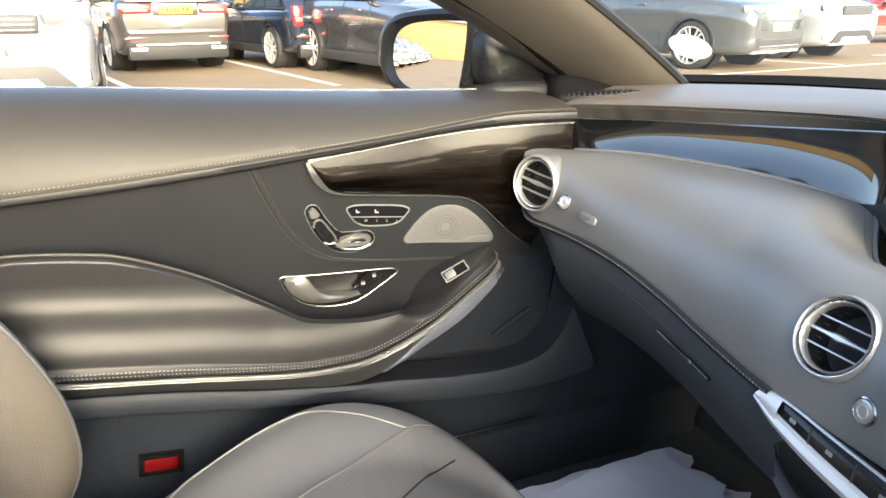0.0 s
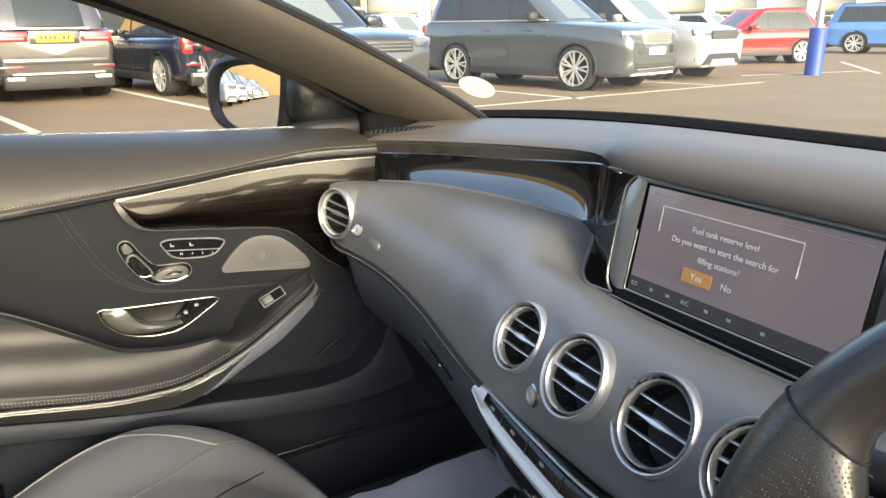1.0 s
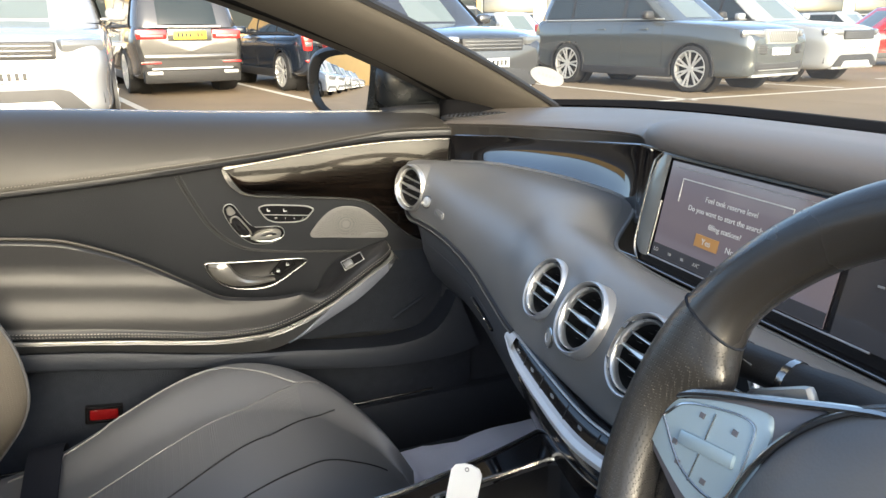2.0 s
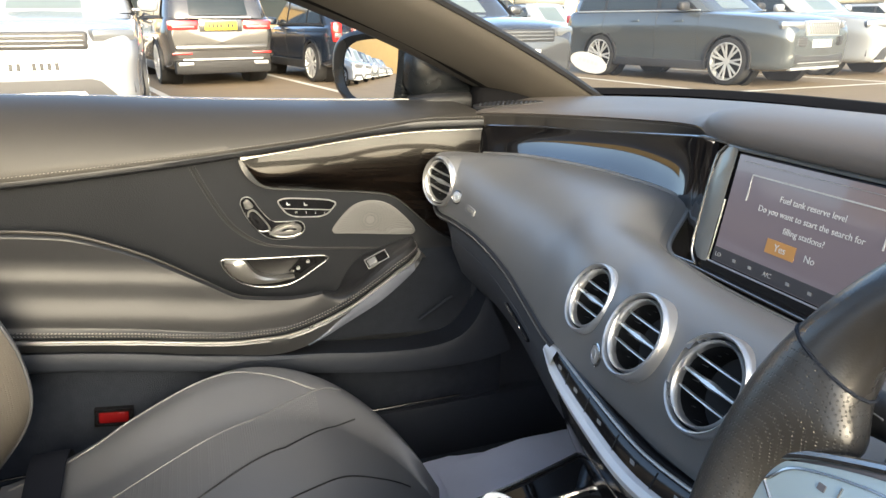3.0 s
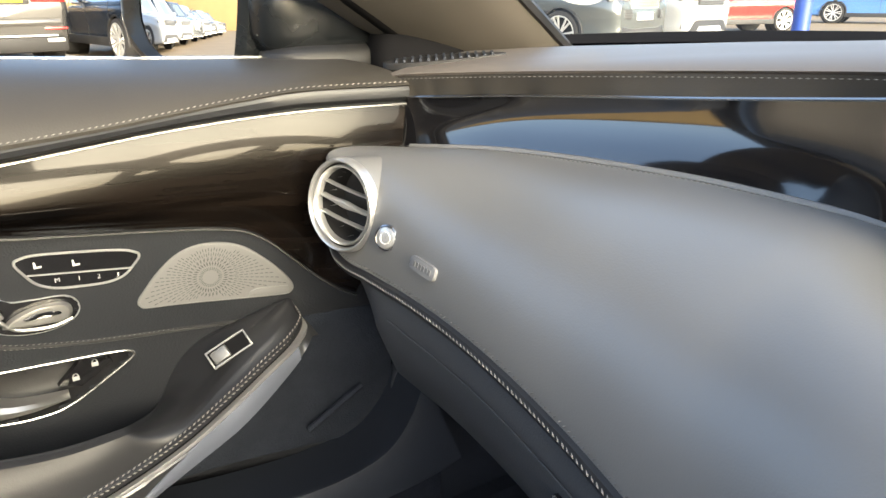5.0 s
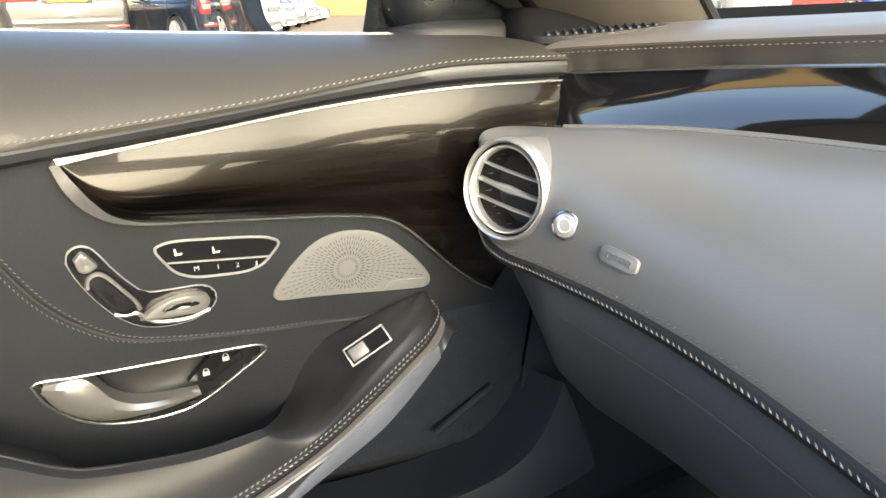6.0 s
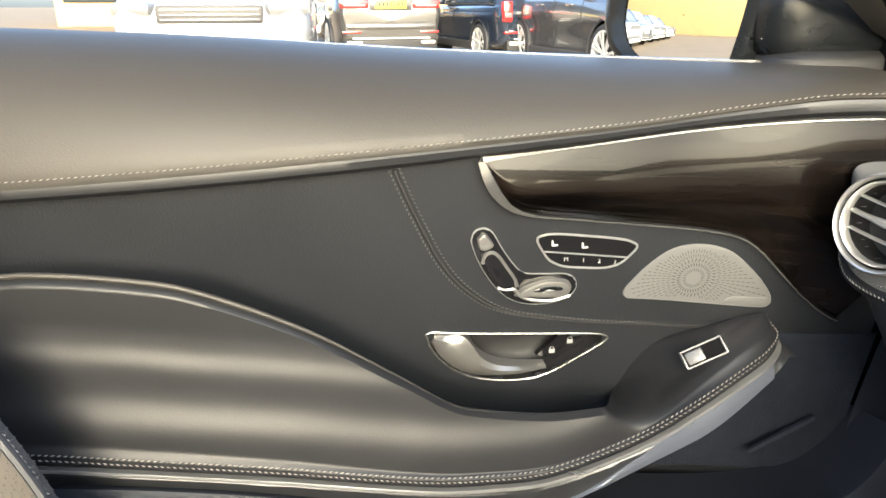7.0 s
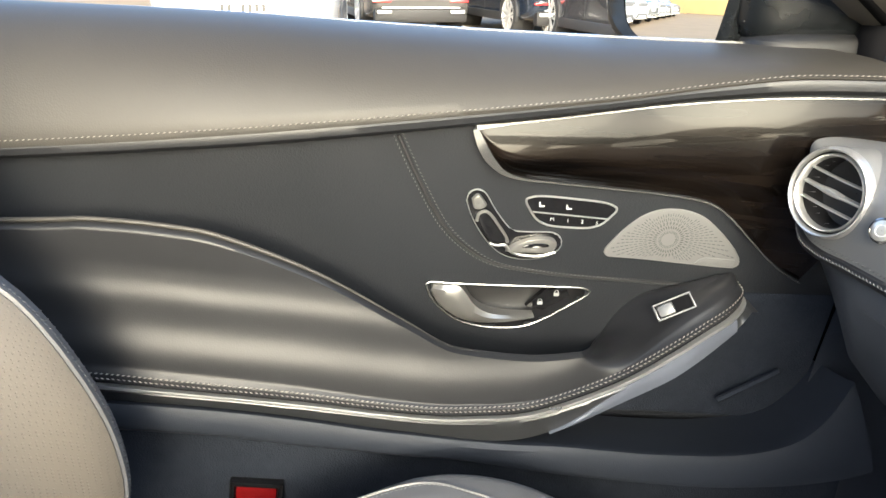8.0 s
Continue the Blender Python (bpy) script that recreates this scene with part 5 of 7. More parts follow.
def build_seat(cx, label):
    seat = thing("front_seat", (cx, 0.05, 0.28), label, "car seat", "front seats")
    H, Y0, Y1 = 0.272, -0.17, 0.412

    def cushion(s, t):
        """s across from -1 to 1, t from rear to front."""
        y = Y0 + (Y1 - Y0) * t
        w = H * (1 - 0.20 * max(0.0, (0.52 - t) / 0.52)) * (max(0.0, 1 - max(0, (t - 0.56) / 0.44) ** 2.4)) ** 0.42
        bol = smooth((abs(s) - 0.45) / 0.33)
        z = 0.452 + 0.084 * smooth((t + 0.02) / 0.60) + (0.014 + 0.018 * smooth(t / 0.6)) * bol - 0.115 * max(0, (abs(s) - 0.84) / 0.16) ** 2.2
        z -= 0.13 * max(0, (t - 0.56) / 0.44) ** 2.1
        return Vector((cx + s * max(w, 0.02), y, z))

    n = 70
    rows = []
    for i in range(n + 1):
        t = (i / n) ** 0.9
        row = [cushion(-1 + j / 40, t) for j in range(81)]
        row = [row[0] + Vector((0.0, 0, -0.14))] + row + [row[-1] + Vector((0.0, 0, -0.14))]
        rows.append(row)
    last = rows[-1]
    rows.append([Vector((p.x, p.y - 0.004, p.z - 0.12)) for p in last])
    cush = part("cushion", loft(rows), SEAT_LEATHER, seat, "black leather cushion with stitched flutes")
    seams = [[(-0.78, 0.02), (-0.81, 0.208), (-0.86, 0.304), (-0.83, 0.519), (-0.766, 0.61), (-0.70, 0.715), (-0.69, 0.75)],
             [(-0.2, 0.05), (-0.3, 0.3), (-0.395, 0.4725), (-0.467, 0.579), (-0.62, 0.707), (-0.73, 0.777), (-0.79, 0.82)],
             [(0.3, 0.1), (0.13, 0.39), (-0.13, 0.606), (-0.2, 0.66), (-0.436, 0.765), (-0.6, 0.84)],
             [(0.62, 0.2), (0.45, 0.45), (0.353, 0.545), (0.18, 0.68), (0.06, 0.76), (-0.02, 0.85), (-0.12, 0.93)],
             [(0.80, 0.02), (0.82, 0.3), (0.84, 0.55), (0.83, 0.68), (0.74, 0.78), (0.64, 0.825)]]
    for k, sm in enumerate(seams):
        pts = [cushion(p.x, p.y) + Vector((0, 0, 0.0005)) for p in crv([(a, b, 0) for a, b in sm], 70)]
        part("cushion_piping" if k in (0, 1) else "cushion_seam", sweep(pts, ring_prof(0.0016 if k in (0, 1) else 0.0012, 6)), SEAT_LEATHER if k in (0, 1) else BLACK, cush)
        if k in (0, 1, 4):
            part("cushion_stitching", stitches([p + Vector((0.004, 0.004, 0.0006)) for p in pts], lambda p: (0, 0, 1), pitch=0.0045, length=0.0038, width=0.0010), SEAT_THREAD if k < 2 else THREAD_DARK, cush, smooth=False)
    strip = []
    for i in range(50):
        t = 0.03 + 0.72 * i / 49
        s0 = lerp_at([(0.0, -0.16), (0.3, -0.29), (0.4725, -0.385), (0.579, -0.455), (0.707, -0.605), (0.777, -0.715)], t)
        s1 = lerp_at([(0.0, 0.33), (0.39, 0.12), (0.606, -0.14), (0.66, -0.21), (0.765, -0.43)], t)
        strip.append([cushion(s0 + (s1 - s0) * j / 10, t) + Vector((0, 0, 0.0012)) for j in range(11)])
    part("perforated_strip", loft(strip), SEAT_STRIP, cush)

    BACK = [(0.42, -0.220), (0.47, -0.185), (0.50, -0.160), (0.535, -0.135), (0.57, -0.122), (0.61, -0.120), (0.66, -0.128), (0.72, -0.151), (0.76, -0.173), (0.79, -0.198), (0.88, -0.255), (1.0, -0.315), (1.10, -0.360), (1.16, -0.395)]
    top = 1.16

    def back(s, z):
        y = lerp_at(BACK, z)
        k = (z - 0.42) / (top - 0.42)
        w = H * (0.96 - 0.10 * smooth((k - 0.5) / 0.5)) * (1 - max(0, (k - 0.85) / 0.15) ** 2.5 * 0.35)
        rec = 0.060 * (1 - smooth((abs(s) - 0.42) / 0.42)) * (1 - smooth((k - 0.7) / 0.25))
        rnd = 0.10 * max(0, (abs(s) - 0.86) / 0.14) ** 2.0
        return Vector((cx + s * w, y - rec - rnd - 0.07 * max(0, (k - 0.88) / 0.12) ** 2, z))

    zz = [0.42 + (top - 0.42) * i / 60 for i in range(61)]
    shell = part("backrest", loft([[back(s0, z) for s0 in [-1 + j / 40 for j in range(81)]] for z in zz]), SEAT_LEATHER, seat, "leather backrest with raised side bolsters")
    part("back_cover", loft([[back(s0, z) + Vector((0, -(0.14 if abs(s0) < 0.98 else 0.0), -0.01)) for s0 in [-1 + j / 10 for j in range(21)]] for z in zz]), LEATHER_DARK, seat)
    part("perforated_insert", loft([[back(-0.80 + 1.6 * j / 40, z) + Vector((0, 0.0014, 0.0005)) for j in range(41)] for z in zz[2:52]]), SEAT_HOLES_SUNLIT, shell, "perforated leather insert, warm sunlight in its colour")
    for s0 in (-0.815, 0.815):
        pts = [back(s0, z) + Vector((0, 0.001, 0)) for z in zz[1:54]]
        part("backrest_piping", sweep(pts, ring_prof(0.0028, 6), up=(0, 1, 0)), SEAT_LEATHER, shell)
        part("backrest_stitching", stitches([p + Vector((0.005 * math.copysign(1, s0), 0.0016, 0)) for p in pts], lambda p: (0, 1, 0.2), pitch=0.0048, length=0.004, width=0.0014, slant=0.3), THREAD_DARK, shell, smooth=False)
    for z in [0.46 + 0.0075 * k for k in range(40)]:
        pts = [back(-0.84 - 0.10 * j / 5, z - 0.002 * j) + Vector((0, 0.0008, 0)) for j in range(6)]
        part("bolster_rib", sweep([p + Vector((0, -0.0012, 0)) for p in pts], ring_prof(0.0009, 5)), SEAT_LEATHER, shell)
    head = part("headrest", pill((cx, -0.40, 1.25), (0.13, 0.05, 0.09)), SEAT_LEATHER, seat)
    part("headrest_posts", merge(*[sweep([Vector((cx + d, -0.42, 1.08)), Vector((cx + d, -0.41, 1.22))], ring_prof(0.007, 8)) for d in (-0.06, 0.06)]), CHROME, head)
    part("seat_base", merge(box((cx, 0.05, 0.31), (0.48, 0.44, 0.09), 0.02), box((cx - 0.2, 0.05, 0.27), (0.04, 0.5, 0.03), 0.005), box((cx + 0.2, 0.05, 0.27), (0.04, 0.5, 0.03), 0.005)), BLACK, seat)
    return seat


def pill(c, half, n=24):
    bm = bmesh.new()
    bmesh.ops.create_uvsphere(bm, u_segments=n, v_segments=n // 2, radius=1)
    for v in bm.verts:
        v.co = Vector([math.copysign(abs(x) ** 0.6, x) * h for x, h in zip(v.co, half)])
    bm.transform(Matrix.Translation(c))
    return bm


seat = build_seat(SX, "black perforated leather front seat with pale stitching")
copy_thing(seat, Matrix.Translation((-SX, -0.42, 0.28)))
# belt and its guide beside the seat
belt = thing("seat_belt", (-0.655, -0.13, 0.35), "dark woven seat belt lying over the cushion corner", "seat belt")
bp_ = crv([(-0.630, -0.106, 0.36), (-0.622, -0.106, 0.44), (-0.606, -0.106, 0.484), (-0.580, -0.106, 0.497), (-0.545, -0.106, 0.497), (-0.50, -0.106, 0.488), (-0.45, -0.108, 0.474), (-0.405, -0.115, 0.466)], 40)
part("webbing", loft([[p + Vector((0, -0.024, -0.001)), p + Vector((0.002, -0.023, 0.0005)), p + Vector((0.002, 0, 0.0015)), p + Vector((0.002, 0.023, 0.0005)), p + Vector((0, 0.024, -0.001))] for p in bp_]), material("black belt webbing", (0.010, 0.011, 0.015), 0.9, spec=0.12, bump=0.6, scale=900), belt)
part("belt_stop", box((-0.603, -0.168, 0.392), (0.012, 0.026, 0.045), 0.004), material("pale grey plastic", (0.4, 0.39, 0.37), 0.5, vary=0.05), belt)

# ---- centre console ----
console = thing("centre_console", (0.0, 0.3, 0.28), "black lacquered centre console with open storage tray", "console")
TOPZ = [(-0.35, 0.60), (0.1, 0.595), (0.30, 0.592), (0.42, 0.598), (0.52, 0.612), (0.60, 0.635)]
cyl = [-0.45 + k * 1.05 / 60 for k in range(61)]


def con_w(y):
    return lerp_at([(-0.45, 0.15), (0.2, 0.155), (0.30, 0.160), (0.40, 0.175), (0.5, 0.19), (0.6, 0.205)], y)


part("console_body", loft([[Vector((-con_w(y) - 0.012, y, 0.28)), Vector((-con_w(y) - 0.012, y, lerp_at(TOPZ, y) - 0.03)), Vector((-con_w(y), y, lerp_at(TOPZ, y) - 0.004)), Vector((-con_w(y) + 0.012, y, lerp_at(TOPZ, y)))] for y in cyl]), LEATHER, console)
part("console_body", loft([[Vector((con_w(y) + 0.012, y, 0.28)), Vector((con_w(y) + 0.012, y, lerp_at(TOPZ, y) - 0.03)), Vector((con_w(y), y, lerp_at(TOPZ, y) - 0.004)), Vector((con_w(y) - 0.012, y, lerp_at(TOPZ, y)))] for y in cyl]), LEATHER, console)
for sx in (-1, 1):
    part("console_chrome_edge", sweep([Vector((sx * (con_w(y) - 0.006), y, lerp_at(TOPZ, y) + 0.001)) for y in cyl[36:]], ring_prof(0.0028, 6)), CHROME, console, "bright console edge strip")
tray = lambda c: 0.335 < c.y < 0.50 and abs(c.x) < 0.128
part("console_top", loft([[Vector((-con_w(y) + 0.012 + (2 * con_w(y) - 0.024) * j / 40, y, lerp_at(TOPZ, y))) for j in range(41)] for y in [-0.45 + k * 1.05 / 120 for k in range(121)]], drop=tray), LACQUER, console, "black lacquer top")
tr_out = [(-0.130, 0.345), (-0.13, 0.49), (-0.12, 0.502), (0.12, 0.502), (0.13, 0.49), (0.13, 0.345), (0.12, 0.332), (-0.12, 0.332)]
part("tray_well", loft([[Vector((x * s, 0.418 + (y - 0.418) * s, lerp_at(TOPZ, y) - d)) for x, y in tr_out] for s, d in ((1.0, 0.0), (0.97, 0.004), (0.95, 0.06), (0.93, 0.066), (0.02, 0.066))], closed=True), BLACK, console, "open storage tray")
part("tray_rim", sweep([Vector((x, y, lerp_at(TOPZ, y) + 0.0015)) for x, y in tr_out], ring_prof(0.003, 6), closed=True), CHROME, console)
part("tray_divider", box((-0.02, 0.42, 0.575), (0.006, 0.16, 0.03), 0.002), GLOSS_BLACK, console)
part("console_armrest", pill((0.0, -0.12, 0.625), (0.13, 0.28, 0.035)), LEATHER, console)
tag = thing("key_tag", (-0.118, 0.375, 0.57), "white plastic key tag standing in the tray", "key tag")
tm = facing(Vector((-0.113, 0.372, 0.600)), Vector((0.75, -0.45, 0.45)), (0, 0.15, 1))
o = [tm @ Vector((x, y, 0)) for x, y in ((-0.017, -0.034), (0.017, -0.034), (0.0175, 0.027), (0.013, 0.0335), (0.004, 0.036), (-0.004, 0.036), (-0.013, 0.0335), (-0.0175, 0.027))]
part("tag_plate", plate(o, tm.to_3x3() @ Vector((0, 0, 0.003)), 0.0008), WHITE_CARD, tag)
part("tag_eyelet", revolve([(0.0026, 0.0026), (0.0026, 0.0036), (0.0012, 0.0036), (0.0012, 0.0028)], tm @ Matrix.Translation((0, 0.030, 0)), 14), GREY_MARK, tag)

# ---- floor, sill and shell of the car ----
floor_ob = tagged(part("floor", merge(box((0, 0.25, 0.235), (1.62, 2.4, 0.03)), box((0, 1.05, 0.42), (1.62, 0.05, 0.45), 0.0, Matrix.Rotation(-0.35, 3, "X"))), FLOOR_CARPET_BOUNCE), "black carpeted car floor and footwell", "floor", kind="structure")
sillp = thing("door_sill_plate", (-0.76, 0.2, 0.3), "dark door sill with a thin bright strip", "sill plate")
part("sill_body", box((-0.79, 0.1, 0.30), (0.10, 1.7, 0.13), 0.015), LEATHER_DARK, sillp)
part("sill_strip", sweep([Vector((-0.735, -0.6 + 0.13 * k, 0.372 + 0.001 * k)) for k in range(10)], ring_prof(0.0022, 6)), CHROME, sillp)
# side lining of the footwell ahead of the door
part("kick_panel", merge(loft([[Vector((-0.705 - 0.06 * smooth((0.9 - z) / 0.4) + 0.0 * y, y, z)) for z in [0.24 + 0.06 * k for k in range(11)]] for y in (0.60, 0.66, 0.75, 0.9, 1.1)])), LEATHER_DARK, dash)

body = thing("car_body", (0, -0.2, 0.2), "dark coupe bodyshell with glass roof around the cabin", "car body")
# front pillar, its lining and the dark seal
PD, PDL = Vector((0.411, -0.817, 0.405)).normalized(), Vector((0.50, -0.77, 0.36)).normalized()
PR0, PL0 = Vector((-0.787, 0.881, 0.930)), Vector((-0.868, 0.672, 0.945))
for sx in (1, -1):
    rows, seal = [], []
    for k in range(26):
        s = -0.06 + k * 0.05
        lift = Vector((0, 0, -0.10 * (s - 0.0) ** 2)) if s > 0 else Vector((0, 0, 0))
        a, b = PL0 + PDL * s + lift, PR0 + PD * s + lift
        inn = Vector((0.030, -0.015, 0.006))
        row = [a + Vector((-0.03, 0, 0)), a, a.lerp(b, 0.12) + inn * 0.55, a.lerp(b, 0.35) + inn * 1.0, a.lerp(b, 0.65) + inn * 0.95, a.lerp(b, 0.9) + inn * 0.45, b, b + Vector((-0.04, 0.02, 0.0)), a.lerp(b, 0.5) + Vector((-0.05, 0, 0.0))]
        rows.append([Vector((sx * q.x, q.y, q.z)) for q in row])
        seal.append(Vector((sx * (b.x - 0.004), b.y + 0.004, b.z)))
    part("front_pillar", loft(rows, closed=True), SUEDE, body, "fabric-lined windscreen pillar")
    part("windscreen_seal", sweep(seal, ring_prof(0.0065, 6)), BLACK, body)
    part("door_seal", sweep([r[1] + Vector((sx * 0.008, 0.018, 0.016)) for r in rows], ring_prof(0.017, 10), scale=lambda s: 1.2 - 0.2 * smooth(s * 3)), SEAL, body, "black rubber door seal")
    part("pillar_foot", pill((sx * -0.856, 0.706, 0.930), (0.034, 0.068, 0.040)), SEAL, body)
part("roof_lining", loft([[Vector((x, y, 1.36 - 0.09 * (x / 0.65) ** 2 - 0.10 * max(0, (y + 0.05) / 0.3) ** 2)) for x in [-0.65 + 0.065 * k for k in range(21)]] for y in [-1.0 + 0.055 * k for k in range(23)]], drop=lambda c: abs(c.x) < 0.53 and -0.93 < c.y < 0.12), SUEDE, body, "grey roof lining round the glass roof")
part("rear_wall", merge(box((0, -1.25, 0.62), (1.6, 0.2, 0.75), 0.05), box((-0.86, -1.0, 0.72), (0.10, 0.5, 0.55), 0.03), box((0.86, -1.0, 0.72), (0.10, 0.5, 0.55), 0.03)), LEATHER_DARK, body)
part("rear_pillars", merge(*[sweep([Vector((sx * 0.84, -1.25, 0.95)), Vector((sx * 0.74, -1.08, 1.15)), Vector((sx * 0.62, -0.9, 1.30))], ring_prof(0.06, 8)) for sx in (-1, 1)]), SUEDE, body)
part("driver_door", merge(box((0.86, -0.05, 0.60), (0.09, 1.35, 0.66), 0.03)), LEATHER, body)
BONNET = [[Vector((x, y, 0.872 + 0.015 * (1 - (x / 0.85) ** 2) - 0.20 * ((y - 1.1) / 1.2) ** 1.2 - 0.12 * max(0, (abs(x) - 0.7) / 0.2) ** 2)) for x in [-0.9 + 0.09 * k for k in range(21)]] for y in [1.1 + 0.1 * k for k in range(13)]]
part("bonnet", loft(BONNET), PAINT_OWN, body, "dark metallic bonnet")
for c, s in (((-0.90, 1.4, 0.50), (0.08, 1.9, 0.52)), ((0.90, 1.4, 0.50), (0.08, 1.9, 0.52)), ((0, 2.33, 0.42), (1.7, 0.1, 0.5))):
    part("wing_panel", box(c, s, 0.03), PAINT_OWN, body)
part("cowl", loft([[b + Vector((0, -0.012, 0.004)), b + Vector((0, 0.006, 0.015)), b + Vector((0, 0.03, 0.014)), b + Vector((0, 0.09, -0.03)), b + Vector((0, 0.16, -0.05))] for b in pb]), SEAL, body, "black windscreen cowl")
part("wiper", sweep([Vector((x, 1.055 - 0.30 * (x / 0.8) ** 2 * 0.3, 0.950 + 0.003 * math.sin(x * 9))) for x in [-0.42 + 0.06 * k for k in range(18)]], [(-0.009, -0.004), (0.009, -0.004), (0.007, 0.004), (-0.004, 0.006)]), BLACK, body, "black wiper arm")
ws = []
for k in range(25):
    b = BASE and crv(BASE, 25)[k]
    t = Vector((b.x * 0.68, 0.26 - 0.10 * (b.x / 0.86) ** 2, 1.335 - 0.04 * (b.x / 0.86) ** 2))
    ws.append([b.lerp(t, j / 8) + Vector((0, 0.035 * math.sin(math.pi * j / 8), 0.028 * math.sin(math.pi * j / 8))) + Vector((0, 0.02, 0.006)) for j in range(9)])
pane = part("windscreen", loft(ws), VEILED_GLASS, body, "clear windscreen glass")
pane.visible_shadow = False
roof = part("roof_glass", loft([[Vector((x, y, 1.372 - 0.09 * (x / 0.65) ** 2 - 0.10 * max(0, (y + 0.05) / 0.3) ** 2)) for x in [-0.56 + 0.07 * k for k in range(17)]] for y in [-0.96 + 0.06 * k for k in range(19)]]), GLASS, body, "clear panoramic roof glass")
roof.visible_shadow = False
rear = part("rear_window", loft([[Vector((x, -1.0 - 0.30 * (1 - f), 0.99 + 0.30 * f)) for x in [-0.62 + 0.124 * k for k in range(11)]] for f in (0, 0.25, 0.5, 0.75, 1.0)]), GLASS, body, "clear rear window")
rear.visible_shadow = False
stick = thing("parking_sticker", (-0.69, 0.79, 1.0), "white oval paper sticker inside the windscreen corner", "sticker")
tm = facing(Vector((-0.690, 0.788, 1.007)), Vector((0.62, -0.75, -0.12)), (-0.1, 0.3, 0.9)) @ Matrix.Rotation(radians(-8), 4, "Z")
part("sticker_disc", plate([tm @ Vector((0.0335 * math.cos(a), 0.0165 * math.sin(a), 0)) for a in [2 * math.pi * k / 36 for k in range(36)]], tm.to_3x3() @ Vector((0, 0, 0.0006))), material("white sticker paper", (0.36, 0.36, 0.355), 0.6, vary=0.04), stick, smooth=False)
PRINT = material("pale grey print", (0.3, 0.3, 0.32), 0.6)
for k in range(5):
    part("print_mark", box(tm @ Vector((-0.016 + 0.0075 * k, 0.002, 0.0009)), (0.0048, 0.005, 0.0004), 0, tm.to_3x3()), PRINT, stick, smooth=False)

# door mirror
mir = thing("door_mirror", (-0.98, 0.56, 0.94), "black folding door mirror with chrome-edged glass", "car mirror")
mn = Vector((0.42, -0.90, 0.035)).normalized()
mm = facing(Vector((-1.002, 0.475, 0.985)), mn)
MO = [(a * 1.22, b * 1.12) for a, b in ((-0.085, -0.01), (-0.082, 0.025), (-0.066, 0.046), (-0.035, 0.057), (0.02, 0.062), (0.075, 0.062), (0.082, 0.055), (0.078, 0.0), (0.066, -0.055), (0.05, -0.063), (0.0, -0.062), (-0.05, -0.052), (-0.075, -0.035))]
mo = [(p.x, p.y) for p in crv([(a, b, 0) for a, b in MO + MO[:1]], 60)][:-1]
part("mirror_glass", loft([[mm @ Vector((x * s * 0.94 + 0.011, y * s * 0.91 - 0.004, 0.004 - (x * x + y * y) * s * s / 2.2)) for x, y in mo] for s in (1.0, 0.85, 0.7, 0.55, 0.4, 0.25, 0.1, 0.01)], closed=True), MIRROR, mir, "slightly domed mirror glass")
rows = [[mm @ Vector((x * 0.93 + 0.011, y * 0.90 - 0.004, 0.0005)) for x, y in mo]] + [[mm @ Vector((x * s, y * s, d)) for x, y in mo] for s, d in ((1.0, 0.009), (1.06, 0.008), (1.13, 0.004), (1.18, -0.012), (1.20, -0.05), (1.10, -0.10), (0.75, -0.14), (0.05, -0.15))]
part("mirror_housing", loft(rows, closed=True), MIRROR_BLACK, mir, "black housing")
part("mirror_cap", merge(pill((-0.926, 0.600, 0.988), (0.060, 0.085, 0.062))), MIRROR_BLACK, mir)
part("mirror_arm", merge(pill((-0.925, 0.60, 0.930), (0.07, 0.075, 0.020)), *[box((-0.922, 0.530, 0.9585 + 0.016 * k), (0.055 - 0.012 * k, 0.02, 0.002), 0.0008) for k in range(2)]), BLACK, mir)

# ---- paper in the footwell ----
paper = thing("paper_floor_mat", (-0.52, 0.66, 0.26), "crumpled lilac paper floor mat in the footwell", "paper mat")
for k in range(3):
    rows = []
    x0, x1, yy0, yy1 = -0.69 + 0.03 * k, -0.36 + 0.02 * k, 0.44 + 0.02 * k, 0.85 - 0.03 * k
    for i in range(19):
        row = []
        for j in range(19):
            u, w = i / 18, j / 18
            jag = 0.02 * noise.noise(Vector((u * 7, k * 3.1, 0)))
            x = x0 + (x1 - x0) * u
            y = yy0 + (yy1 - yy0 + jag * 3) * w
            z = 0.262 + 0.022 * k + 0.018 * noise.noise(Vector((x * 7, y * 7, k * 5.0))) + 0.006 * abs(noise.noise(Vector((x * 22, y * 22, k * 2.0)))) + 0.012 * k * w
            row.append(Vector((x, y, z)))
        rows.append(row)
    part("paper_sheet", loft(rows), PAPER, paper)

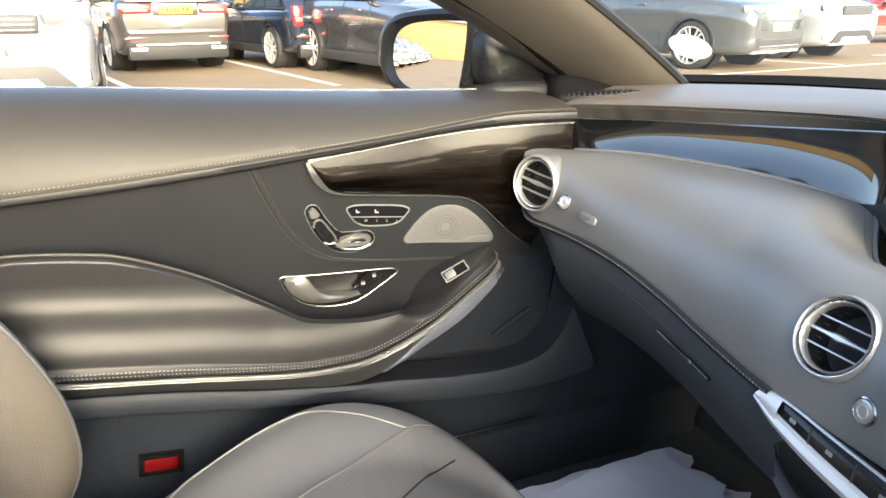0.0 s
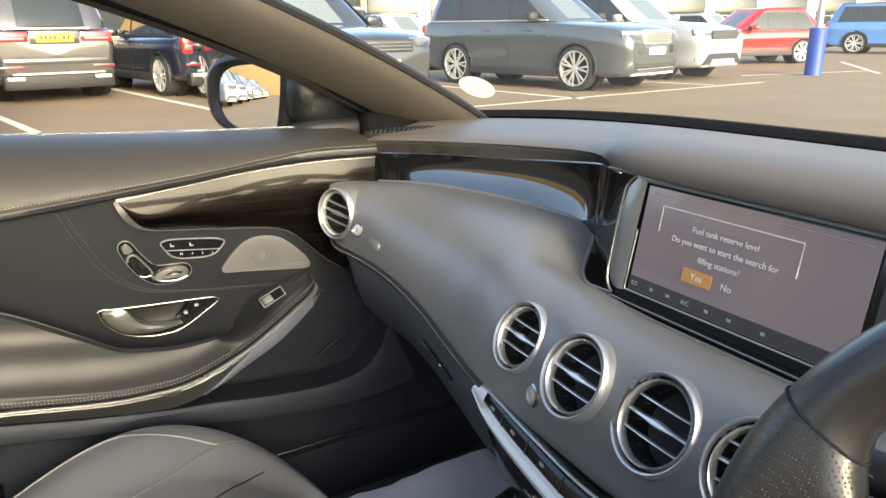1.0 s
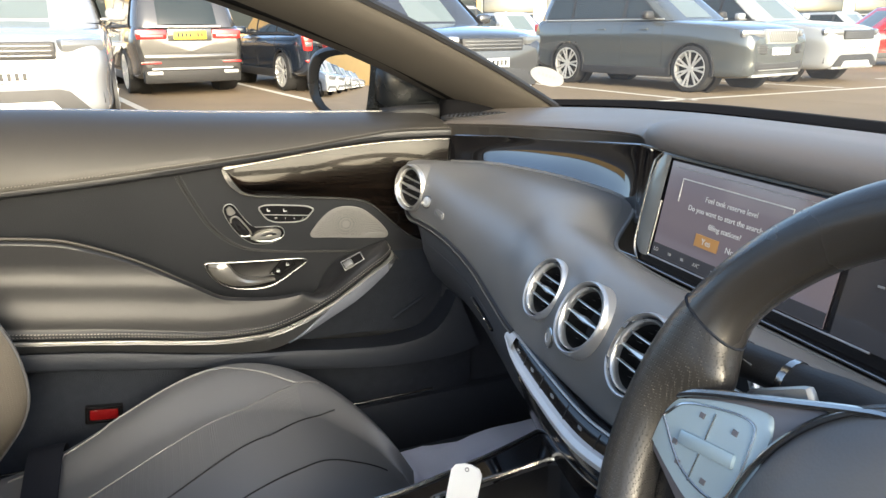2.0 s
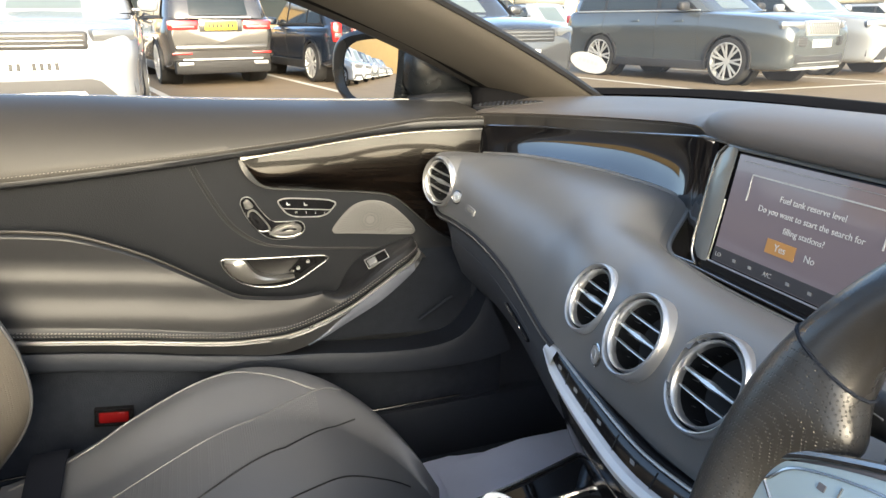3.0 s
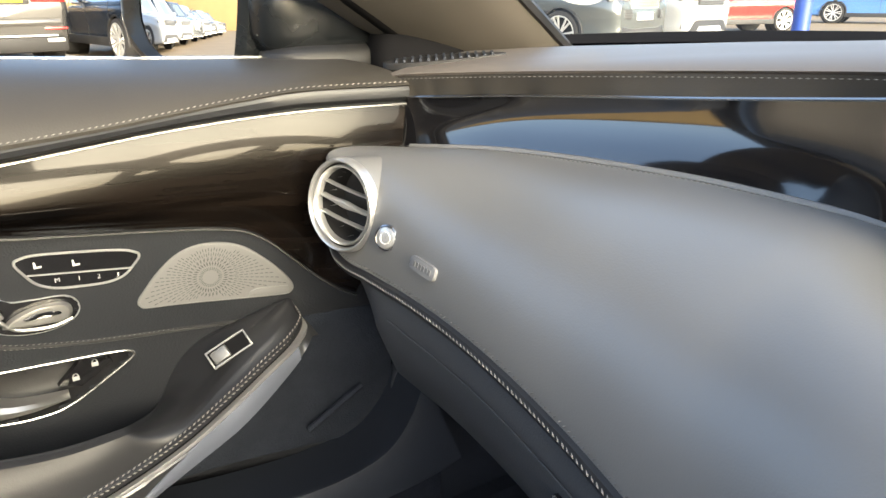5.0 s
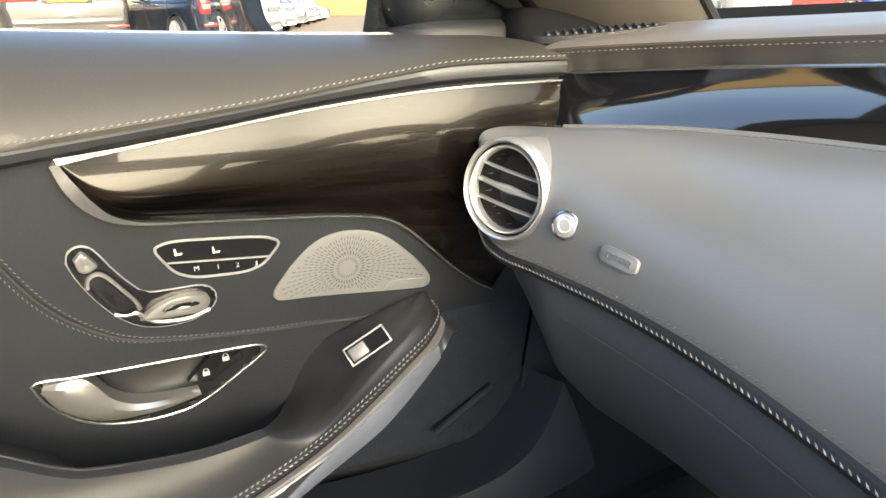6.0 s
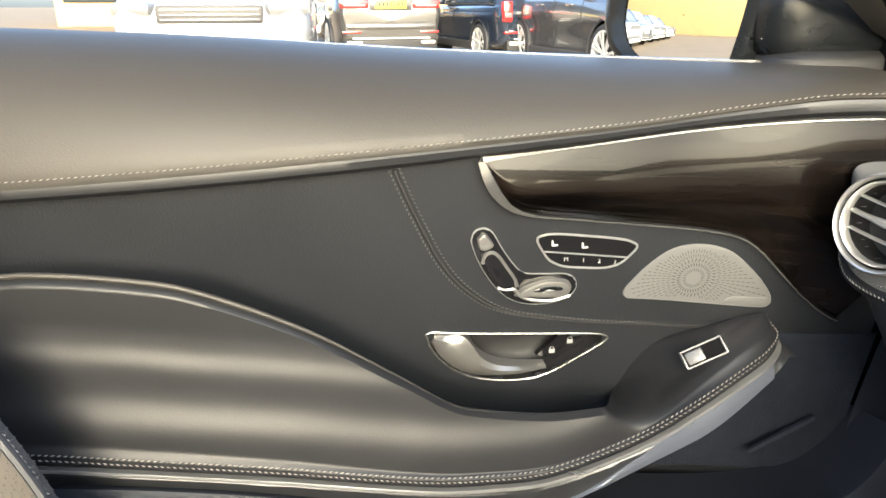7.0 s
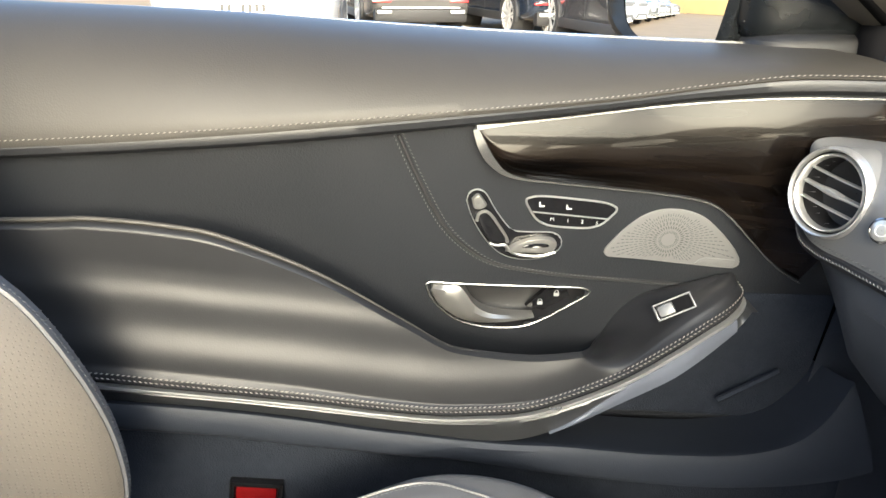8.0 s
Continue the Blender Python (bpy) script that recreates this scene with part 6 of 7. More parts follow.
# ---- car park ----
ASPHALT = material("sunlit worn asphalt", (0.185, 0.136, 0.080), 0.85, bump=0.8, scale=120, vary=0.22, vary_scale=0.9, stretch=(1, 1, 1))
LINE = material("worn white road paint", (0.6, 0.56, 0.48), 0.8, bump=0.4, scale=80, vary=0.25, vary_scale=6)
ground = tagged(part("ground", loft([[Vector((x, y, 0)) for y in (-400, -120, -40, -10, 20, 60, 150, 400)] for x in (-400, -120, -40, -15, 0, 20, 80, 300)]), ASPHALT, smooth=False), "wide brownish asphalt car park", "ground", kind="structure")
for a, b in (((-8.9, 0.2), (-15.2, -1.0)), ((-9.6, 2.55), (-16.0, 1.55)), ((-8.35, 5.2), (-8.9, 12.9)), ((-8.35, 7.77), (-13.5, 7.0)), ((-9.0, 11.6), (-13.5, 10.2)), ((-9.0, 17.2), (-12.6, 21.6)), ((-9.7, 18.1), (-10.4, 14.2)), ((-8.2, -4.0), (-8.9, 0.2))):
    a, b = Vector((*a, 0.004)), Vector((*b, 0.004))
    s = (b - a).cross(Vector((0, 0, 1))).normalized() * 0.06
    bm = bmesh.new()
    bm.faces.new([bm.verts.new(p) for p in (a - s, b - s, b + s, a + s)])
    tagged(part("bay_line", bm, LINE, smooth=False), "worn white painted parking bay line", "road marking", "bay lines", "structure")

TYRE = material("tyre rubber", (0.018, 0.018, 0.019), 0.8, bump=0.3, scale=200)
RIM = material("alloy wheel", (0.55, 0.55, 0.54), 0.35, 0.5, rough_vary=0.05)
TRIM = material("dark body cladding", (0.025, 0.025, 0.027), 0.55, vary=0.15, bump=0.2, scale=300)
CARGLASS = material("grey tinted car glass", (0.025, 0.031, 0.033), 0.06, spec=0.5)
# paler than the other panes: reflected sky is put into the base colour
SCREENGLASS_SKYTINT = material("windscreen glass, reflected sky in its colour", (0.13, 0.155, 0.155), 0.05, spec=0.9)
TAIL = material("red tail lamp", (0.42, 0.02, 0.02), 0.15, coat=1.0)
HEAD = material("clear head lamp", (0.16, 0.165, 0.17), 0.15, 0.3, coat=0.4)
REFLECT = material("lamp reflector", (0.42, 0.43, 0.44), 0.3, 0.6)
PLATE_Y = material("yellow number plate", (0.75, 0.55, 0.03), 0.45)
PLATE_W = material("white number plate", (0.75, 0.75, 0.72), 0.45)
PLATE_INK = material("plate characters", (0.02, 0.02, 0.02), 0.5)


def paint(name, color, rough=0.22, metal=0.0):
    return material(name, color, rough, metal, coat=1.0, vary=0.05, vary_scale=2.0, bump=0.02, scale=700)


def build_car(label, colour, kind="suv", length=4.9, width=1.98, height=1.80, base=2.9, tyre=0.385, tail="wide", nose="slats", yellow=True, lower=None):
    """A parked car at the origin, nose to +x."""
    car = thing("parked_car", (0, 0, 0), label, "car", "parked cars")
    L, W, Hh = length / 2, width / 2, height
    belt = Hh * (0.645 if kind == "suv" else 0.62)
    bon = Hh * (0.59 if kind == "suv" else 0.56)
    fw, rw = base / 2 + 0.02, -base / 2 + 0.02
    wide = [(-L, 0.84), (-L + 0.03, 0.89), (-L + 0.09, 0.93), (-L + 0.2, 0.962), (-L + 0.45, 0.985), (-L + 0.9, 1.0), (L * 0.4, 1.0), (L - 0.9, 0.992), (L - 0.5, 0.97), (L - 0.25, 0.935), (L - 0.1, 0.885), (L - 0.03, 0.83), (L, 0.78)]
    under = [(-L, 0.46), (-L + 0.05, 0.36), (-L + 0.2, 0.29), (-L + 0.5, 0.26), (0, 0.25), (L - 0.5, 0.25), (L - 0.15, 0.27), (L - 0.03, 0.31), (L, 0.36)]
    over = [(-L, belt * 0.88), (-L + 0.03, belt * 0.935), (-L + 0.09, belt * 0.975), (-L + 0.2, belt), (-0.6, belt * 0.995), (L * 0.28, belt * 0.975), (L * 0.40, bon * 1.055), (L * 0.52, bon * 1.035), (L * 0.75, bon * 1.0), (L - 0.3, bon * 0.955), (L - 0.12, bon * 0.905), (L - 0.04, bon * 0.85), (L, bon * 0.79)]

    def section(x, shrink=1.0):
        w, zb, zt = W * lerp_at(wide, x), lerp_at(under, x), lerp_at(over, x)
        hood = smooth((x - L * 0.3) / 0.4)
        hgt = zt - zb
        half = [(0.0, zb), (0.5, zb), (0.84, zb + 0.005), (0.94, zb + 0.05), (0.965, zb + 0.13), (0.962, zb + hgt * 0.30), (0.972, zb + hgt * 0.45), (0.995, zb + hgt * 0.62), (1.0, zb + hgt * 0.70), (0.99, zb + hgt * 0.80), (0.965, zb + hgt * 0.92), (0.935, zt - 0.018), (0.90 - 0.03 * hood, zt), (0.78 - 0.05 * hood, zt + 0.022 * hood + 0.004), (0.4, zt + 0.036 * hood + 0.008), (0.0, zt + 0.042 * hood + 0.010)]
        side = [(p.x, p.y) for p in crv([(a, b, 0) for a, b in half], 30)]
        zc = (zb + zt) / 2
        pts = [Vector((x, f * w, z)) for f, z in side] + [Vector((x, -f * w, z)) for f, z in side[-2:0:-1]]
        return [Vector((p.x, p.y * shrink, zc + (p.z - zc) * shrink)) for p in pts]

    stations = [-L * math.cos(math.pi * i / 90) for i in range(91)]
    rows = [[p + Vector((-0.02 * (1 - s), 0, 0)) for p in section(-L, s)] for s in (0.02, 0.5, 0.8, 0.93, 0.98)] + [section(x) for x in stations] + [[p + Vector((0.03 * (1 - s), 0, 0)) for p in section(L, s)] for s in (0.98, 0.93, 0.8, 0.5, 0.02)]

    def arch(c):
        return any(abs(c.y) > W * 0.72 and (c.x - wx) ** 2 + (c.z - tyre) ** 2 < (tyre * 1.12) ** 2 for wx in (fw, rw))

    part("body", loft(rows, closed=True, drop=arch), colour, car)
    # cabin
    r0, r1 = -L + (0.06 if kind == "suv" else 0.10), L * 0.385
    roof0, roof1 = -L + (0.36 if kind == "suv" else 0.70), L * 0.02
    rise = Hh - 0.03 - belt

    def cab_w(t):
        return W * (0.935 - 0.17 * t ** 1.25)

    def cab_z(t):
        return belt - 0.02 + (rise + 0.02) * t

    def cab_x(t):
        return r0 + (roof0 - r0) * t ** 1.3, r1 + (roof1 - r1) * t

    rows = []
    for t in [k / 14 for k in range(15)]:
        xa, xb = cab_x(t)
        ring_ = []
        for k in range(72):
            a = 2 * math.pi * k / 72
            cx_, sy_ = math.copysign(abs(math.cos(a)) ** 0.24, math.cos(a)), math.copysign(abs(math.sin(a)) ** 0.24, math.sin(a))
            ring_.append(Vector(((xa + xb) / 2 + (xb - xa) / 2 * cx_ - 0.05 * (1 - abs(sy_)) * 0, cab_w(t) * sy_, cab_z(t))))
        rows.append(ring_)
    last = rows[-1]
    cxm = sum((p.x for p in last)) / len(last)
    for s, up_ in ((0.985, 0.010), (0.95, 0.022), (0.85, 0.034), (0.5, 0.045), (0.02, 0.05)):
        rows.append([Vector((cxm + (p.x - cxm) * s, p.y * s, p.z + up_)) for p in last])
    part("cabin", loft(rows, closed=True), colour, car)

    def cab(x, t, sy, out=0.006):
        return Vector((x, sy * (cab_w(t) + out), cab_z(t)))

    # side windows on a dark band, told apart by pillars
    for sy in (1, -1):
        spans = [(-L + 0.42, -L + 1.10), (-L + 1.17, -0.10), (-0.02, L * 0.385 - 0.16)]
        back = 0.30 if kind == "suv" else 0.62
        band_rows = []
        for q in range(6):
            t = 0.05 + 0.84 * q / 5
            a, b = spans[0][0] - 0.03 + back * 0.7 * t, spans[2][1] + 0.03 - 0.80 * t * (L * 0.365) / 0.8
            band_rows.append([cab(a + (b - a) * j / 16, t, sy, 0.003) for j in range(17)])
        part("window_surround", loft(band_rows), TRIM, car)
        for k, (a, b) in enumerate(spans):
            rows = []
            for q in range(6):
                t = 0.09 + 0.75 * q / 5
                a1 = a + (back * 0.7 * t if k == 0 else 0)
                b1 = b - (L * 0.365 * t if k == 2 else 0)
                rows.append([cab(a1 + (max(b1, a1 + 0.05) - a1) * j / 6, t, sy, 0.009) for j in range(7)])
            part("side_window", loft(rows), CARGLASS, car)
        part("window_trim", sweep([cab(spans[0][0] - 0.05, 0.035, sy), cab(0, 0.035, sy), cab(L * 0.385 - 0.12, 0.035, sy)], ring_prof(0.012, 5)), RIM if nose == "mesh" else TRIM, car)
        part("roof_rail", sweep([Vector((x, sy * cab_w(1) * 0.94, Hh - 0.005 + 0.012 * math.sin(math.pi * (x - roof0) / (roof1 - roof0)))) for x in [roof0 + 0.1 + (roof1 - roof0 - 0.2) * j / 8 for j in range(9)]], ring_prof(0.017, 6)), TRIM, car)
        for x in (-0.06, L * 0.385 - 0.10, -L + 1.14):
            pts = [p for p in section(x)[:30] if 0.36 < p.z < belt - 0.03 and p.y > 0.5 * W]
            part("door_gap", sweep([Vector((p.x, sy * (p.y + 0.001), p.z)) for p in pts], ring_prof(0.0045, 4)), BLACK, car)
        for x in (-0.55, 0.45):
            part("door_handle", box((x, sy * (W * 0.992), belt * 0.86), (0.19, 0.035, 0.028), 0.008), colour, car)
        part("side_cladding", box((0.02, sy * (W * 0.955), 0.31), (base - 2.3 * tyre + 0.1, 0.05, 0.15), 0.02), lower or TRIM, car)
        part("wing_mirror", merge(pill((L * 0.385 - 0.36, sy * (W + 0.09), belt + 0.07), (0.075, 0.12, 0.075), 16), box((L * 0.385 - 0.34, sy * (W - 0.02), belt + 0.02), (0.06, 0.14, 0.03), 0.01)), colour if nose != "mesh" else TRIM, car)
    # front and rear screens
    for nm, sg, wf in (("front_screen", 1, 0.90), ("rear_screen", -1, 0.86)):
        rows = []
        for q in range(8):
            t = 0.08 + 0.80 * q / 7
            x = cab_x(t)[1 if sg > 0 else 0] + sg * 0.010
            w = cab_w(t) * wf
            row = []
            for s in [-1 + j / 7 for j in range(15)]:
                yy = w * s
                c_ = (1 - min(1.0, abs(yy) / cab_w(t)) ** (1 / 0.24)) ** 0.24
                xa, xb = cab_x(t)
                row.append(Vector(((xa + xb) / 2 + sg * ((xb - xa) / 2 * c_ + (0.010 if sg > 0 else 0.034)), yy, cab_z(t))))
            rows.append(row)
        part(nm, loft(rows), SCREENGLASS_SKYTINT if sg > 0 else CARGLASS, car)
    # wheels
    for wx in (fw, rw):
        for sy in (1, -1):
            c = Vector((wx, sy * (W - 0.125), tyre))
            m = facing(c, (0, sy, 0))
            wh = part("wheel", revolve([(tyre * 0.66, -0.11), (tyre * 0.92, -0.115), (tyre, -0.08), (tyre, 0.075), (tyre * 0.95, 0.108), (tyre * 0.79, 0.115), (tyre * 0.76, 0.09), (tyre * 0.74, -0.04), (tyre * 0.2, -0.05), (0.001, -0.05)], m, 36), TYRE, car)
            part("rim_ring", revolve([(tyre * 0.785, 0.085), (tyre * 0.785, 0.117), (tyre * 0.74, 0.117), (tyre * 0.71, 0.08), (tyre * 0.70, 0.02)], m, 36), RIM, wh)
            for k in range(7):
                for da in (-0.16, 0.16):
                    e = Matrix.Rotation(2 * math.pi * k / 7, 4, "Z")
                    f = Matrix.Rotation(2 * math.pi * k / 7 + da, 4, "Z")
                    p0 = [m @ e @ Vector((0.04, -0.016, 0.08)), m @ f @ Vector((tyre * 0.75, -0.016, 0.105)), m @ f @ Vector((tyre * 0.75, 0.016, 0.105)), m @ e @ Vector((0.04, 0.016, 0.08))]
                    part("spoke", plate(p0, m.to_3x3() @ Vector((0, 0, 0.016))), RIM, wh, smooth=False)
            part("wheel_hub", revolve([(0.06, 0.06), (0.055, 0.105), (0.001, 0.108)], m, 16), RIM, wh)
            part("arch_liner", revolve([(tyre * 1.14, -0.06), (tyre * 1.14, -0.24), (0.01, -0.24)], m, 28), BLACK, car)
            part("arch_lip", sweep([m @ Vector((tyre * 1.13 * math.cos(a), tyre * 1.13 * math.sin(a), 0.095)) for a in [math.radians(-14 + 208 * k / 24) for k in range(25)]], [(-0.018, -0.02), (0.018, -0.02), (0.018, 0.016), (-0.018, 0.016)], up=(0, 1, 0)), lower or TRIM, car)
    # tail
    tz = belt * 0.885
    lw, lh = (0.50, 0.17) if tail == "wide" else (0.17, 0.34)
    for sy in (1, -1):
        lp = part("tail_lamp", box((-L + 0.06, sy * (W * 0.90 - lw / 2), tz), (0.17, lw, lh), 0.05), TAIL, car)
        part("lamp_insert", box((-L - 0.024, sy * (W * 0.90 - lw / 2), tz - lh * 0.16), (0.012, lw * 0.72, lh * 0.22), 0.005), HEAD, lp)
    pz = tz - 0.01 if tail == "wide" else tz - 0.2
    part("plate_recess", box((-L - 0.012, 0, pz), (0.02, 0.72, 0.20), 0.008), colour, car)
    rp = part("rear_plate", box((-L - 0.026, 0, pz), (0.015, 0.54, 0.14), 0.004), PLATE_Y, car, "yellow rear number plate")
    for k in range(7):
        if k != 4:
            part("plate_mark", box((-L - 0.034, 0.195 - 0.065 * k, pz), (0.004, 0.034, 0.07)), PLATE_INK, rp, smooth=False)
    part("boot_chrome", box((-L - 0.012, 0, tz + 0.125), (0.03, 1.05, 0.028), 0.008), RIM, car)
    part("boot_gap", box((-L - 0.010, 0, belt * 0.62), (0.012, 1.25, 0.012), 0.0), BLACK, car)
    part("boot_ledge", box((-L - 0.005, 0, belt * 0.56), (0.06, width * 0.80, 0.09), 0.03), colour, car)
    part("rear_bumper_trim", box((-L + 0.035, 0, 0.325), (0.18, width * 0.84, 0.23), 0.05), BLACK, car)
    part("bumper_chrome", box((-L - 0.045, 0, 0.452), (0.05, width * 0.70, 0.026), 0.01), RIM, car)
    for sy in (1, -1):
        part("exhaust_tip", box((-L - 0.05, sy * W * 0.66, 0.385), (0.06, 0.25, 0.06), 0.02), RIM, car)
        part("reflector", box((-L + 0.0, sy * W * 0.70, 0.555), (0.08, 0.32, 0.035), 0.01), TAIL, car)
    # nose
    nz = bon * 0.83
    if nose == "mesh":
        gr = part("grille", box((L - 0.02, 0, nz), (0.10, 0.92, 0.23), 0.03), RIM, car, "bright mesh grille")
        for j in range(13):
            for sl in (0.6, -0.6):
                part("grille_bar", box((L + 0.032, -0.40 + 0.067 * j, nz), (0.006, 0.011, 0.215), 0, Matrix.Rotation(sl, 3, "X")), TRIM, gr)
    else:
        gr = part("grille", box((L - 0.02, 0, nz), (0.10, 0.98, 0.17), 0.03), TRIM, car, "dark slatted grille")
        for j in range(3):
            part("grille_bar", box((L + 0.032, 0, nz - 0.045 + 0.045 * j), (0.01, 0.90, 0.014), 0.003), HEAD, gr)
    for sy in (1, -1):
        hl = part("head_lamp", box((L - 0.145, sy * W * 0.69, nz + 0.045), (0.22, 0.42, 0.125), 0.045, Matrix.Rotation(sy * 0.42, 3, "Z")), HEAD, car, "clear headlamp")
        part("lamp_insert", box((L - 0.085, sy * W * 0.69, nz + 0.045), (0.10, 0.30, 0.03), 0.01, Matrix.Rotation(sy * 0.42, 3, "Z")), REFLECT, hl)
        part("bumper_vent", box((L - 0.135, sy * W * 0.815, 0.50), (0.10, 0.05, 0.24), 0.02, Matrix.Rotation(sy * 0.5, 3, "Z") @ Matrix.Rotation(sy * 0.12, 3, "X")), TRIM, car)
    fp = part("front_plate", box((L + 0.024, 0, nz - 0.235), (0.02, 0.52, 0.115), 0.004), PLATE_W, car, "white front number plate")
    for k in range(7):
        if k != 4:
            part("plate_mark", box((L + 0.035, 0.195 - 0.065 * k, nz - 0.235), (0.004, 0.034, 0.07)), PLATE_INK, fp, smooth=False)
    if nose == "slats":
        # wide trapezoid mouth over a pale skid plate
        mouth = [Vector((L - 0.05, y, z)) for y, z in ((-W * 0.74, 0.33), (-W * 0.56, 0.52), (-W * 0.48, 0.545), (W * 0.48, 0.545), (W * 0.56, 0.52), (W * 0.74, 0.33))]
        part("lower_mouth", plate(mouth, (0.075, 0, 0), 0.012), TRIM, car, "dark lower mouth")
        part("skid_plate", plate([Vector((L - 0.02, y, z)) for y, z in ((-W * 0.50, 0.31), (-W * 0.40, 0.43), (W * 0.40, 0.43), (W * 0.50, 0.31))], (0.06, 0, 0), 0.012), RIM, car, "pale skid plate")
    else:
        part("lower_intake", box((L - 0.045, 0, 0.45), (0.12, width * 0.70, 0.17), 0.05), TRIM, car)
    for j in range(3) if nose == "mesh" else ():
        part("intake_bar", box((L + 0.014, 0, 0.39 + 0.05 * j), (0.012, width * 0.60, 0.010)), RIM if j == 0 else HEAD, car)
    for sy in (1, -1) if nose == "mesh" else ():
        sv = part("side_vent", box((L - 0.075, sy * W * 0.64, nz - 0.20), (0.15, 0.40, 0.15), 0.03, Matrix.Rotation(sy * 0.30, 3, "Z")), TRIM, car)
        for j in range(3):
            part("vent_bar", box((L + 0.006, sy * W * 0.64, nz - 0.24 + 0.04 * j), (0.012, 0.36, 0.010), 0, Matrix.Rotation(sy * 0.30, 3, "Z")), HEAD, sv)
    part("skid_strip", box((L - 0.07, 0, 0.30), (0.10, width * 0.70, 0.05), 0.02), lower or RIM, car)
    part("underside", box((0, 0, 0.30), (length * 0.82, width * 0.72, 0.12), 0.03), TRIM, car)
    return car


def place(car, x, y, turn_):
    car.matrix_basis = pose(x, y, 0, 0, 0, turn_)
    return car


WHITE_P = paint("white car paint", (0.255, 0.265, 0.275))
SILVER_P = paint("silver grey car paint", (0.092, 0.091, 0.09), 0.22, 0.5)
GREY_P = paint("dark grey car paint", (0.085, 0.095, 0.1), 0.22, 0.35)
NAVY_P = paint("dark blue car paint", (0.018, 0.026, 0.042), 0.2, 0.3)
BLACK_P = paint("charcoal car paint", (0.06, 0.062, 0.067), 0.22, 0.4)
RED_P = paint("red car paint", (0.55, 0.02, 0.018))
BLUE_P = paint("blue pickup paint", (0.07, 0.17, 0.40))
PALE_P = paint("pale silver car paint", (0.50, 0.51, 0.52), 0.22, 0.4)

white_large = place(build_car("large white off-road car with grey slatted grille", WHITE_P, length=4.97, width=2.0, height=1.85, nose="slats"), -9.9, -1.38, 3)
silver_car = place(build_car("silver-grey off-road car with yellow rear plate", SILVER_P, length=4.85, width=1.93, height=1.77), -15.2, 0.30, 190)
blue_hatch = place(build_car("dark blue hatchback off-road car with red tail lamps", NAVY_P, kind="hatch", length=4.45, width=1.84, height=1.61, base=2.65, tyre=0.345, tail="tall"), -14.4, 2.85, 192)
charcoal_car = place(build_car("charcoal sports off-road car parked across the bay", BLACK_P, length=4.85, width=1.98, height=1.78, nose="slats"), -10.8, 3.95, 9)
estate = place(build_car("white estate car with tall red tail lamps", WHITE_P, kind="suv", length=4.69, width=1.9, height=1.66, tail="tall"), -18.8, 8.3, 100)
grey_tall = place(build_car("dark grey off-road car with bright mesh grille", GREY_P, length=5.0, width=1.98, height=1.87, base=2.92, tyre=0.39, nose="mesh"), -11.2, 9.15, 14)
white_tall = place(build_car("white off-road car with silver wheels", WHITE_P, length=5.0, width=1.98, height=1.85, base=2.92, tyre=0.39), -12.3, 12.4, 9)
red = place(build_car("bright red compact off-road car", RED_P, kind="hatch", length=4.23, width=1.82, height=1.54, base=2.6, tyre=0.34, tail="tall"), -14.05, 19.0, 253)
pick = place(build_car("blue pickup with canopy parked far off", BLUE_P, length=5.3, width=1.87, height=1.82, base=3.2, tyre=0.39), -14.8, 29.2, 22)
far_spots = [(WHITE_P, -21.0, 15.5, 15), (PALE_P, -24.0, 19.0, 20), (GREY_P, -26.0, 23.5, 12), (WHITE_P, -20.0, 24.5, 10), (PALE_P, -27.0, 31.0, 15), (BLACK_P, -22.0, 4.2, 5), (PALE_P, -21.5, 0.8, 0), (WHITE_P, -23.0, -3.0, 3), (GREY_P, -22, 11.5, 5)]
far = build_car("pale saloon parked in a far row", PALE_P, kind="hatch", length=4.5, width=1.84, height=1.55, base=2.7, tyre=0.34)
place(far, -24.0, 19.0, 20)
for col, x, y, a in far_spots[:1] + far_spots[2:]:
    c = copy_thing(far, pose(x, y, 0, 0, 0, a))
# row of white and grey cars behind, that the mirror shows
for k in range(7):
    copy_thing((white_large, white_tall, grey_tall, white_large, silver_car, white_tall, charcoal_car)[k], pose(-9.5 - 0.35 * k, -9.5 - 2.75 * k, 0, 0, 0, 8 + (k * 37 % 5)))

# row on the driver's side, that the polished wood mirrors
for k in range(6):
    copy_thing((silver_car, grey_tall, blue_hatch, white_tall, charcoal_car, silver_car)[k], pose(11.5 + 0.3 * k, -6.0 + 2.8 * k, 0, 0, 0, 176 + (k * 29 % 7)))

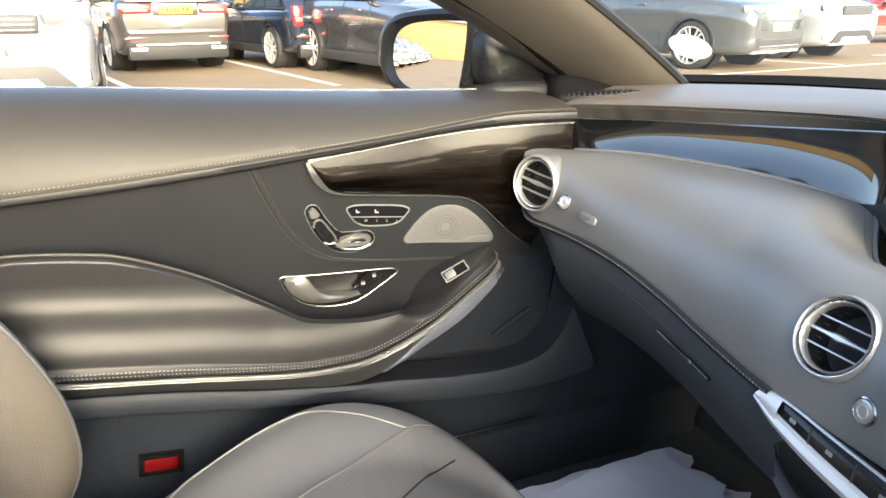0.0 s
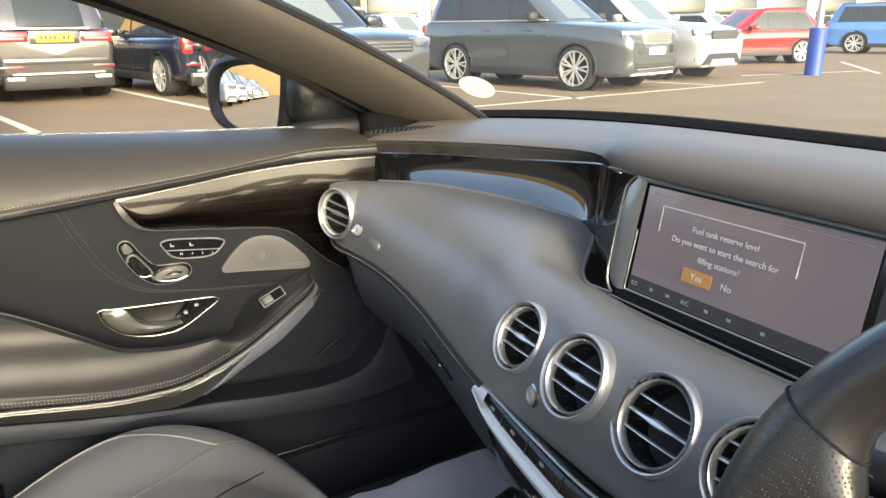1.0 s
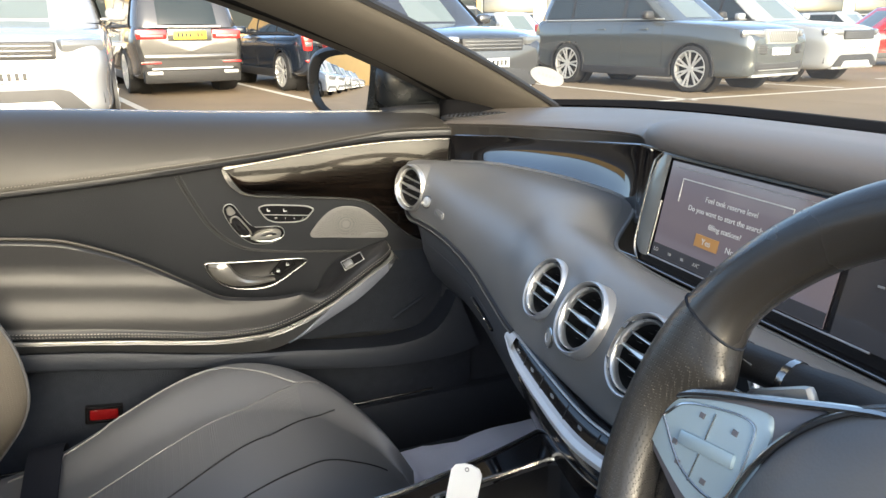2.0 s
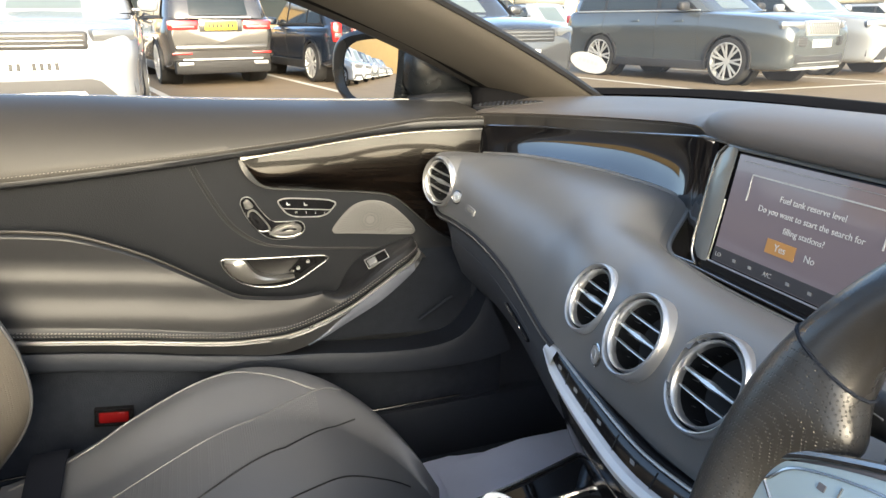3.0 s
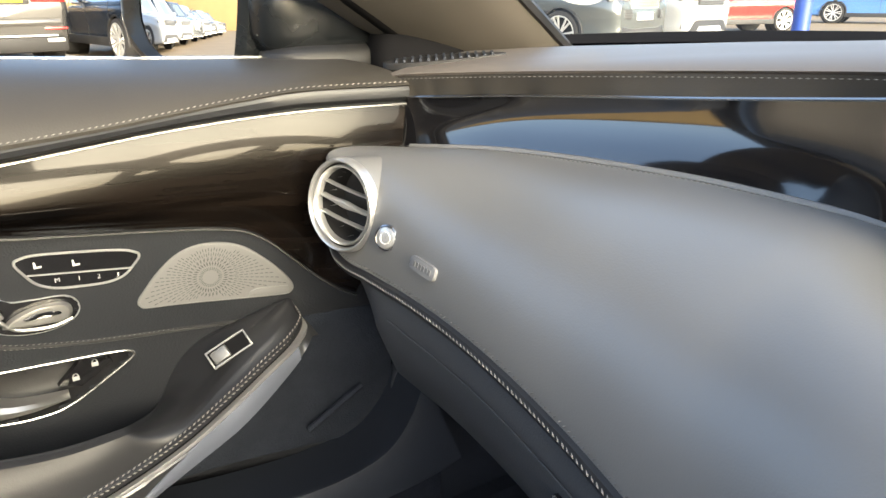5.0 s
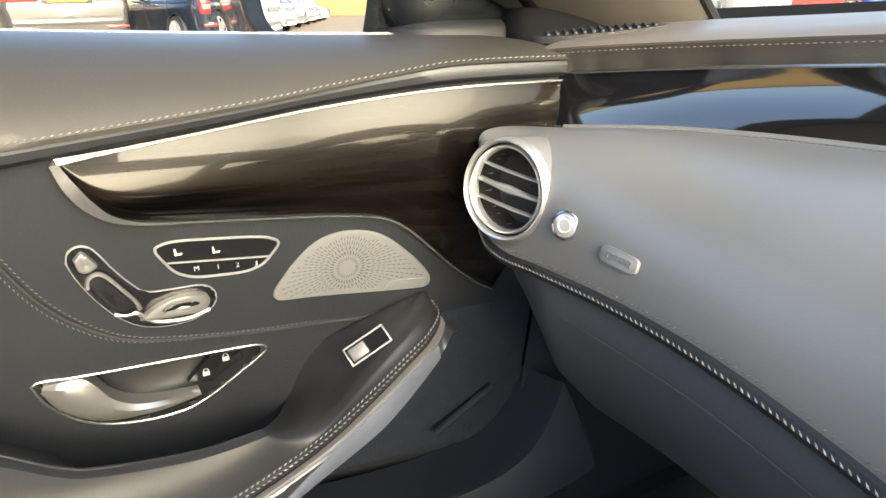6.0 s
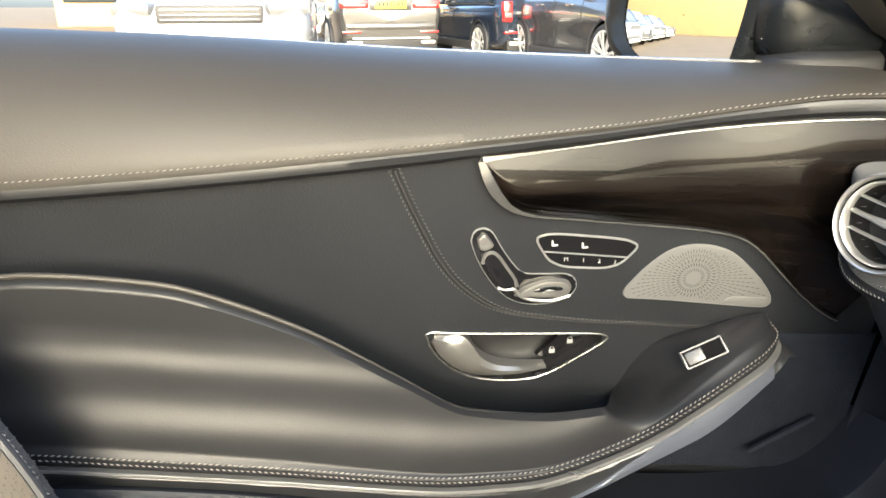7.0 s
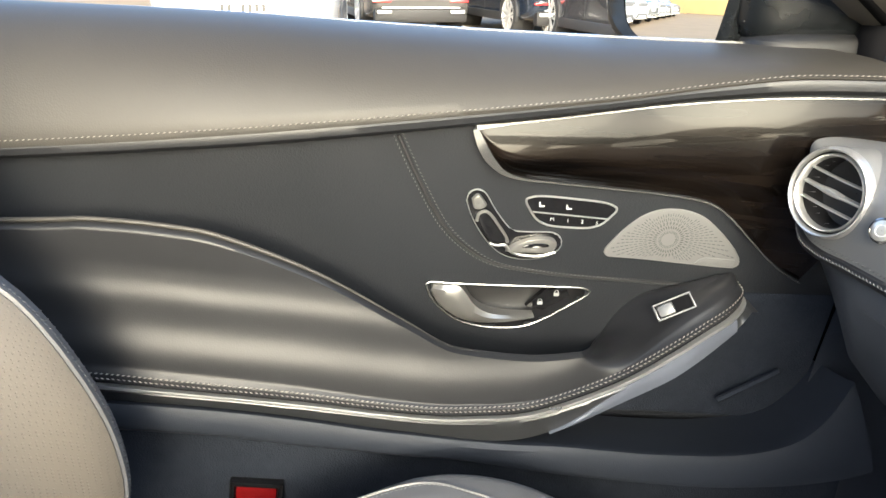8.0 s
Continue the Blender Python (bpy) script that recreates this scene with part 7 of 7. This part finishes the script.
# lamp post with its blue guard
post = thing("lamp_post", (-9.6, 15.6, 0), "grey lamp post with a blue padded base", "lamp post")
part("post_shaft", sweep([Vector((-9.6, 15.6, 0)), Vector((-9.6, 15.6, 3)), Vector((-9.6, 15.6, 8))], ring_prof(0.07, 12)), material("galvanised steel", (0.42, 0.43, 0.45), 0.5, 0.6, vary=0.1), post)
part("post_guard", revolve([(0.01, 1.02), (0.16, 1.02), (0.185, 1.0), (0.185, 0.02), (0.19, 0.0)], Matrix.Translation((-9.6, 15.6, 0)), 20), material("blue plastic guard", (0.014, 0.05, 0.27), 0.5, vary=0.1), post, "blue plastic guard")
part("lamp_head", box((-9.4, 15.6, 8.0), (0.7, 0.22, 0.1), 0.03), material("lamp head grey", (0.3, 0.3, 0.3), 0.5), post)

# buildings
CLAD = material("pale sheet cladding", (0.55, 0.54, 0.5), 0.6, vary=0.08, vary_scale=0.4)
YELLOW = material("yellow plaster", (0.5, 0.34, 0.14), 0.8, vary=0.12, vary_scale=0.5)
GREYW = material("grey cladding", (0.34, 0.35, 0.37), 0.6, vary=0.1, vary_scale=0.4)


def shed(label, x, y, w, d, h, wall, turn_, cols=8):
    b = thing("showroom_building", (0, 0, 0), label, "building")
    part("wall", box((0, 0, h / 2), (d, w, h), 0.05), wall, b)
    part("roof", box((0, 0, h + 0.15), (d + 0.8, w + 0.8, 0.3), 0.05), GREYW, b)
    for k in range(cols):
        yy = -w / 2 + (k + 0.5) * w / cols
        win = part("window", box((d / 2 + 0.03, yy, h * 0.42), (0.08, w / cols * 0.8, h * 0.5), 0.02), CARGLASS, b)
        part("window_frame", box((d / 2 + 0.05, yy, h * 0.42 + h * 0.26), (0.1, w / cols * 0.84, 0.12)), TRIM, win)
    b.matrix_basis = pose(x, y, 0, 0, 0, turn_)
    return b


shed("yellow walled showroom with dark windows", -46.0, 2.0, 34, 12, 6.5, YELLOW, 8)
shed("pale clad workshop with dark windows", -48.0, 46.0, 46, 14, 5.2, CLAD, -18, 10)
shed("plain yellow walled showroom behind the parked row", -14.0, -52.0, 44, 14, 7.2, YELLOW, 75, 0)
# mesh fence far off
fence = thing("boundary_fence", (-34, 30, 0), "pale steel boundary fence", "fence")
for k in range(40):
    part("fence_post", box((-32 - 0.1 * k, 10 + 1.6 * k, 0.9), (0.06, 0.06, 1.8)), RIM, fence)
for z in (0.3, 1.0, 1.7):
    part("fence_rail", sweep([Vector((-32, 10, z)), Vector((-36, 74, z))], ring_prof(0.03, 5)), RIM, fence)
